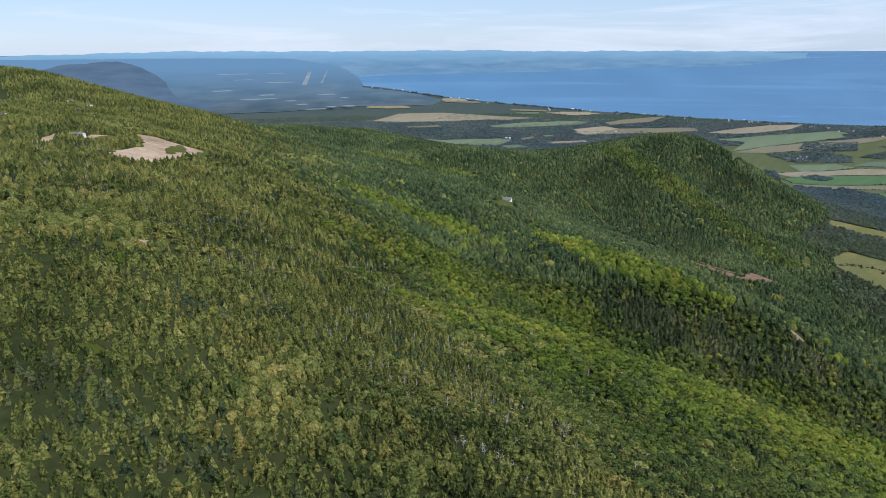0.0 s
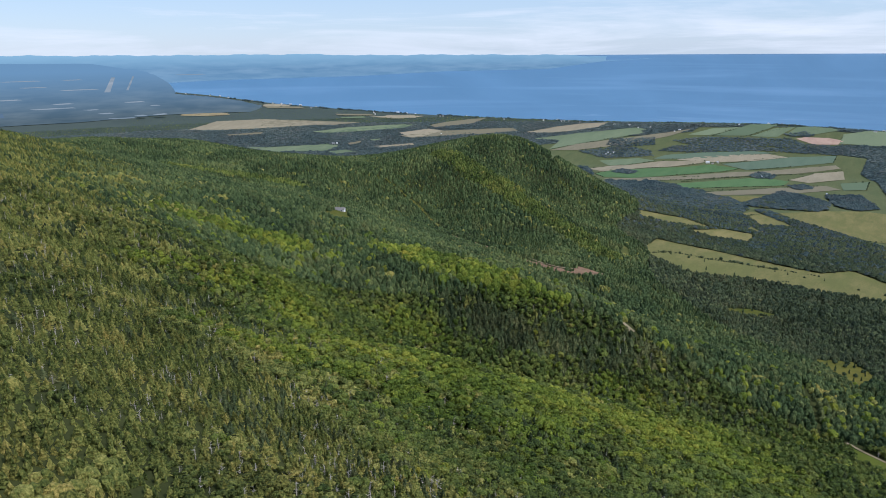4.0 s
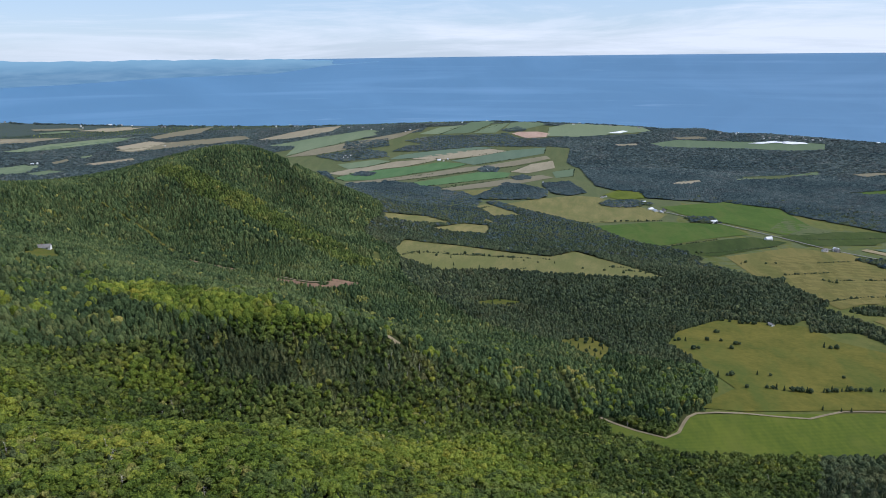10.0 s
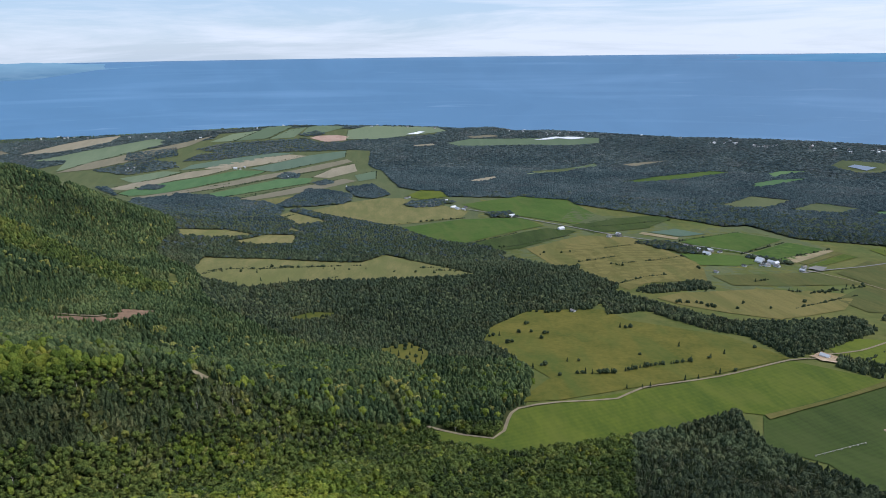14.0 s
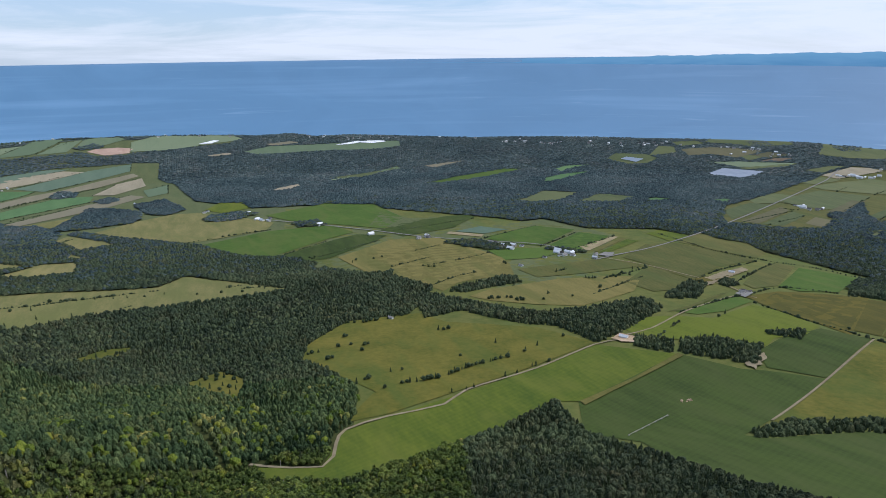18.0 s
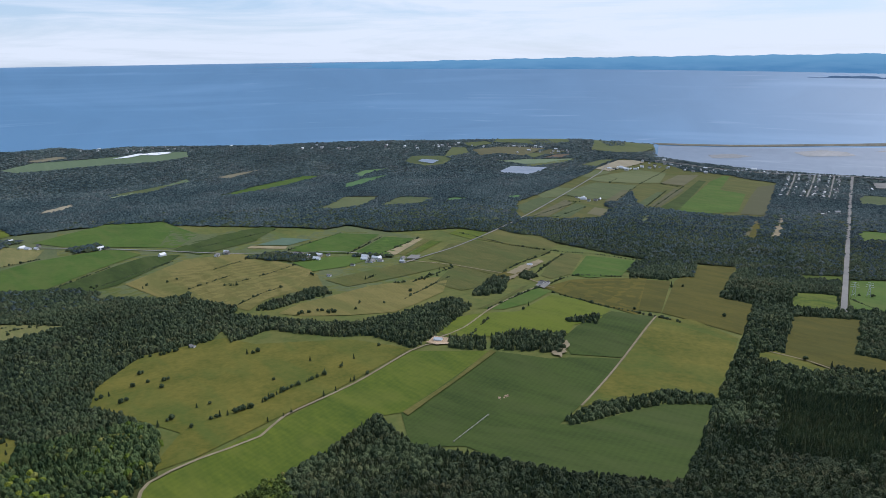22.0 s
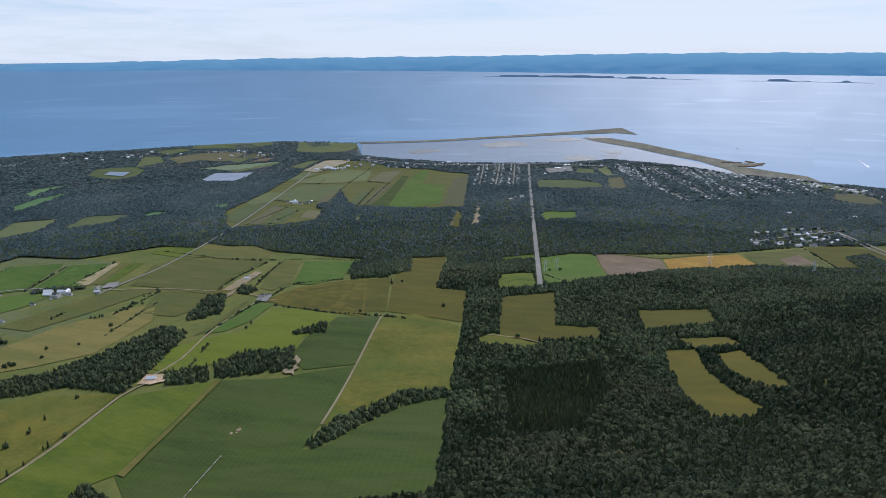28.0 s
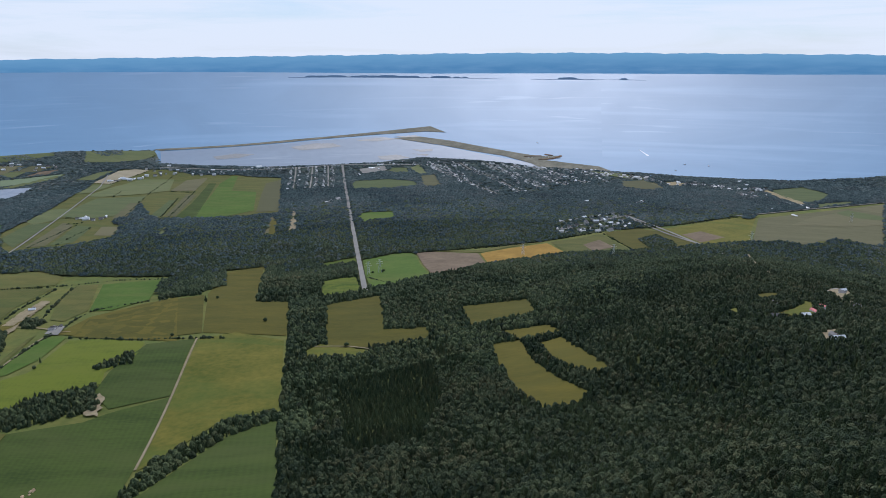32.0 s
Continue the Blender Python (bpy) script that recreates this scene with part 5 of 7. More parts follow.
plot("hazed_coast_hay", [(2227, -2767), (2113, -2829), (1992, -2890), (1911, -2814), (1932, -2737), (2013, -2661), (2125, -2610)])
plot("hazed_coast_hay", [(2579, -2447), (2503, -2533), (2347, -2680), (2277, -2639), (2334, -2533), (2451, -2442), (2534, -2368)])
plot("hazed_coast_olive", [(2473, -2331), (2395, -2413), (2294, -2475), (2289, -2328), (2406, -2267)])
plot("hazed_coast_olive", [(2282, -2393), (2270, -2483), (2188, -2519), (2204, -2431)])
plot("hazed_coast_hay", [(2626, -2251), (2576, -2349), (2523, -2358), (2556, -2240)])
plot("hazed_coast_hay", [(2013, -2407), (1991, -2527), (1954, -2564), (1948, -2431)])
plot("hazed_coast_hay", [(1991, -1088), (2131, -1267), (2044, -1357), (1944, -1217), (1946, -1133)])
plot("hazed_coast_hay", [(1905, -1258), (1998, -1405), (1901, -1493), (1842, -1386)])
plot("far_hazed_green", [(2355, -1379), (2433, -1533), (2449, -1686), (2354, -1536), (2313, -1404)])
plot("hazed_coast_hay", [(2579, -1856), (2630, -1943), (2546, -2044), (2472, -2050), (2469, -1932)])
plot("hazed_coast_hay", [(2524, -2043), (2612, -2168), (2565, -2218), (2491, -2170)])
plot("hazed_coast_olive", [(2521, -2215), (2483, -2309), (2427, -2367), (2392, -2278), (2429, -2186)])
plot("hazed_coast_hay", [(2768, -622), (2810, -775), (2903, -983), (2881, -986), (2707, -764)])
COPSES.append([(2439, -2513), (2389, -2581), (2319, -2570), (2348, -2496)])
COPSES.append([(2267, -2619), (2270, -2742), (2190, -2718), (2114, -2596), (2183, -2513)])
COPSES.append([(2169, -2731), (2115, -2828), (2045, -2771), (2087, -2702)])
COPSES.append([(2056, -2858), (2002, -2885), (1979, -2833)])
patch("dirt", [(-259, -1040), (-288, -1059), (-271, -1006), (-247, -981)])
patch("dirt", [(-161, -765), (-183, -787), (-179, -772), (-161, -752)])
patch("meadow", [(-152, -860), (-182, -906), (-201, -933), (-192, -886), (-175, -840), (-166, -860)])
patch("dirt", [(-249, -976), (-263, -958), (-259, -942), (-246, -956)])
TOWN.append([(751, -3022), (588, -3106), (363, -3143), (207, -3105), (20, -3045), (-246, -2952), (-234, -2802), (-16, -2712), (54, -2652), (221, -2496), (358, -2381), (564, -2743)])
TOWN.append([(1319, -2833), (1126, -2920), (960, -2454), (1126, -2377)])
TOWN.append([(143, -1827), (53, -2050), (-91, -2165), (-72, -2033), (44, -1865)])
TOWN.append([(1057, -2949), (822, -3059), (789, -2935), (984, -2772)])
TOWN.append([(153, -1862), (118, -2022), (-56, -2212), (-74, -2030), (13, -1840), (139, -1799)])
TOWN.append([(43, -3040), (-221, -2891), (-409, -2847), (-607, -2776), (-569, -2611), (-409, -2681), (-206, -2716), (13, -2850)])
plot("hazed_coast_olive", [(-75, -2797), (-163, -2845), (-228, -2652), (-76, -2656)])
plot("stubble", [(-244, -2807), (-285, -2837), (-310, -2796), (-289, -2744), (-245, -2742)])
plot("hazed_coast_hay", [(804, -2968), (780, -3025), (696, -2859), (732, -2825)])
plot("hazed_coast_olive", [(723, -2803), (668, -2840), (586, -2590), (662, -2572)])
plot("hazed_coast_hay", [(878, -2870), (883, -2948), (820, -2964), (786, -2864)])
plot("hazed_coast_hay", [(43, -3040), (-81, -3003), (-198, -2865), (-84, -2883)])
patch("sand", [(116, 576), (135, 574), (144, 544), (162, 532), (145, 501), (103, 460), (75, 435), (62, 434), (56, 451), (51, 461), (95, 499), (106, 531)])
patch("sand", [(21, 515), (48, 557), (41, 530), (29, 502)])
patch("sand", [(56, 516), (72, 549), (93, 548), (84, 529), (68, 522)])
patch("sand", [(-31, 191), (-25, 199), (-20, 199), (-22, 192), (-28, 187)])
patch("meadow", [(-71, 120), (-67, 118), (-66, 113), (-70, 113)])
patch("rock", [(858, 411), (878, 338), (922, 341), (928, 330), (933, 302), (880, 324), (857, 346), (847, 400)])
patch("rock", [(931, 584), (909, 533), (888, 484), (865, 474), (876, 522), (902, 565)])
patch("dirt", [(589, 169), (585, 153), (576, 154), (581, 165)])
patch("meadow", [(601, 584), (664, 614), (647, 579), (607, 553), (593, 564)])
patch("sand", [(768, -570), (782, -596), (755, -604), (738, -588), (748, -574)])
patch("sand", [(-159, -762), (-176, -782), (-174, -762), (-160, -744)])
patch("asphalt", [(-244, -1013), (-275, -1062), (-268, -1012), (-246, -980)])
patch("asphalt", [(1012, -2892), (922, -2966), (891, -2904), (972, -2810)])
patch("asphalt", [(1266, -899), (1288, -932), (1271, -946), (1243, -918)])
patch("stubble", [(594, -403), (631, -506), (676, -610), (666, -612), (605, -455), (581, -401)])
patch("pond", [(2544, -1908), (2557, -1945), (2492, -1991), (2472, -1935)])
patch("panel", [(2176, -2053), (2208, -2170), (2083, -2266), (2037, -2100)])
patch("olive", [(999, -902), (1012, -978), (1034, -1069), (1022, -1065), (980, -970), (972, -899)])
patch("dirt", [(607, -656), (626, -709), (611, -698), (586, -652)])
patch("dirt", [(847, -1761), (952, -2023), (947, -2047), (835, -1785)])
patch("olive", [(880, -1703), (959, -1896), (952, -1920), (863, -1710)])
patch("meadow", [(112, 501), (134, 531), (145, 540), (137, 517), (114, 485), (104, 480)])
patch("meadow", [(73, 536), (86, 545), (94, 546), (82, 522), (70, 519)])
patch("meadow", [(137, 501), (190, 572), (191, 562), (142, 494)])
patch("meadow", [(-39, 194), (-35, 193), (-37, 185), (-41, 184)])
patch("meadow", [(-14, 204), (-11, 203), (-17, 192), (-20, 192)])
patch("meadow", [(-153, -865), (-179, -899), (-196, -935), (-203, -925), (-186, -866), (-172, -835), (-162, -843)])
patch("dirt", [(-248, -1013), (-276, -1057), (-281, -1033), (-266, -995), (-246, -970)])
patch("dirt", [(-159, -767), (-182, -791), (-181, -782), (-168, -766), (-169, -752), (-159, -752)])
patch("meadow", [(-98, -890), (-110, -899), (-110, -875), (-97, -869)])
patch("olive", [(-148, -967), (-178, -982), (-174, -960), (-144, -940)])
patch("dirt", [(1003, -960), (1038, -1048), (1037, -1075), (1020, -1079), (999, -1010), (982, -965)])
patch("asphalt", [(886, -921), (906, -963), (878, -956), (856, -914)])
# crests with broad-leaved trees, and dark spruce slopes: width and line
LEAFY_BANDS = [
    (46, [(195, 198), (212, 152), (245, 118), (282, 80), (340, 27)]),
    (24, [(121, 211), (143, 167), (155, 130), (174, 96)]),
    (14, [(555, 458), (538, 380), (529, 308), (536, 235)]),
    (20, [(375, 601), (418, 557), (464, 510)]),
    (26, [(201, 354), (255, 349), (286, 336)]),
    (36, [(1325, 841), (1251, 714), (1216, 603), (1158, 467), (1086, 361)]),
    (26, [(350, 291), (242, 163), (260, 112)]),
    (16, [(499, 151), (505, 113)]),
    (13, [(555, 424), (531, 316), (549, 227)]),
    (20, [(423, 343), (435, 309)]),
    (20, [(206, 368), (276, 354), (176, 181), (199, 139), (242, 106), (294, 77)]),
    (18, [(130, 345), (199, 359)]),
    (12, [(570, 429), (544, 297)]),
    (30, [(745, 1071), (810, 981), (854, 900)]),
]
DARK_BANDS = [
    (18, [(40, 165), (63, 152), (102, 138)]),
    (26, [(436, 444), (468, 377), (482, 296), (494, 218), (500, 163)]),
    (40, [(1181, 841), (1121, 698), (1039, 532), (949, 395)]),
    (34, [(1430, 703), (1375, 607), (1258, 481)]),
    (40, [(973, 928), (1028, 844), (971, 728)]),
    (18, [(34, 131), (47, 100), (26, 54)]),
    (22, [(483, 302), (513, 203), (578, 114)]),
    (26, [(473, 292), (496, 196), (576, 103)]),
    (24, [(486, 362), (486, 273), (499, 198)]),
    (26, [(800, 7), (723, -81), (681, -160)]),
    (14, [(33, 182), (2, 113), (-22, 71)]),
]
PLANTATION = [(349, -751), (250, -820), (210, -690), (201, -560), (261, -542)]


# ---- trees ----
def cone_tree(tiers, spokes, seed, slim=0.3):
    """A spruce of unit height: ragged whorls of branches."""
    g = np.random.RandomState(seed)
    v, t = [], []
    for k in range(tiers):
        s = k / tiers
        z0, z1 = 0.08 + 0.86 * s, min(1.0, 0.08 + 0.86 * s + 1.5 / tiers)
        rad = slim * (1 - s) ** 0.8 + 0.02
        base = len(v)
        v.append((0, 0, z1))
        off = g.rand() * 6.28
        for i in range(spokes):
            a = off + 6.283 * i / spokes
            q = rad * (1.0 if i % 2 else 0.55) * g.uniform(0.75, 1.25)
            v.append((q * math.cos(a), q * math.sin(a), z0 - 0.05 * (i % 2) + g.uniform(-0.03, 0.03)))
        t += [(base, base + 1 + i, base + 1 + (i + 1) % spokes) for i in range(spokes)]
    return np.array(v), np.array(t)


def lump(subdiv, seed, rough):
    bm = bmesh.new()
    bmesh.ops.create_icosphere(bm, subdivisions=subdiv, radius=1)
    g = np.random.RandomState(seed)
    off = Vector(g.rand(3) * 50)
    for q in bm.verts:
        q.co *= 1 + rough * noise.noise(q.co * 2.1 + off) + rough * 0.5 * g.uniform(-1, 1)
    v = np.array([q.co[:] for q in bm.verts])
    t = np.array([[q.index for q in f.verts] for f in bm.faces])
    bm.free()
    return v, t


def leaf_tree(seed, lumps, subdiv):
    """A broad-leaved crown of unit height made of several uneven lumps."""
    g = np.random.RandomState(seed)
    vs, ts, n = [], [], 0
    for k in range(lumps):
        v, t = lump(subdiv, seed * 31 + k, 0.42)
        if subdiv == 1 and lumps == 1:
            v = v * (0.46, 0.46, 0.5) + (0, 0, 0.5)
        else:
            a, d = g.rand() * 6.28, 0.0 if k == 0 else g.uniform(0.14, 0.3)
            s = g.uniform(0.24, 0.33) if k else 0.36
            v = v * (s, s, s * 0.95) + (d * math.cos(a), d * math.sin(a), 0.62 if k == 0 else g.uniform(0.32, 0.68))
        vs.append(v)
        ts.append(t + n)
        n += len(v)
    return np.concatenate(vs), np.concatenate(ts)


def leafy_crown(seed, clumps, leaf, lumps=1):
    """A broad-leaved tree of unit height: a core and many loose leaf clumps."""
    g = np.random.RandomState(seed)
    vs, ts, n = [], [], 0
    for k in range(lumps):
        v, t = lump(1, seed * 17 + k, 0.35)
        a, d, w = 6.283 * k / lumps + g.uniform(-0.5, 0.5), 0.0 if lumps == 1 else 0.2, 0.27 if lumps == 1 else g.uniform(0.21, 0.29)
        v = v * (w, w, w * 1.15) * g.uniform(0.88, 1.12, 3) + (d * math.cos(a), d * math.sin(a), 0.54 + (0.0 if lumps == 1 else g.uniform(-0.1, 0.14)))
        vs.append(v)
        ts.append(t + n)
        n += len(v)
    knobs = np.column_stack([g.uniform(-0.17, 0.17, 5), g.uniform(-0.17, 0.17, 5), g.uniform(0.35, 0.78, 5)])
    for k in range(clumps):
        d = g.normal(size=3)
        d[2] = abs(d[2]) * 0.9 - 0.15
        d /= np.linalg.norm(d)
        c = knobs[g.randint(5)] + d * g.uniform(0.17, 0.26)
        u = np.cross(d + g.normal(size=3) * 0.5, (0.3, 0.5, 0.8))
        u /= np.linalg.norm(u)
        w = np.cross(d, u)
        s = leaf * g.uniform(0.7, 1.4)
        a = g.rand() * 6.28
        vs.append(np.array([c + s * (math.cos(a + q) * u + math.sin(a + q) * w) for q in (0, 2.1, 4.2)]))
        ts.append(np.array([[n, n + 1, n + 2]]))
        n += 3
    return np.concatenate(vs), np.concatenate(ts)


def snag_tree(seed):
    """A dead leafless stem with a few stubs, of unit height."""
    g = np.random.RandomState(seed)
    v, t = [], []

    def stick(p, q, w):
        b = len(v)
        for k in range(3):
            a = k * 2.094
            v.append((p[0] + w * math.cos(a), p[1] + w * math.sin(a), p[2]))
        v.append(q)
        t.extend([(b, b + 1, b + 3), (b + 1, b + 2, b + 3), (b + 2, b, b + 3)])
    stick((0, 0, 0), (g.uniform(-0.05, 0.05), g.uniform(-0.05, 0.05), 1), 0.034)
    for k in range(9):
        z, a, l = g.uniform(0.3, 0.92), g.rand() * 6.28, g.uniform(0.1, 0.24)
        stick((0, 0, z), (l * math.cos(a), l * math.sin(a), z + g.uniform(-0.03, 0.1)), 0.02)
    return np.array(v), np.array(t)


def scatter(name, kinds, x, y, z, size, wide, material, label, category, seed):
    """One mesh of many trees."""
    g = np.random.RandomState(seed)
    which, turn = g.randint(0, len(kinds), len(x)), g.rand(len(x)) * 6.283
    vs, ts, base, tones = [], [], 0, []
    tone = g.rand(len(x))
    for k, (v, t) in enumerate(kinds):
        i = np.nonzero(which == k)[0]
        if not len(i):
            continue
        c, s = np.cos(turn[i])[:, None], np.sin(turn[i])[:, None]
        w = (size[i] * wide[i])[:, None]
        vx = (v[None, :, 0] * c - v[None, :, 1] * s) * w + x[i][:, None]
        vy = (v[None, :, 0] * s + v[None, :, 1] * c) * w + y[i][:, None]
        vz = v[None, :, 2] * size[i][:, None] + z[i][:, None]
        vs.append(np.stack([vx, vy, vz], -1).reshape(-1, 3))
        tones.append(np.repeat(tone[i], len(v)))
        ts.append((t[None] + (np.arange(len(i)) * len(v))[:, None, None]).reshape(-1, 3) + base)
        base += len(i) * len(v)
    me = tri_mesh(name, np.concatenate(vs), np.concatenate(ts), material)
    me.attributes.new("tone", "FLOAT", "POINT").data.foreach_set("value", np.concatenate(tones).astype(np.float32))
    return tagged(new(name, me), label, category, kind="stuff")


def wave(x, y, s, seed):
    """A smooth field between about -1 and 1."""
    g = np.random.RandomState(seed)
    out = np.zeros(len(x))
    for k in range(7):
        a, f = g.rand() * 6.28, (0.6 + 0.35 * k) / s
        out += np.sin((x * math.cos(a) + y * math.sin(a)) * f * 6.283 + g.rand() * 6.28 + 1.5 * np.sin((x * math.sin(a) - y * math.cos(a)) * f * 4 + k))
    return out / 3.2


def sites(spacing, r0, r1, b0, b1, seed):
    """Jittered places in a ring of the plan, clear of fields and tracks."""
    g = np.random.RandomState(seed)
    n = int(2 * r1 / spacing)
    ix, iy = np.meshgrid(np.arange(n), np.arange(n))
    x = HUB[0] - r1 + (ix.ravel() + g.uniform(-0.45, 0.45, n * n)) * spacing
    y = HUB[1] - r1 + (iy.ravel() + g.uniform(-0.45, 0.45, n * n)) * spacing
    r, b = np.hypot(x - HUB[0], y - HUB[1]), bearing(x, y)
    signed = np.where(b > 270, b - 360, b)
    keep = (r >= r0) & (r < r1) & (signed >= b0) & (signed < b1) & (r < shore_reach(b) - 25)
    x, y = x[keep], y[keep]
    bad = np.zeros(len(x), bool)
    for poly in CLEAR:
        bad |= inside(poly, x, y)
    for poly in COPSES:
        bad &= ~inside(poly, x, y)
    for poly in TOWN:
        bad |= inside(poly, x, y) & (g.rand(len(x)) < 0.6)
    return x[~bad], y[~bad]


def lowland(x, y):
    """0 on the hills, 1 on the plain and on southern slopes, darkened for backlit shade."""
    backlit_south = np.clip((bearing(x, y) - 104) / 14, 0, 1) * (bearing(x, y) < 270)
    return np.maximum(np.clip((148 - ground(x, y)) / 30, 0, 1), backlit_south)


SPRUCE_FINE = [cone_tree(7, 7, k, 0.27) for k in range(6)]
SPRUCE = [cone_tree(3, 6, 20 + k, 0.32) for k in range(4)]
LEAFY_FINE = [leafy_crown(k, 24, 0.10, 2) for k in range(1, 8)]
LEAFY = [leafy_crown(40 + k, 12, 0.16) for k in range(5)]
SMALL = [lump(1, 80 + k, 0.3) for k in range(3)]
SNAGS = [snag_tree(k) for k in range(4)]


def half_lump(seed, n=6):
    """A cheap crown for far woods: the top of a rough ball."""
    g = np.random.RandomState(seed)
    v = [(g.uniform(-0.1, 0.1), g.uniform(-0.1, 0.1), 1.0)]
    for ring, (rad, z) in enumerate(((0.36, 0.72), (0.5, 0.1))):
        for i in range(n):
            a = 6.283 * (i + 0.5 * ring) / n
            q = rad * g.uniform(0.75, 1.25)
            v.append((q * math.cos(a), q * math.sin(a), z * g.uniform(0.8, 1.2)))
    t = [(0, 1 + i, 1 + (i + 1) % n) for i in range(n)]
    for i in range(n):
        j = (i + 1) % n
        t += [(1 + i, 1 + n + i, 1 + j), (1 + j, 1 + n + i, 1 + n + j)]
    return np.array(v), np.array(t)


HALF = [half_lump(k) for k in range(6)]
TINY = [half_lump(30 + k, 5) for k in range(5)]
FLAT = [half_lump(50 + k, 4) for k in range(5)]
def far_crown(seed, n=5):
    """The few facets of a crown on the far plain."""
    g = np.random.RandomState(seed)
    v = [(g.uniform(-0.12, 0.12), g.uniform(-0.12, 0.12), 1.0)]
    for i in range(n):
        a, q = 6.283 * i / n, 0.55 * g.uniform(0.75, 1.25)
        v.append((q * math.cos(a), q * math.sin(a), g.uniform(0.3, 0.6)))
    return np.array(v), np.array([(0, 1 + i, 1 + (i + 1) % n) for i in range(n)])


DISTANT = [far_crown(90 + k) for k in range(6)]
UNDER = [(-150, -110), (-115, -56), (-82, -32)]
SPIRE = [cone_tree(2, 5, 60 + k, 0.3) for k in range(4)]


def line_distance(line, x, y):
    best = np.full(len(x), 1e9)
    for (x0, y0), (x1, y1) in zip(line, line[1:]):
        dx, dy = x1 - x0, y1 - y0
        s = np.clip(((x - x0) * dx + (y - y0) * dy) / (dx * dx + dy * dy), 0, 1)
        best = np.minimum(best, np.hypot(x - x0 - s * dx, y - y0 - s * dy))
    return best


# near to far: the last two carry distance haze in their colour
LOWMATS = ["plainwood", "midwood", "hazed_farwood", "hazed_shorewood"]


def plant():
    g = np.random.RandomState(5)
    for k, (spacing, r0, r1, b0, b1, h0, h1) in enumerate(RINGS):
        x, y = sites(spacing, r0, r1, b0, b1, 11 + k)
        if spacing < 3:
            thin = ((line_distance(UNDER, x, y) > 50) & ((bearing(x, y) < 118) | (bearing(x, y) > 270))) | (g.rand(len(x)) < 0.85)
            x, y = x[thin], y[thin]
        z = land(x, y) - 0.3
        low = lowland(x, y)
        up = np.clip((z - 330) / 90, 0, 1)
        far_side = np.clip((np.hypot(x, y) - 820) / 120, 0, 1) * (low < 0.5)
        mixer = 0.8 * wave(x, y, 240, 3) + 0.5 * wave(x, y, 60, 4) + 1.75 * up + 0.5 * low + 0.85 * far_side - 0.75
        leafy = np.zeros(len(x))
        for width, line in LEAFY_BANDS:
            leafy = np.maximum(leafy, np.exp(-(line_distance(line, x, y) / width) ** 2))
        mixer -= 1.15 * leafy
        sunny = (leafy + 0.25 * wave(x, y, 45, 8) + g.uniform(-0.5, 0.5, len(x)) > 0.45) & (np.hypot(x, y) < 760 + g.uniform(-60, 60, len(x)))
        under = (line_distance(UNDER, x, y) < 50) | (np.hypot(x - 60, y + 95) < 75) | ((bearing(x, y) > 118) & (np.hypot(x, y) < 290)) | (b0 >= 207) | (b1 <= -70)
        for width, line in DARK_BANDS:
            mixer += 0.6 * np.exp(-(line_distance(line, x, y) / width) ** 2)
        mixer += 3.0 * inside(PLANTATION, x, y)
        conifer = mixer + g.uniform(-0.85, 0.85, len(x)) * (1 + low) > 0.25
        h = g.uniform(h0, h1, len(x)) * (1 - 0.3 * up)
        fine, mid = r1 <= 400, r1 <= 700
        sets = SPRUCE_FINE if fine else SPRUCE if mid else SPIRE
        leafs = LEAFY_FINE if fine else LEAFY if mid else FLAT if r1 <= 1400 else DISTANT
        plains = TINY if mid else leafs
        spires = SPRUCE if mid else sets
        if r1 > 1400:
            spires = DISTANT
        hillsets, hillleafs = (SPIRE, FLAT) if 1100 < r1 <= 2000 else (sets, leafs)
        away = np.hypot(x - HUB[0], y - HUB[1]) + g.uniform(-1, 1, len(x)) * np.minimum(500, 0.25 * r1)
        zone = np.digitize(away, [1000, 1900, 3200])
        wide = (0.85, 1.2) if r1 <= 1100 else (1.0, 1.4) if r1 <= 2000 else (1.5, 2.2)
        slope = 1.0 if mid else 0.72
        # southern slopes count as plain: darker wood colours stand for their backlit shade
        hill = (low < 0.5) | ((z > 275) & (bearing(x, y) < 112))
        glade = (leafy > 0.35) & (r1 > 700)
        bench = z > 172 + 14 * wave(x, y, 90, 23)
        scrub = hill & (up + 0.35 * wave(x, y, 90, 9) + g.uniform(-0.4, 0.4, len(x)) > 0.5)
        dead = (g.rand(len(x)) < 0.015 + 0.2 * up * (wave(x, y, 70, 17) > 0.0)) & hill & (r1 < 1000)
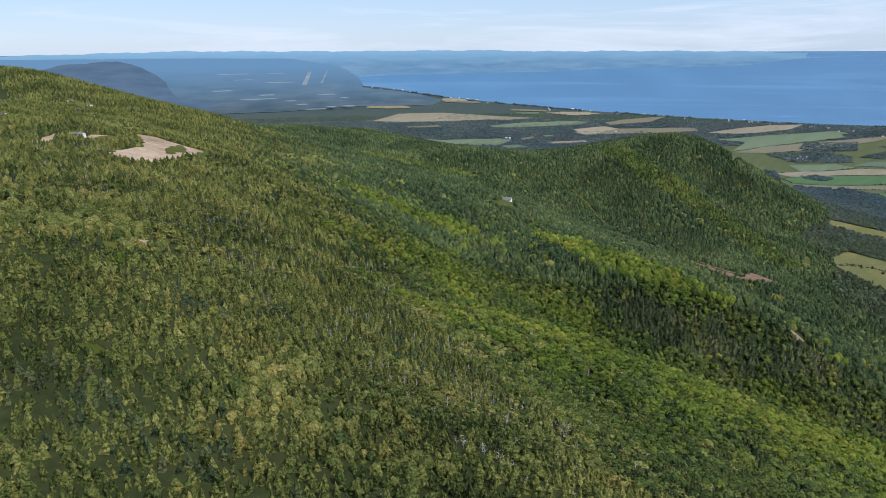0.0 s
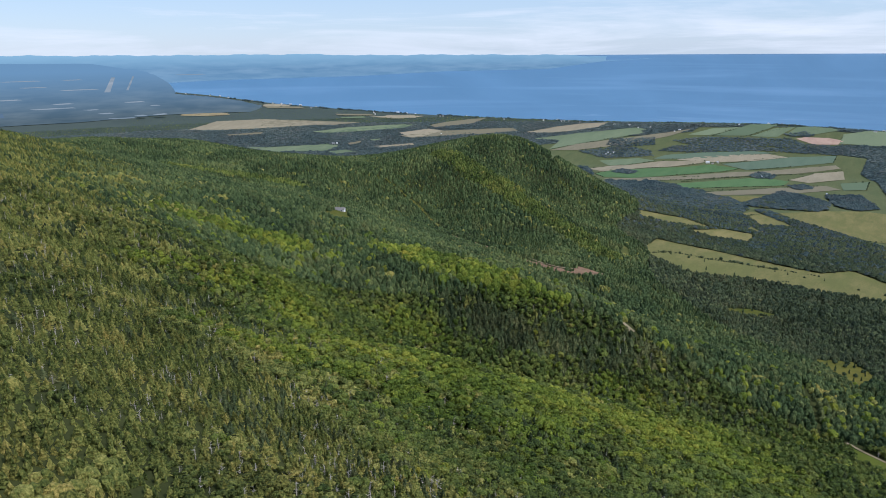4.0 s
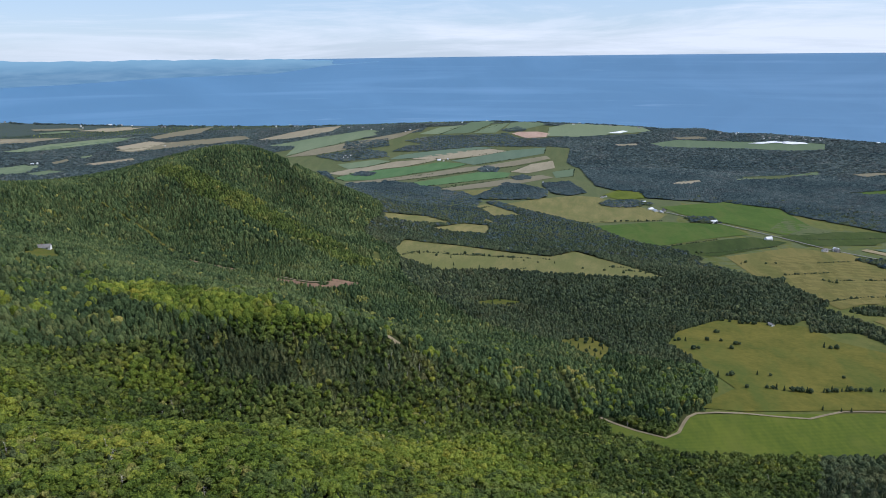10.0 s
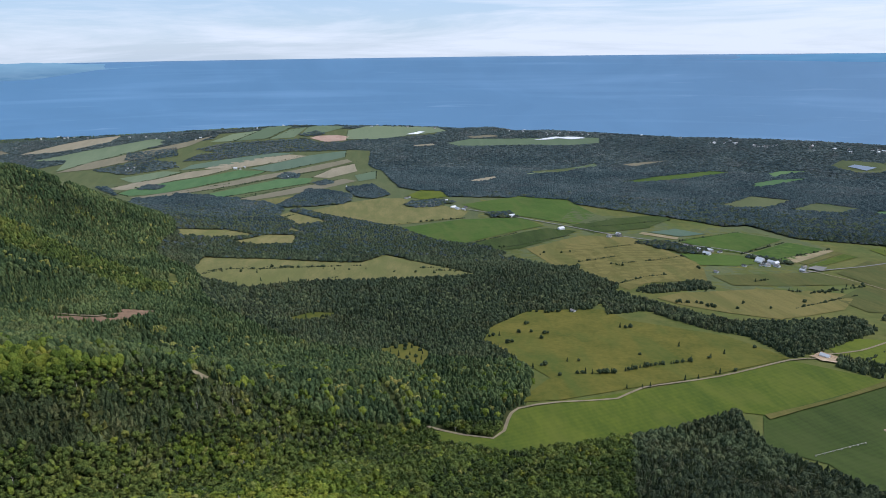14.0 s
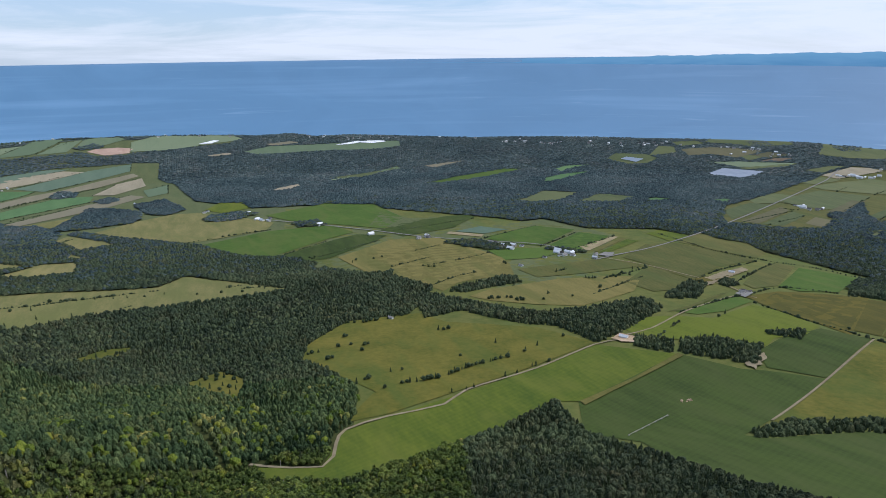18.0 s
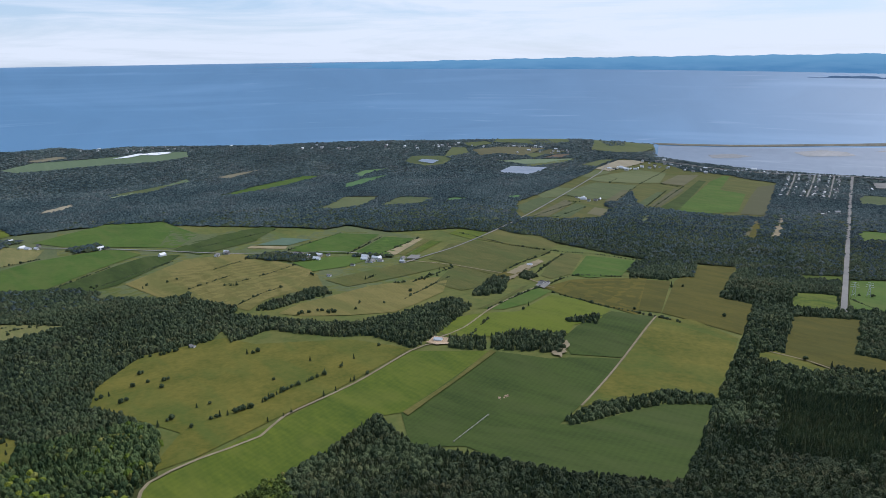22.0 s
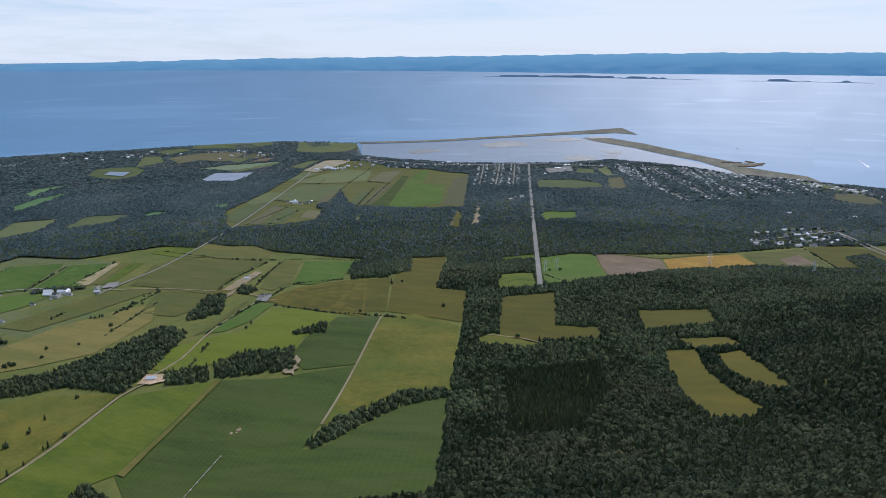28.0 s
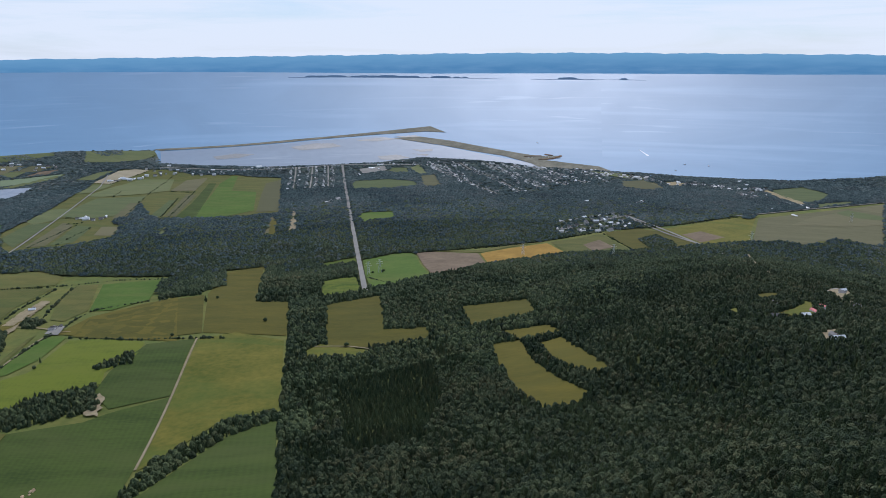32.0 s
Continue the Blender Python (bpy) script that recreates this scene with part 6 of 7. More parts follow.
        for sel, kinds, mat, name, label, s, w in (
                (conifer & hill & ~dead & ~scrub, hillsets, "conifer" if mid else "farslope", "spruce_forest", "dense dark spruce and fir forest on the slopes", 1.05, (1.25, 1.7)),
                (conifer & scrub & ~dead, hillsets, "scrub", "summit_spruce", "stunted olive spruce and fir on the summit", 1.0, (1.25, 1.8)),
                (~conifer & scrub & ~dead, hillleafs, "scrub", "summit_birch", "low olive birch scrub on the summit", 0.85, (1.15, 1.6)),
                (~conifer & hill & ~dead & ~scrub & ~sunny & glade, hillleafs, "broadleaf", "maple_forest", "lighter green maple stand on the far slope", 1.0, (0.75, 1.1)),
                (~conifer & hill & ~dead & ~scrub & ~sunny & ~glade, hillleafs, "broadleaf" if mid else "farslope", "maple_forest", "mid green maple and aspen forest on the slopes", 1.08, (1.0 * slope, 1.45 * slope)),
                (~conifer & hill & ~dead & ~scrub & sunny, hillleafs, "birch", "birch_forest", "bright yellow-green birch forest on the spurs", 1.08, (1.0, 1.45)),
                (~conifer & ~hill & bench, plains, "benchwood", "bench_wood", "olive green mixed wood on the lower slopes", 0.95, (0.8, 1.15)),
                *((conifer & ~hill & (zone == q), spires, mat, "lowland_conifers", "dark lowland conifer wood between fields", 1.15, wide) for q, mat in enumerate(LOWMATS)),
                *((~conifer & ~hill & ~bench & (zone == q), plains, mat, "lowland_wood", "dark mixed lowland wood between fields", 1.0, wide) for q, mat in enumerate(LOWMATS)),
                (dead, SNAGS, "snag", "dead_trees", "grey dead standing trees among the forest", 1.0, (1.0, 1.4))):
            for sel, kinds in ((sel & ~under, kinds), (sel & under, SPIRE if "spruce" in name or "conifer" in name else FLAT)):
                if sel.sum() > 3 and (name != "dead_trees" or kinds is SNAGS):
                    scatter(name, kinds, x[sel], y[sel], z[sel], h[sel] * s, g.uniform(*w, sel.sum()), MATS[mat], label, "forest", 7 + k)


# spacing, ring of the plan from and to, bearings from and to, heights
RINGS = [
    (2.3, 0, 210, -72, 207, 2.6, 6.2),
    (3.3, 210, 360, -48, 207, 3.4, 7.6),
    (3.4, 0, 320, 207, 270, 4.5, 7.0),
    (3.4, 0, 320, -90, -72, 4.5, 7.0),
    (3.9, 360, 620, -15, 207, 4.2, 8.8),
    (4.8, 620, 1100, 0, 207, 5.5, 9.0),
    (6.0, 1100, 1400, 8, 207, 6.0, 9.5),
    (6.8, 1400, 2000, 8, 207, 6.0, 9.5),
    (9.0, 2000, 3000, 25, 207, 6.5, 9.5),
    (10.0, 3000, 3760, 25, 207, 4.5, 7.5),
    (13.0, 3760, 4300, 33, 75, 2.5, 4.0),
]
plant()


# ---- hedges, lone trees, buildings ----
def hedge(line):
    """A straggling field hedge, one mesh."""
    g = np.random.RandomState(int(abs(line[0][0]) * 7 + abs(line[0][1])) % 9999)
    p = np.array(curve_through(line, 30), float)
    d = np.r_[0, np.cumsum(np.hypot(*np.diff(p, axis=0).T))]
    far = np.hypot(*p.mean(0))
    s = np.arange(0, d[-1], 4.0 + far / 900)
    s = s[g.rand(len(s)) < 0.8] + g.uniform(-1.5, 1.5, (g.rand(len(s)) < 2).sum())[:1]
    x, y = np.interp(s, d, p[:, 0]) + g.uniform(-1.2, 1.2, len(s)), np.interp(s, d, p[:, 1]) + g.uniform(-1.2, 1.2, len(s))
    if len(s):
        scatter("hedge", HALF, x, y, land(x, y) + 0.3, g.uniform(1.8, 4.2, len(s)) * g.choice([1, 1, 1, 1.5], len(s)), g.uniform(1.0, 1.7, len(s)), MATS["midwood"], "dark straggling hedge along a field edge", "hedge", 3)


def bm_from(v, t):
    bm = bmesh.new()
    vs = [bm.verts.new(q) for q in v]
    for q in t:
        bm.faces.new([vs[i] for i in q])
    return bm


def taper(r0, r1, z0, z1, n=6):
    bm = bmesh.new()
    bmesh.ops.create_cone(bm, cap_ends=True, segments=n, radius1=r0, radius2=r1, depth=z1 - z0)
    bmesh.ops.translate(bm, verts=bm.verts, vec=(0, 0, (z0 + z1) / 2))
    return bm


def tree_models():
    made = []
    for k in range(5):
        fir = k < 2
        root = new("spruce_tree" if fir else "birch_tree")
        part("trunk", taper(0.22, 0.05, 0, 5 if fir else 3.4), MATS["bark"], root)
        v, t = cone_tree(6, 8, k) if fir else leaf_tree(70 + k, 9, 1)
        v = v * ((6.5, 6.5, 8) if fir else (6.4, 6.4, 6.6)) + (0, 0, 0.4 if fir else 0.2)
        part("crown", bm_from(v, t), MATS["plainwood"], root)
        tagged(root, "dark spruce standing alone in the meadow" if fir else "dark green bushy tree standing in the meadow", "tree", "trees in the meadows")
        made.append(root)
    return made


TREE_MODELS, USED = tree_models(), set()


def stand(models, k, x, y, turn, size=1.0, lift=0.0):
    """The model itself at its first place, copies after that."""
    z = float(land(np.array([x]), np.array([y]))[0])
    m = Matrix.Translation((x, y, z + lift)) @ Matrix.Rotation(turn, 4, "Z") @ Matrix.Diagonal((size, size, size, 1))
    if models[k].name in USED:
        return copy_thing(models[k], m @ Matrix.Scale(1 / models[k].scale[0], 4))
    USED.add(models[k].name)
    models[k].matrix_basis = m
    return models[k]


def lone_trees(points):
    for x, y in points:
        g = random.Random(x * 13 + y)
        stand(TREE_MODELS, g.randrange(5), x, y, g.uniform(0, 6.28), g.uniform(0.7, 1.15), 0.4)


def box(x0, x1, y0, y1, z0, z1, bm=None):
    bm = bm or bmesh.new()
    r = bmesh.ops.create_cube(bm, size=1)
    bmesh.ops.scale(bm, verts=r["verts"], vec=(x1 - x0, y1 - y0, z1 - z0))
    bmesh.ops.translate(bm, verts=r["verts"], vec=((x0 + x1) / 2, (y0 + y1) / 2, (z0 + z1) / 2))
    return bm


def gable(l, w, z0, rise, over, thick=0.25):
    """Two roof slabs that meet at a ridge along x."""
    bm = bmesh.new()
    h, a = w / 2 + over, l / 2 + over
    drop = rise * over / (w / 2)
    prof = [(-h, z0 - drop), (0, z0 + rise), (h, z0 - drop), (h, z0 - drop + thick), (0, z0 + rise + thick * 1.3), (-h, z0 - drop + thick)]
    ends = [[bm.verts.new((x, y, z)) for y, z in prof] for x in (-a, a)]
    n = len(prof)
    for i in range(n):
        bm.faces.new((ends[0][i], ends[1][i], ends[1][(i + 1) % n], ends[0][(i + 1) % n]))
    for e, flip in ((ends[0], 0), (ends[1], 1)):
        bm.faces.new((e[0], e[1], e[4], e[5]))
        bm.faces.new((e[1], e[2], e[3], e[4]))
    bmesh.ops.recalc_face_normals(bm, faces=bm.faces)
    return bm


def gabled_wall(l, w, z1, rise):
    bm = bmesh.new()
    prof = [(-w / 2, -3), (w / 2, -3), (w / 2, z1), (0, z1 + rise), (-w / 2, z1)]
    ends = [[bm.verts.new((x, y, z)) for y, z in prof] for x in (-l / 2, l / 2)]
    for i in range(5):
        bm.faces.new((ends[0][i], ends[1][i], ends[1][(i + 1) % 5], ends[0][(i + 1) % 5]))
    bm.faces.new(ends[0])
    bm.faces.new(ends[1])
    bmesh.ops.recalc_face_normals(bm, faces=bm.faces)
    return bm


def building_model(kind, k):
    """House, barn, shed or long shed, its length along x."""
    l, w, z, rise = {"house": (11 + k, 8, 3.0 + (k % 2) * 2.2, 2.6), "barn": (18 + 2 * k, 11, 5, 4), "shed": (8, 5, 2.6, 1.2), "longshed": (30, 11, 4, 1.6), "redbarn": (24, 11, 4, 3)}[kind]
    wall = "white" if k % 2 == 0 or kind in ("barn", "longshed", "redbarn") else "siding"
    roof = "redroof" if kind == "redbarn" else "steelroof" if kind in ("barn", "longshed") or k == 3 else "roof"
    name = {"house": "farmhouse", "barn": "barn", "shed": "shed", "longshed": "long_shed", "redbarn": "barn"}[kind]
    label = {"house": ("white", "grey-brown")[wall == "siding"] + " gabled wooden house on the plain", "barn": "white farm barn with a metal gable roof", "shed": "small plain shed with a low gable roof", "longshed": "long low white shed with a metal roof", "redbarn": "white barn with a red metal roof among trees"}[kind]
    root = new(name)
    part("wall", gabled_wall(l, w, z, rise), MATS[wall], root)
    part("roof", gable(l, w, z, rise, 0.5), MATS[roof], root)
    part("door", box(-0.6, 0.6, -w / 2 - 0.06, -w / 2 + 0.05, 0, 2.1) if kind == "house" else box(-2, 2, -w / 2 - 0.08, -w / 2 + 0.05, 0, 3.4 if kind == "barn" else 2.3), MATS["glass"], root)
    if kind == "house":
        for sx in (-3.4, 3.0):
            for sy in (-1, 1):
                part("window", box(sx - 0.7, sx + 0.7, sy * w / 2 - 0.06, sy * w / 2 + 0.06, 1.0, 2.3), MATS["glass"], root)
        part("chimney", box(1.6, 2.3, -0.4, 0.4, z + rise * 0.5, z + rise + 1.2), MATS["rock"], root)
    else:
        for sx in (-l / 3, l / 3):
            part("window", box(sx - 0.7, sx + 0.7, w / 2 - 0.05, w / 2 + 0.06, 1.3, 2.2), MATS["glass"], root)
    tagged(root, label, "house" if kind == "house" else "barn" if kind in ("barn", "redbarn") else "shed", {"house": "houses of the plain", "barn": "farm barns", "redbarn": "farm barns"}.get(kind, "sheds of the plain"))
    return root


MODELS = {}


def buildings(kind, points, size, turn=None):
    full = {"house": 12, "barn": 18, "shed": 8, "longshed": 30, "redbarn": 24}[kind]
    for x, y in points:
        g = random.Random(x * 31 + y * 7)
        k = g.randrange({"house": 4, "barn": 2}.get(kind, 1))
        if (kind, k) not in MODELS:
            MODELS[kind, k] = [building_model(kind, k)]
        s = size / full * g.uniform(0.9, 1.1)
        a = radians(25 + g.choice((0, 90)) + g.uniform(-6, 6)) if turn is None else turn + g.choice((0, 0, math.pi / 2))
        stand(MODELS[kind, k], 0, x, y, a, s, 0.9)


CROWD = []


def crowd(kind, points, size, turn):
    """Houses of the far town that are too many to count."""
    for x, y in points:
        CROWD.append((x, y, size * (0.9 + (x * 7 % 1) * 0.2), turn + (math.pi / 2 if int(y) % 3 == 0 else 0)))


def build_crowd():
    for name, mat, label, shape in (("town_walls", "siding", "pale walls of the many small town houses", gabled_wall(1.0, 0.68, 0.26, 0.2)), ("town_roofs", "townroof", "grey roofs of the many small town houses", gable(1.0, 0.68, 0.26, 0.2, 0.04, 0.02))):
        bmesh.ops.triangulate(shape, faces=shape.faces)
        v = np.array([q.co[:] for q in shape.verts])
        v[:, 2] = np.maximum(v[:, 2], -0.15)
        t = np.array([[q.index for q in f.verts] for f in shape.faces])
        shape.free()
        vs, ts = [], []
        for x, y, size, turn in CROWD:
            c, s = math.cos(turn), math.sin(turn)
            z = float(land(np.array([x]), np.array([y]))[0]) + 0.9
            vs.append(np.column_stack([(v[:, 0] * c - v[:, 1] * s) * size + x, (v[:, 0] * s + v[:, 1] * c) * size + y, v[:, 2] * size + z]))
            ts.append(t + len(v) * len(ts))
        ob = new(name, tri_mesh(name, np.concatenate(vs), np.concatenate(ts), MATS[mat]))
        tagged(ob, label, "town houses", kind="stuff")


def street(line):
    p = np.array(curve_through(line, 12), float)
    d = np.r_[0, np.cumsum(np.hypot(*np.diff(p, axis=0).T))]
    g = random.Random(int(p[0, 0]))
    for s in np.arange(10, d[-1], 31):
        x, y = np.interp(s, d, p[:, 0]), np.interp(s, d, p[:, 1])
        q = np.array([np.interp(s + 5, d, p[:, 0]) - np.interp(s - 5, d, p[:, 0]), np.interp(s + 5, d, p[:, 1]) - np.interp(s - 5, d, p[:, 1])])
        q /= np.hypot(*q)
        for side in (-1, 1):
            if g.random() < 0.92:
                o = side * g.uniform(15, 19)
                (buildings if g.random() < 0.06 else crowd)("house", [(round(x - q[1] * o + g.uniform(-3, 3), 1), round(y + q[0] * o + g.uniform(-3, 3), 1))], g.choice((11, 12, 14)), math.atan2(q[1], q[0]))


def beam(bm, a, b, w):
    a, b = Vector(a), Vector(b)
    r = bmesh.ops.create_cube(bm, size=1)
    q = (b - a).to_track_quat("Z", "Y").to_matrix().to_4x4()
    bmesh.ops.transform(bm, verts=r["verts"], matrix=Matrix.Translation((a + b) / 2) @ q @ Matrix.Diagonal((w, w, (b - a).length, 1)))


PYLON = []


def pylons(points):
    if not PYLON:
        root = new("pylon")
        for sx in (-1, 1):
            for sy in (-1, 1):
                bm = bmesh.new()
                beam(bm, (sx * 3, sy * 3, -1), (sx * 0.5, sy * 0.5, 27), 0.3)
                part("leg", bm, MATS["steelroof"], root)
        for z, w in ((19, 7), (23, 6), (27, 4.5)):
            bm = bmesh.new()
            beam(bm, (-w, 0, z), (w, 0, z), 0.35)
            part("crossarm", bm, MATS["steelroof"], root)
        for z in (4, 9, 14):
            bm = bmesh.new()
            q = 3 - 2.5 * (z + 1) / 28
            beam(bm, (-q, -q, z), (q, -q, z + 4), 0.2)
            beam(bm, (q, q, z), (-q, q, z + 4), 0.2)
            part("brace", bm, MATS["steelroof"], root)
        tagged(root, "grey steel lattice power pylon", "pylon", "pylons of the power line")
        PYLON.append(root)
    for x, y in points:
        stand(PYLON, 0, x, y, 0.4, 1.0, 0.5)


def irrigator(a, b):
    """A long wheeled sprinkler line lying over the crop."""
    root = new("irrigation_line")
    z = land(np.array([a[0], b[0]], float), np.array([a[1], b[1]], float))
    root.location = (*a, float(z[0]))
    pipe = bmesh.new()
    end = (b[0] - a[0], b[1] - a[1], float(z[1] - z[0]))
    beam(pipe, (0, 0, 2.2), (end[0], end[1], end[2] + 2.2), 0.26)
    part("pipe", pipe, MATS["snag"], root)
    for k in range(7):
        s = k / 6
        bm = taper(0.9, 0.9, -0.12, 0.12, 12)
        bmesh.ops.rotate(bm, verts=bm.verts, cent=(0, 0, 0), matrix=Matrix.Rotation(math.pi / 2, 3, "X"))
        bmesh.ops.translate(bm, verts=bm.verts, vec=(end[0] * s, end[1] * s, end[2] * s + 1.7))
        part("wheel", bm, MATS["snag"], root)
    tagged(root, "long white wheeled irrigation line across the crop", "irrigation line")


def afloat(x, y):
    return float(sea_level(np.array([x], float), np.array([y], float))[0])


def breakwater(line, width):
    """A rock mole with sloping sides, one part a stretch."""
    root = new("breakwater")
    root.location = (*line[0], afloat(*line[0]))
    for a, b in zip(line, line[1:]):
        d = Vector((b[0] - a[0], b[1] - a[1], 0))
        n = Vector((-d.y, d.x, 0)).normalized()
        bm = bmesh.new()
        ends = []
        for p in (a, b):
            o = Vector((p[0] - line[0][0], p[1] - line[0][1], afloat(*p) - root.location.z))
            ends.append([bm.verts.new(o + n * s * width + Vector((0, 0, z))) for s, z in ((-0.8, -2), (-0.4, 3.5), (0.4, 3.5), (0.8, -2))])
        for i in range(3):
            bm.faces.new((ends[0][i], ends[1][i], ends[1][i + 1], ends[0][i + 1]))
        bm.faces.new(ends[0])
        bm.faces.new(ends[1])
        bmesh.ops.recalc_face_normals(bm, faces=bm.faces)
        part("mole", bm, MATS["rock"], root)
    tagged(root, "dark rock breakwater sheltering the small harbour", "breakwater", "harbour breakwaters")


def boat_hull(l, w, h):
    bm = bmesh.new()
    rows = []
    for s, q, lift in ((-0.5, 0.85, 0), (-0.1, 1.0, 0), (0.25, 0.75, 0.15), (0.5, 0.04, 0.4)):
        rows.append([bm.verts.new((s * l, w / 2 * q * a, z * h + lift * h * (z > 0))) for a, z in ((-1, 1), (-0.6, -0.4), (0.6, -0.4), (1, 1))])
    for a, b in zip(rows, rows[1:]):
        for i in range(4):
            bm.faces.new((a[i], b[i], b[(i + 1) % 4], a[(i + 1) % 4]))
    bm.faces.new(rows[0])
    bm.faces.new(rows[-1])
    bmesh.ops.recalc_face_normals(bm, faces=bm.faces)
    return bm


def small_boat(p, turn, size, label):
    root = new("boat")
    root.location = (*p, afloat(*p) + 0.4)
    root.rotation_euler = (0, 0, turn)
    part("hull", boat_hull(9 * size, 3 * size, 1.2 * size), MATS["white"], root)
    part("cabin", box(-1.5 * size, 1.2 * size, -0.9 * size, 0.9 * size, 1.0 * size, 2.8 * size), MATS["siding"], root)
    tagged(root, label, "boat", "boats on the bay")


def motor_boat(p, tail):
    small_boat(p, math.atan2(p[1] - tail[1], p[0] - tail[0]), 1.0, "small white motor boat running over the bay")
    d = Vector((tail[0] - p[0], tail[1] - p[1]))
    n = Vector((-d.y, d.x)).normalized()
    quad = [(p[0] + n.x, p[1] + n.y), (p[0] - n.x, p[1] - n.y), (tail[0] - 5 * n.x, tail[1] - 5 * n.y), (tail[0] + 5 * n.x, tail[1] + 5 * n.y)]
    tagged(drape("wake", quad, MATS["foam"], 0.2, sea_level), "white foam wake behind the boat", "wake", kind="structure")


def moored_boats(points):
    for k, p in enumerate(points):
        small_boat(p, 0.7 * k, 1.1, "white fishing boat moored in the harbour")


def raft_row(points):
    for p in points:
        root = new("raft")
        root.location = (*p, afloat(*p))
        part("deck", box(-4, 4, -3, 3, 0.1, 0.8), MATS["bark"], root)
        part("float", box(-4.4, 4.4, -3.2, -2.2, -0.3, 0.5), MATS["roof"], root)
        part("float", box(-4.4, 4.4, 2.2, 3.2, -0.3, 0.5), MATS["roof"], root)
        part("hut", box(-1.6, 1.6, -1.4, 1.4, 0.8, 3.2), MATS["siding"], root)
        tagged(root, "small dark mussel raft anchored in the bay", "raft", "rafts on the bay")


def rock_pile(p):
    root = new("stone_heap")
    z = float(land(np.array([p[0]]), np.array([p[1]]))[0])
    root.location = (*p, z + 0.8)
    g = random.Random(4)
    for k in range(14):
        v, t = SMALL[k % 3]
        part("boulder", bm_from(v * g.uniform(0.6, 1.6) + (g.uniform(-3, 3), g.uniform(-9, 9), 0.4), t), MATS["sand"], root)
    tagged(root, "heap of pale field stones in the crop", "stone heap")


def hedgerows(rows, seed):
    """Hedges along the longer sides of strip fields."""
    g = random.Random(seed)
    for poly in rows:
        for a, b in zip(poly, poly[1:] + poly[:1]):
            if math.dist(a, b) > 90 and g.random() < 0.42:
                hedge([a, b])


def shore_trees():
    """Clumps of taller trees between the houses on the shore."""
    g = np.random.RandomState(31)
    b = np.arange(38, 205, 0.09) + g.uniform(-0.05, 0.05, len(np.arange(38, 205, 0.09)))
    b = b[(wave(b * 60, b * 0, 240, 6) > 0.05) & ((b < 128) | (b > 141))]
    r = shore_reach(b) - g.uniform(16, 60, len(b))
    x, y = HUB[0] + r * np.sin(np.radians(b)), HUB[1] + r * np.cos(np.radians(b))
    scatter("shore_trees", TINY, x, y, land(x, y) - 0.3, g.uniform(5, 10, len(b)), g.uniform(1.1, 1.9, len(b)), MATS["hazed_farwood"], "dark clumps of trees along the shore", "trees", 12)


# ---- single things of the plain ----
hedgerows(STRIPS, 5)
shore_trees()
hedge([(499, -1112), (414, -1170)])
hedge([(745, -637), (788, -710)])
lone_trees([(723, -219), (730, -243), (730, -249), (730, -253), (728, -261), (729, -270), (730, -276), (731, -281), (730, -286), (730, -290), (736, -306), (738, -311), (741, -316), (743, -321), (747, -329), (749, -335), (751, -340), (753, -346), (755, -353), (756, -358), (757, -363), (759, -375), (760, -379), (762, -384), (764, -393), (768, -406), (778, -438)])
lone_trees([(680, -286), (681, -305), (684, -316), (702, -367), (707, -386), (720, -415), (721, -421), (727, -444), (1022, -284), (1025, -292), (1024, -302), (1028, -348), (1030, -356), (965, -237), (963, -233), (920, -212), (920, -231), (908, -248), (910, -254), (885, -238), (869, -185), (872, -192), (909, -181), (910, -172), (907, -166)])
lone_trees([(761, -206), (763, -211), (752, -193), (754, -185), (777, -244), (777, -259), (797, -349), (1111, -598), (1053, -518), (1052, -523), (1049, -535), (1041, -548), (1038, -554), (1021, -557), (1024, -566), (1029, -624), (790, -463), (809, -517), (924, -369), (920, -376), (922, -385), (591, -94)])
lone_trees([(1297, -675), (1285, -673), (1245, -579), (1116, -603), (1127, -623), (1148, -627), (1050, -517), (1047, -524), (1046, -533), (1045, -537), (1037, -556), (1045, -550), (1015, -556), (1016, -563), (1013, -566), (1033, -628), (1001, -599), (996, -655), (1105, -756), (1097, -758), (1094, -765), (1173, -731), (1179, -746), (1181, -756), (1087, -794), (1093, -813), (1091, -826)])
lone_trees([(1129, -887), (1130, -901), (1135, -924), (782, -783), (791, -804), (774, -434), (765, -404), (768, -395), (728, -445), (791, -464), (827, -417), (1104, -842), (1084, -845)])
lone_trees([(1470, -453), (1462, -431), (1538, -313), (1539, -302), (1449, -378), (1466, -391), (1331, -519), (1329, -525), (1333, -514), (1204, -484), (1245, -578), (1023, -279), (1028, -285), (1032, -290), (1030, -294), (1022, -300), (1022, -320), (1027, -328), (1026, -333), (1029, -346), (1033, -356), (1032, -253), (1033, -257), (1028, -266)])
lone_trees([(481, -1335), (462, -1345), (482, -1161), (474, -1171), (411, -1214), (406, -1220), (401, -1227), (398, -1231), (382, -889), (337, -880), (547, -986), (730, -1127), (705, -1125)])
lone_trees([(1256, 278), (1270, 246), (1277, 218), (1335, 198), (1338, 181), (1340, 157), (1345, 128), (1342, 98), (1341, 75), (1341, 46), (1349, 12), (1326, -45), (1321, -88), (1312, -125), (1219, 203), (1318, -168), (1183, 240), (1235, 155)])
lone_trees([(716, -1104), (655, -905), (918, -708), (1027, -735), (1083, -812)])
lone_trees([(835, -20), (850, -40), (820, -45), (800, -40), (860, -50), (815, -30), (868, -42), (780, -50), (842, -60), (826, -62), (872, -55), (795, -58), (858, -28), (808, -52), (1010, 105), (1020, 80), (1035, 95), (1005, 90)])
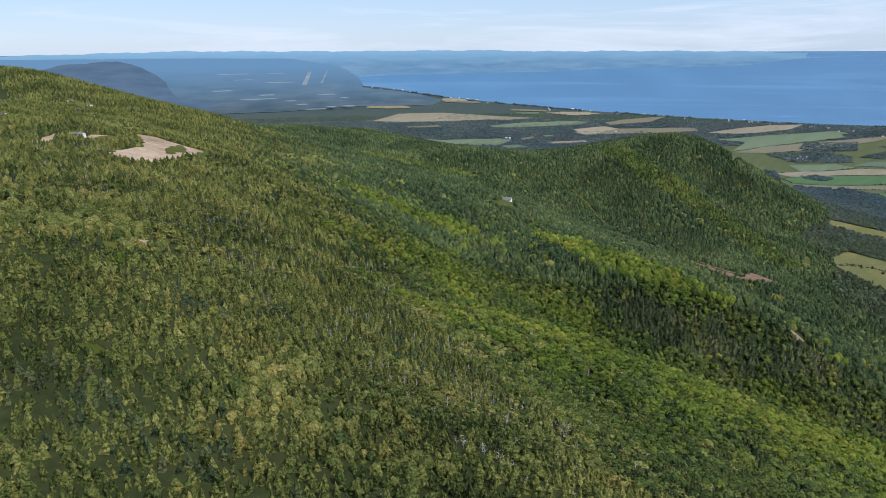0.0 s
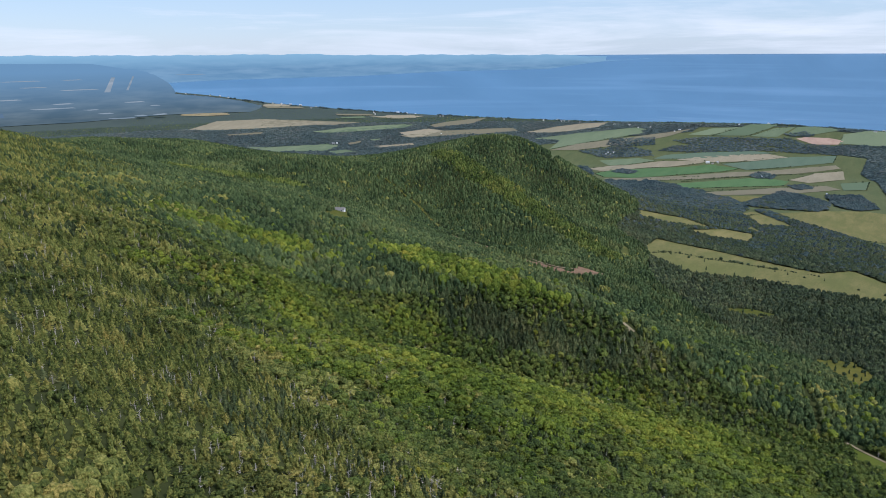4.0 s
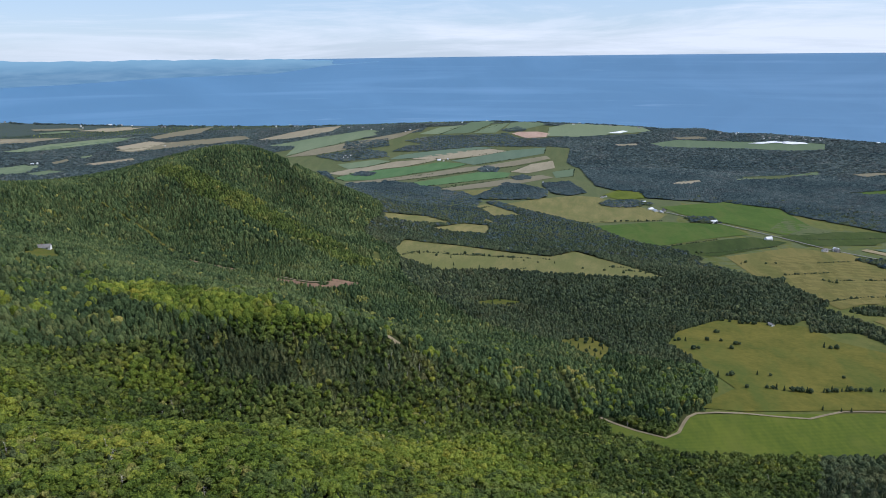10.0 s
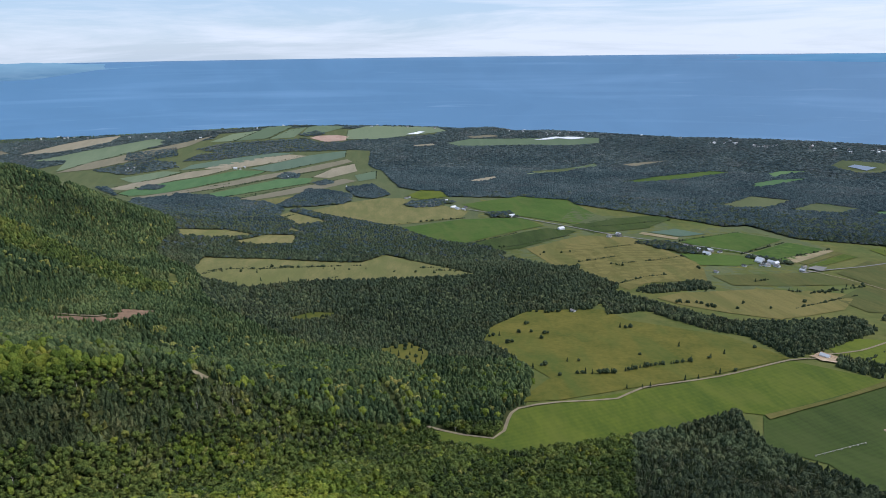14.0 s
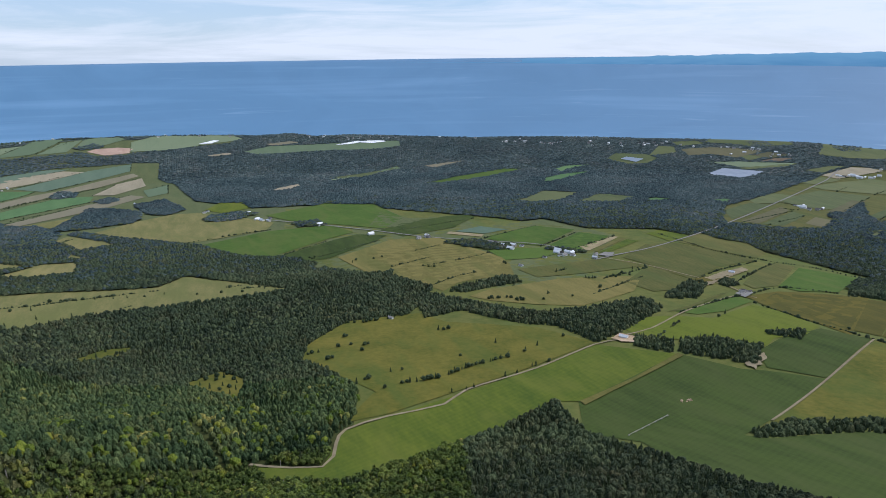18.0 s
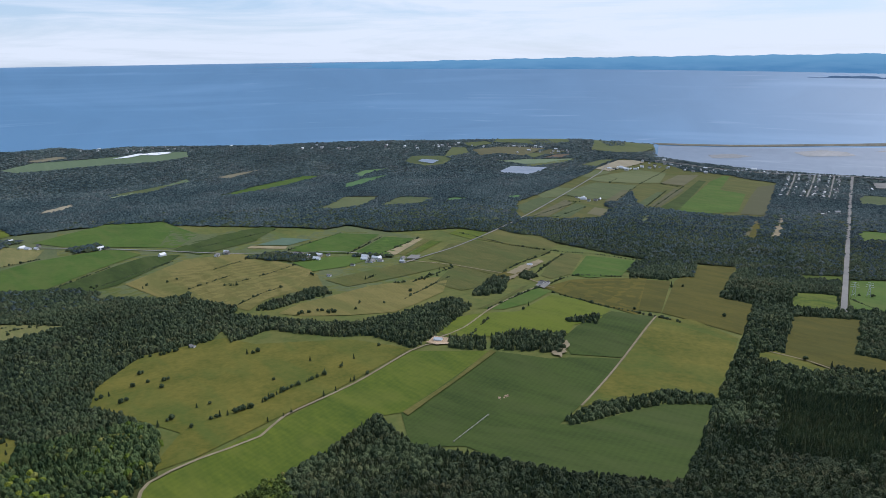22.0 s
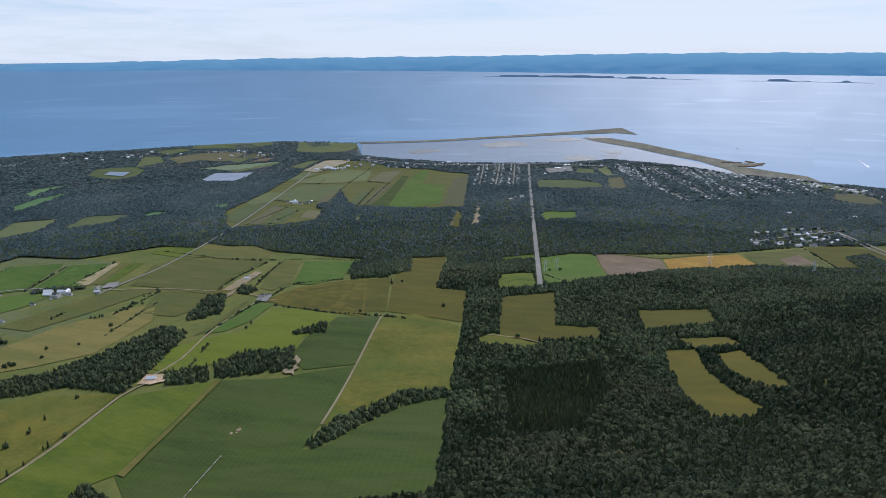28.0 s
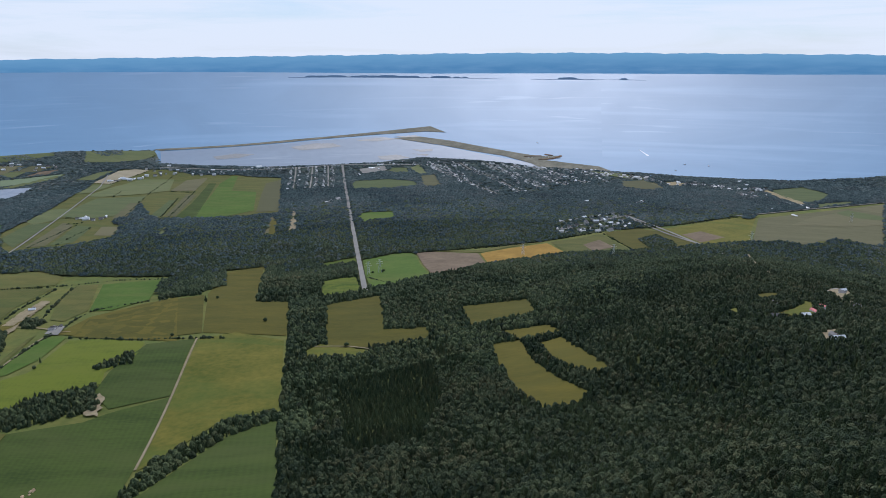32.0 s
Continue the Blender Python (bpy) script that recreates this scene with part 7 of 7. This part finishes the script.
buildings("barn", [(1330, -830), (1722, -503), (1321, -853)], 15)
buildings("barn", [(762, -588)], 11)
buildings("house", [(1292, -848), (1298, -830), (1429, -742), (1439, -775), (1485, -751), (1499, -746), (887, -944), (1632, -628), (1616, -599), (1925, -410), (1971, -385), (1553, -1869), (1494, -1882), (1570, -1853), (1026, -1054), (1271, -895)], 11)
buildings("shed", [(1021, -325), (887, -957), (1302, -819), (1300, -780), (1254, -694)], 9)
buildings("barn", [(1722, -503)], 17)
buildings("house", [(1913, -406), (1616, -598), (1628, -626), (1430, -753), (1420, -761), (1430, -734)], 11)
buildings("longshed", [(3317, -852), (3314, -906), (3311, -960), (3299, -1012)], 20)
buildings("house", [(641, 594)], 12)
buildings("house", [(-117, -2361), (55, -2347), (71, -1873), (-576, -2435), (-618, -2397), (-351, -1774), (-219, -1531), (-200, -886), (-269, -1024), (-170, -744), (-138, -843), (-171, -848), (-159, -921), (-255, -929), (-170, -756)], 9)
buildings("longshed", [(-498, -2331), (-555, -2255), (963, -2923), (974, -2751), (924, -2817), (-580, -2416)], 20)
buildings("shed", [(220, 1011), (183, 943), (208, 1053), (44, 692), (57, 539), (61, 536)], 7)
buildings("house", [(76, -1886), (121, -1885), (103, -1933), (84, -1952), (58, -1982), (32, -2013), (6, -2044), (-21, -2084), (-40, -2054), (-7, -1995), (19, -1956), (45, -1927), (-62, -2115), (106, -1847), (-85, -2040), (-116, -2371)], 12)
buildings("house", [(1866, -2471), (1824, -2475), (1797, -2520), (1798, -2657), (1745, -2667), (1691, -2677), (1638, -2685), (1589, -2701), (1529, -2722), (1478, -2758), (1425, -2764), (1384, -2794), (1335, -2807), (1887, -2439), (968, -3031), (914, -3025), (859, -3055), (967, -2911), (929, -2908), (1004, -2943)], 12)
buildings("house", [(1862, -2487), (1801, -2506), (1771, -2609), (1714, -2611), (1640, -2627), (2323, -2399), (2273, -2423), (2337, -2337), (2222, -2446), (2363, -2251), (2514, -2284), (2565, -2256), (2626, -2165), (2656, -2119), (2735, -2043), (2764, -1997), (2898, -1766), (2937, -1729), (2992, -1670), (3031, -1588)], 12)
buildings("house", [(2439, -2379), (2416, -2393), (2393, -2406), (2388, -2438), (2353, -2439), (2348, -2471), (2324, -2473), (2235, -2471), (2210, -2480), (2212, -2509), (2178, -2509), (2692, -2119), (2686, -2141), (2660, -2146), (2664, -2184), (2636, -2206), (2637, -2233), (2921, -1744), (2914, -1771), (2906, -1799), (2821, -1925), (1850, -2629), (1811, -2623), (1772, -2606), (1746, -2605), (1754, -2653), (1724, -2656), (1694, -2658), (1652, -2661), (1606, -2636), (1595, -2675), (1556, -2649), (1554, -2684), (1532, -2685), (1491, -2747), (1469, -2747), (1463, -2774), (1492, -1857), (1504, -1837)], 12)
buildings("barn", [(1534, -1846), (1825, -2479), (1855, -2482), (1433, -2808)], 20)
buildings("longshed", [(1872, -2451), (1514, -2729), (1458, -2794)], 22)
buildings("house", [(3380, -920), (3383, -894), (3378, -947), (3482, -800), (3465, -822), (3375, -1057), (3031, -1589), (3017, -1629), (3003, -1668), (3245, -1327), (3152, -1482)], 12)
buildings("barn", [(1917, -411)], 15)
buildings("house", [(-350, -2821), (-362, -2801), (-261, -2895), (-452, -2691), (-520, -2867), (-534, -2824), (-507, -2624), (-512, -2585), (-517, -2548), (-470, -2573), (-117, -2395), (-125, -2375), (-73, -2308), (-60, -2459), (57, -2348), (-552, -2430), (-119, -2884), (-135, -2898), (-585, -2737)], 13)
buildings("longshed", [(-497, -2337), (-427, -2750), (-618, -2405), (-585, -2450), (-605, -2445)], 24)
buildings("house", [(68, -3044), (51, -3053), (33, -3043), (16, -3052), (-1, -3041), (-26, -3010), (59, -2989), (94, -3056)], 13)
buildings("longshed", [(967, -2926), (945, -2983), (892, -3012), (976, -2782)], 26)
buildings("redbarn", [(-190, -874), (-208, -897)], 15)
buildings("house", [(-137, -844), (-264, -1013), (-245, -918), (-169, -745), (-272, -1032), (-220, -1542)], 9)
buildings("shed", [(-170, -851), (-175, -747)], 6)
buildings("house", [(888, -939), (1021, -1048), (1092, -1303)], 9)
street([(715, -3026), (514, -2698), (357, -2438)])
street([(608, -3082), (428, -2810), (283, -2498)])
street([(494, -3102), (331, -2859), (211, -2594)])
street([(380, -3095), (230, -2866), (125, -2663)])
street([(268, -3071), (154, -2905), (55, -2735)])
street([(161, -3053), (57, -2899), (-16, -2772)])
street([(1283, -2850), (1122, -2435)])
street([(1219, -2879), (1065, -2461)])
street([(1158, -2906), (1005, -2489)])
street([(1008, -2177), (927, -2191), (860, -2259)])
street([(59, -2995), (-73, -2926), (-230, -2882)])
street([(138, -1878), (12, -1909), (-63, -2032)])
street([(121, -1978), (42, -2067), (-54, -2166)])
street([(-4, -2998), (-136, -2901), (-216, -2834)])
street([(-213, -2797), (-371, -2765), (-562, -2705)])
street([(-420, -2749), (-493, -2605), (-561, -2572)])
street([(240, -3074), (107, -3025), (-3, -2925)])
street([(660, -3083), (593, -2908), (508, -2642)])
street([(728, -3082), (657, -2945), (561, -2652)])
street([(445, -3113), (371, -2960), (293, -2694)])
street([(344, -3087), (268, -2934), (196, -2718)])
street([(244, -3046), (176, -2907), (112, -2739)])
street([(1406, -2783), (1316, -2825)])
street([(813, -3026), (697, -3051)])
hedge([(2543, 559), (2753, 415), (2945, 236), (3089, 62)])
hedge([(2372, 780), (2616, 622), (2716, 526)])
hedge([(3433, 651), (3542, 582), (3624, 506)])
hedge([(3457, 510), (3598, 369), (3712, 262)])
hedge([(3093, 1180), (3247, 1057), (3379, 918)])
hedge([(3036, 510), (3235, 276)])
hedge([(3362, 914), (3439, 814)])
hedge([(1835, -35), (1882, -155), (1917, -276)])
hedge([(1911, 278), (2047, 219)])
hedge([(2427, 428), (2637, 198)])
hedge([(1219, 304), (1283, 272), (1304, 229), (1342, 163), (1370, 83), (1380, 24)])
hedge([(1245, 299), (1277, 283)])
hedge([(1296, 251), (1327, 238)])
hedge([(1302, 217), (1336, 204)])
hedge([(1330, 191), (1350, 164)])
hedge([(1354, 129), (1371, 71)])
hedge([(1243, 112), (1283, 65)])
hedge([(1358, -101), (1361, -156)])
hedge([(1336, -122), (1330, -180)])
hedge([(1569, -220), (1707, -386)])
hedge([(1495, -256), (1648, -503)])
hedge([(1447, -716), (1464, -783)])
hedge([(1536, -634), (1517, -714), (1448, -743)])
hedge([(2578, 2571), (2704, 2406)])
hedge([(2776, 1922), (2917, 1800), (3016, 1735)])
buildings("barn", [(3027, 565), (2816, 320), (2080, -260), (2056, -271), (2517, 2194)], 14)
buildings("house", [(3023, 544), (3044, 527), (2830, 331), (2668, 179), (2644, 164), (2541, 78), (2272, -125), (2294, -137), (2186, -234), (2199, -252), (2073, -298), (2037, -287), (2931, 1853), (2997, 1007), (2995, 984), (2502, 2204)], 10)
buildings("house", [(2801, 2894), (2823, 2848), (2847, 2801), (2874, 2751), (2913, 2671), (2920, 2626), (3013, 2341), (3109, 2261), (3135, 2205), (3154, 2159), (3172, 1992), (3263, 1898), (3304, 1790), (3366, 1482), (3433, 1431), (3401, 1379), (3408, 1293), (3483, 1232), (3450, 1121), (3467, 1049), (3443, 996), (3466, 941), (3446, 816), (3469, 797), (3635, 552), (3694, 500), (3705, 426), (3710, 366), (3690, 5), (3645, -29), (3695, -62), (3680, -170), (3617, -216), (3581, -354), (3482, -722), (3452, -789), (3411, -898), (3396, -963), (3384, -1006), (3346, -1063), (3334, -1092), (3331, -1125)], 11)
buildings("house", [(2156, 3685), (2466, 3410), (2529, 3387), (2550, 3311), (2562, 3250), (2645, 3222), (2670, 3173), (2692, 3127), (2736, 3029), (2750, 2999), (2802, 2823), (2840, 2814), (2863, 2661), (2923, 2628), (2998, 2320), (3114, 2250), (3163, 2002), (3294, 1679), (3393, 1391), (3418, 1356), (3025, 1006), (3035, 984)], 10)
buildings("house", [(3045, -1574), (3024, -1637), (3037, -1670), (2999, -1682), (2935, -1734), (2915, -1762), (2908, -1783), (2908, -1822), (2839, -1945), (2781, -1889), (2784, -1921), (2703, -2029)], 10)
hedge([(1743, -575), (1765, -692), (1809, -848)])
hedge([(1552, -753), (1638, -952)])
hedge([(1406, -829), (1518, -1007)])
hedge([(1528, -651), (1507, -731), (1445, -775)])
hedge([(1494, -540), (1531, -631)])
hedge([(1374, -445), (1417, -549)])
hedge([(1347, -508), (1367, -606), (1401, -692)])
hedge([(1191, -467), (1237, -545), (1244, -586)])
hedge([(1174, -729), (1188, -766)])
hedge([(1110, -754), (1092, -772)])
hedge([(1084, -784), (1104, -850), (1128, -922)])
hedge([(993, -698), (1067, -864)])
hedge([(1412, -1188), (1195, -1183), (1081, -1216), (1000, -1256), (891, -1268)])
hedge([(997, -930), (1052, -1040), (1089, -1186)])
hedge([(940, -959), (1016, -1106), (1065, -1217)])
hedge([(881, -959), (899, -1043), (829, -1108)])
hedge([(828, -904), (708, -889), (600, -896), (562, -896)])
hedge([(829, -747), (856, -845), (879, -934)])
hedge([(1343, -872), (1434, -1064)])
hedge([(811, -1102), (752, -1197)])
buildings("barn", [(1347, -843), (1311, -857), (1410, -752)], 15)
buildings("house", [(1321, -838), (1485, -738), (1453, -755), (1429, -793), (1622, -626), (1245, -875), (895, -952)], 10)
hedge([(15, -1851), (-12, -1760), (-42, -1642)])
hedge([(489, -1540), (305, -1629), (165, -1733), (19, -1874)])
hedge([(-111, -1957), (-243, -2063), (-427, -2223)])
hedge([(482, -1295), (407, -1234)])
hedge([(453, -1191), (392, -1263)])
buildings("longshed", [(-486, -2329), (-506, -2342), (-587, -2440), (-611, -2425), (-627, -2399), (-424, -2765)], 24)
buildings("house", [(-122, -2373), (-109, -2352), (-465, -2665), (-473, -2610), (-517, -2643), (-528, -2590), (-540, -2538), (-548, -2499), (-534, -2799), (-548, -2742), (-555, -2686), (-499, -2793), (-506, -2697), (-495, -2538), (-465, -2555), (-456, -2723), (-288, -2812), (-317, -2793), (-336, -2783)], 12)
hedge([(1425, -1859), (1570, -2189)])
hedge([(1600, -2260), (1696, -2547), (1707, -2650)])
hedge([(1327, -1913), (1449, -2204)])
hedge([(1695, -2194), (1734, -2296)])
hedge([(1446, -1516), (1510, -1773)])
hedge([(1554, -1768), (1512, -1810)])
hedge([(1442, -1744), (1392, -1551)])
hedge([(1646, -1857), (1551, -1862)])
hedge([(1554, -2320), (1448, -2313)])
hedge([(1301, -1916), (1461, -2335)])
hedge([(2220, -2319), (2145, -2407), (2078, -2516)])
hedge([(2387, -2453), (2298, -2532)])
buildings("longshed", [(1554, -1860), (1847, -2492), (1821, -2502)], 22)
buildings("house", [(1497, -1867), (1868, -2452), (2246, -2501), (2219, -2515), (2205, -2531), (2332, -2450), (2316, -2475), (1572, -2681), (1553, -2703), (1518, -2831), (1460, -2844), (1787, -2697), (1711, -2615), (1798, -2551), (1768, -2563), (1755, -2583)], 12)
build_crowd()
pylons([(-335, -1808), (-689, -2190), (3, -1543)])
pylons([(485, -1320)])
pylons([(199, -1559), (468, -1342)])
irrigator((486, -385), (517, -458))
rock_pile((546, -509))
breakwater([(342, -3290), (262, -3308)], 9)
breakwater([(271, -3253), (209, -3273), (173, -3321)], 11)
breakwater([(248, -3332), (210, -3321)], 10)
motor_boat((-188, -3434), (-220, -3354))
raft_row([(-366, -3235), (295, -3502), (-462, -3214), (-319, -3145)])
moored_boats([(252, -3287), (240, -3294), (227, -3290), (211, -3304), (319, -3279), (302, -3276)])
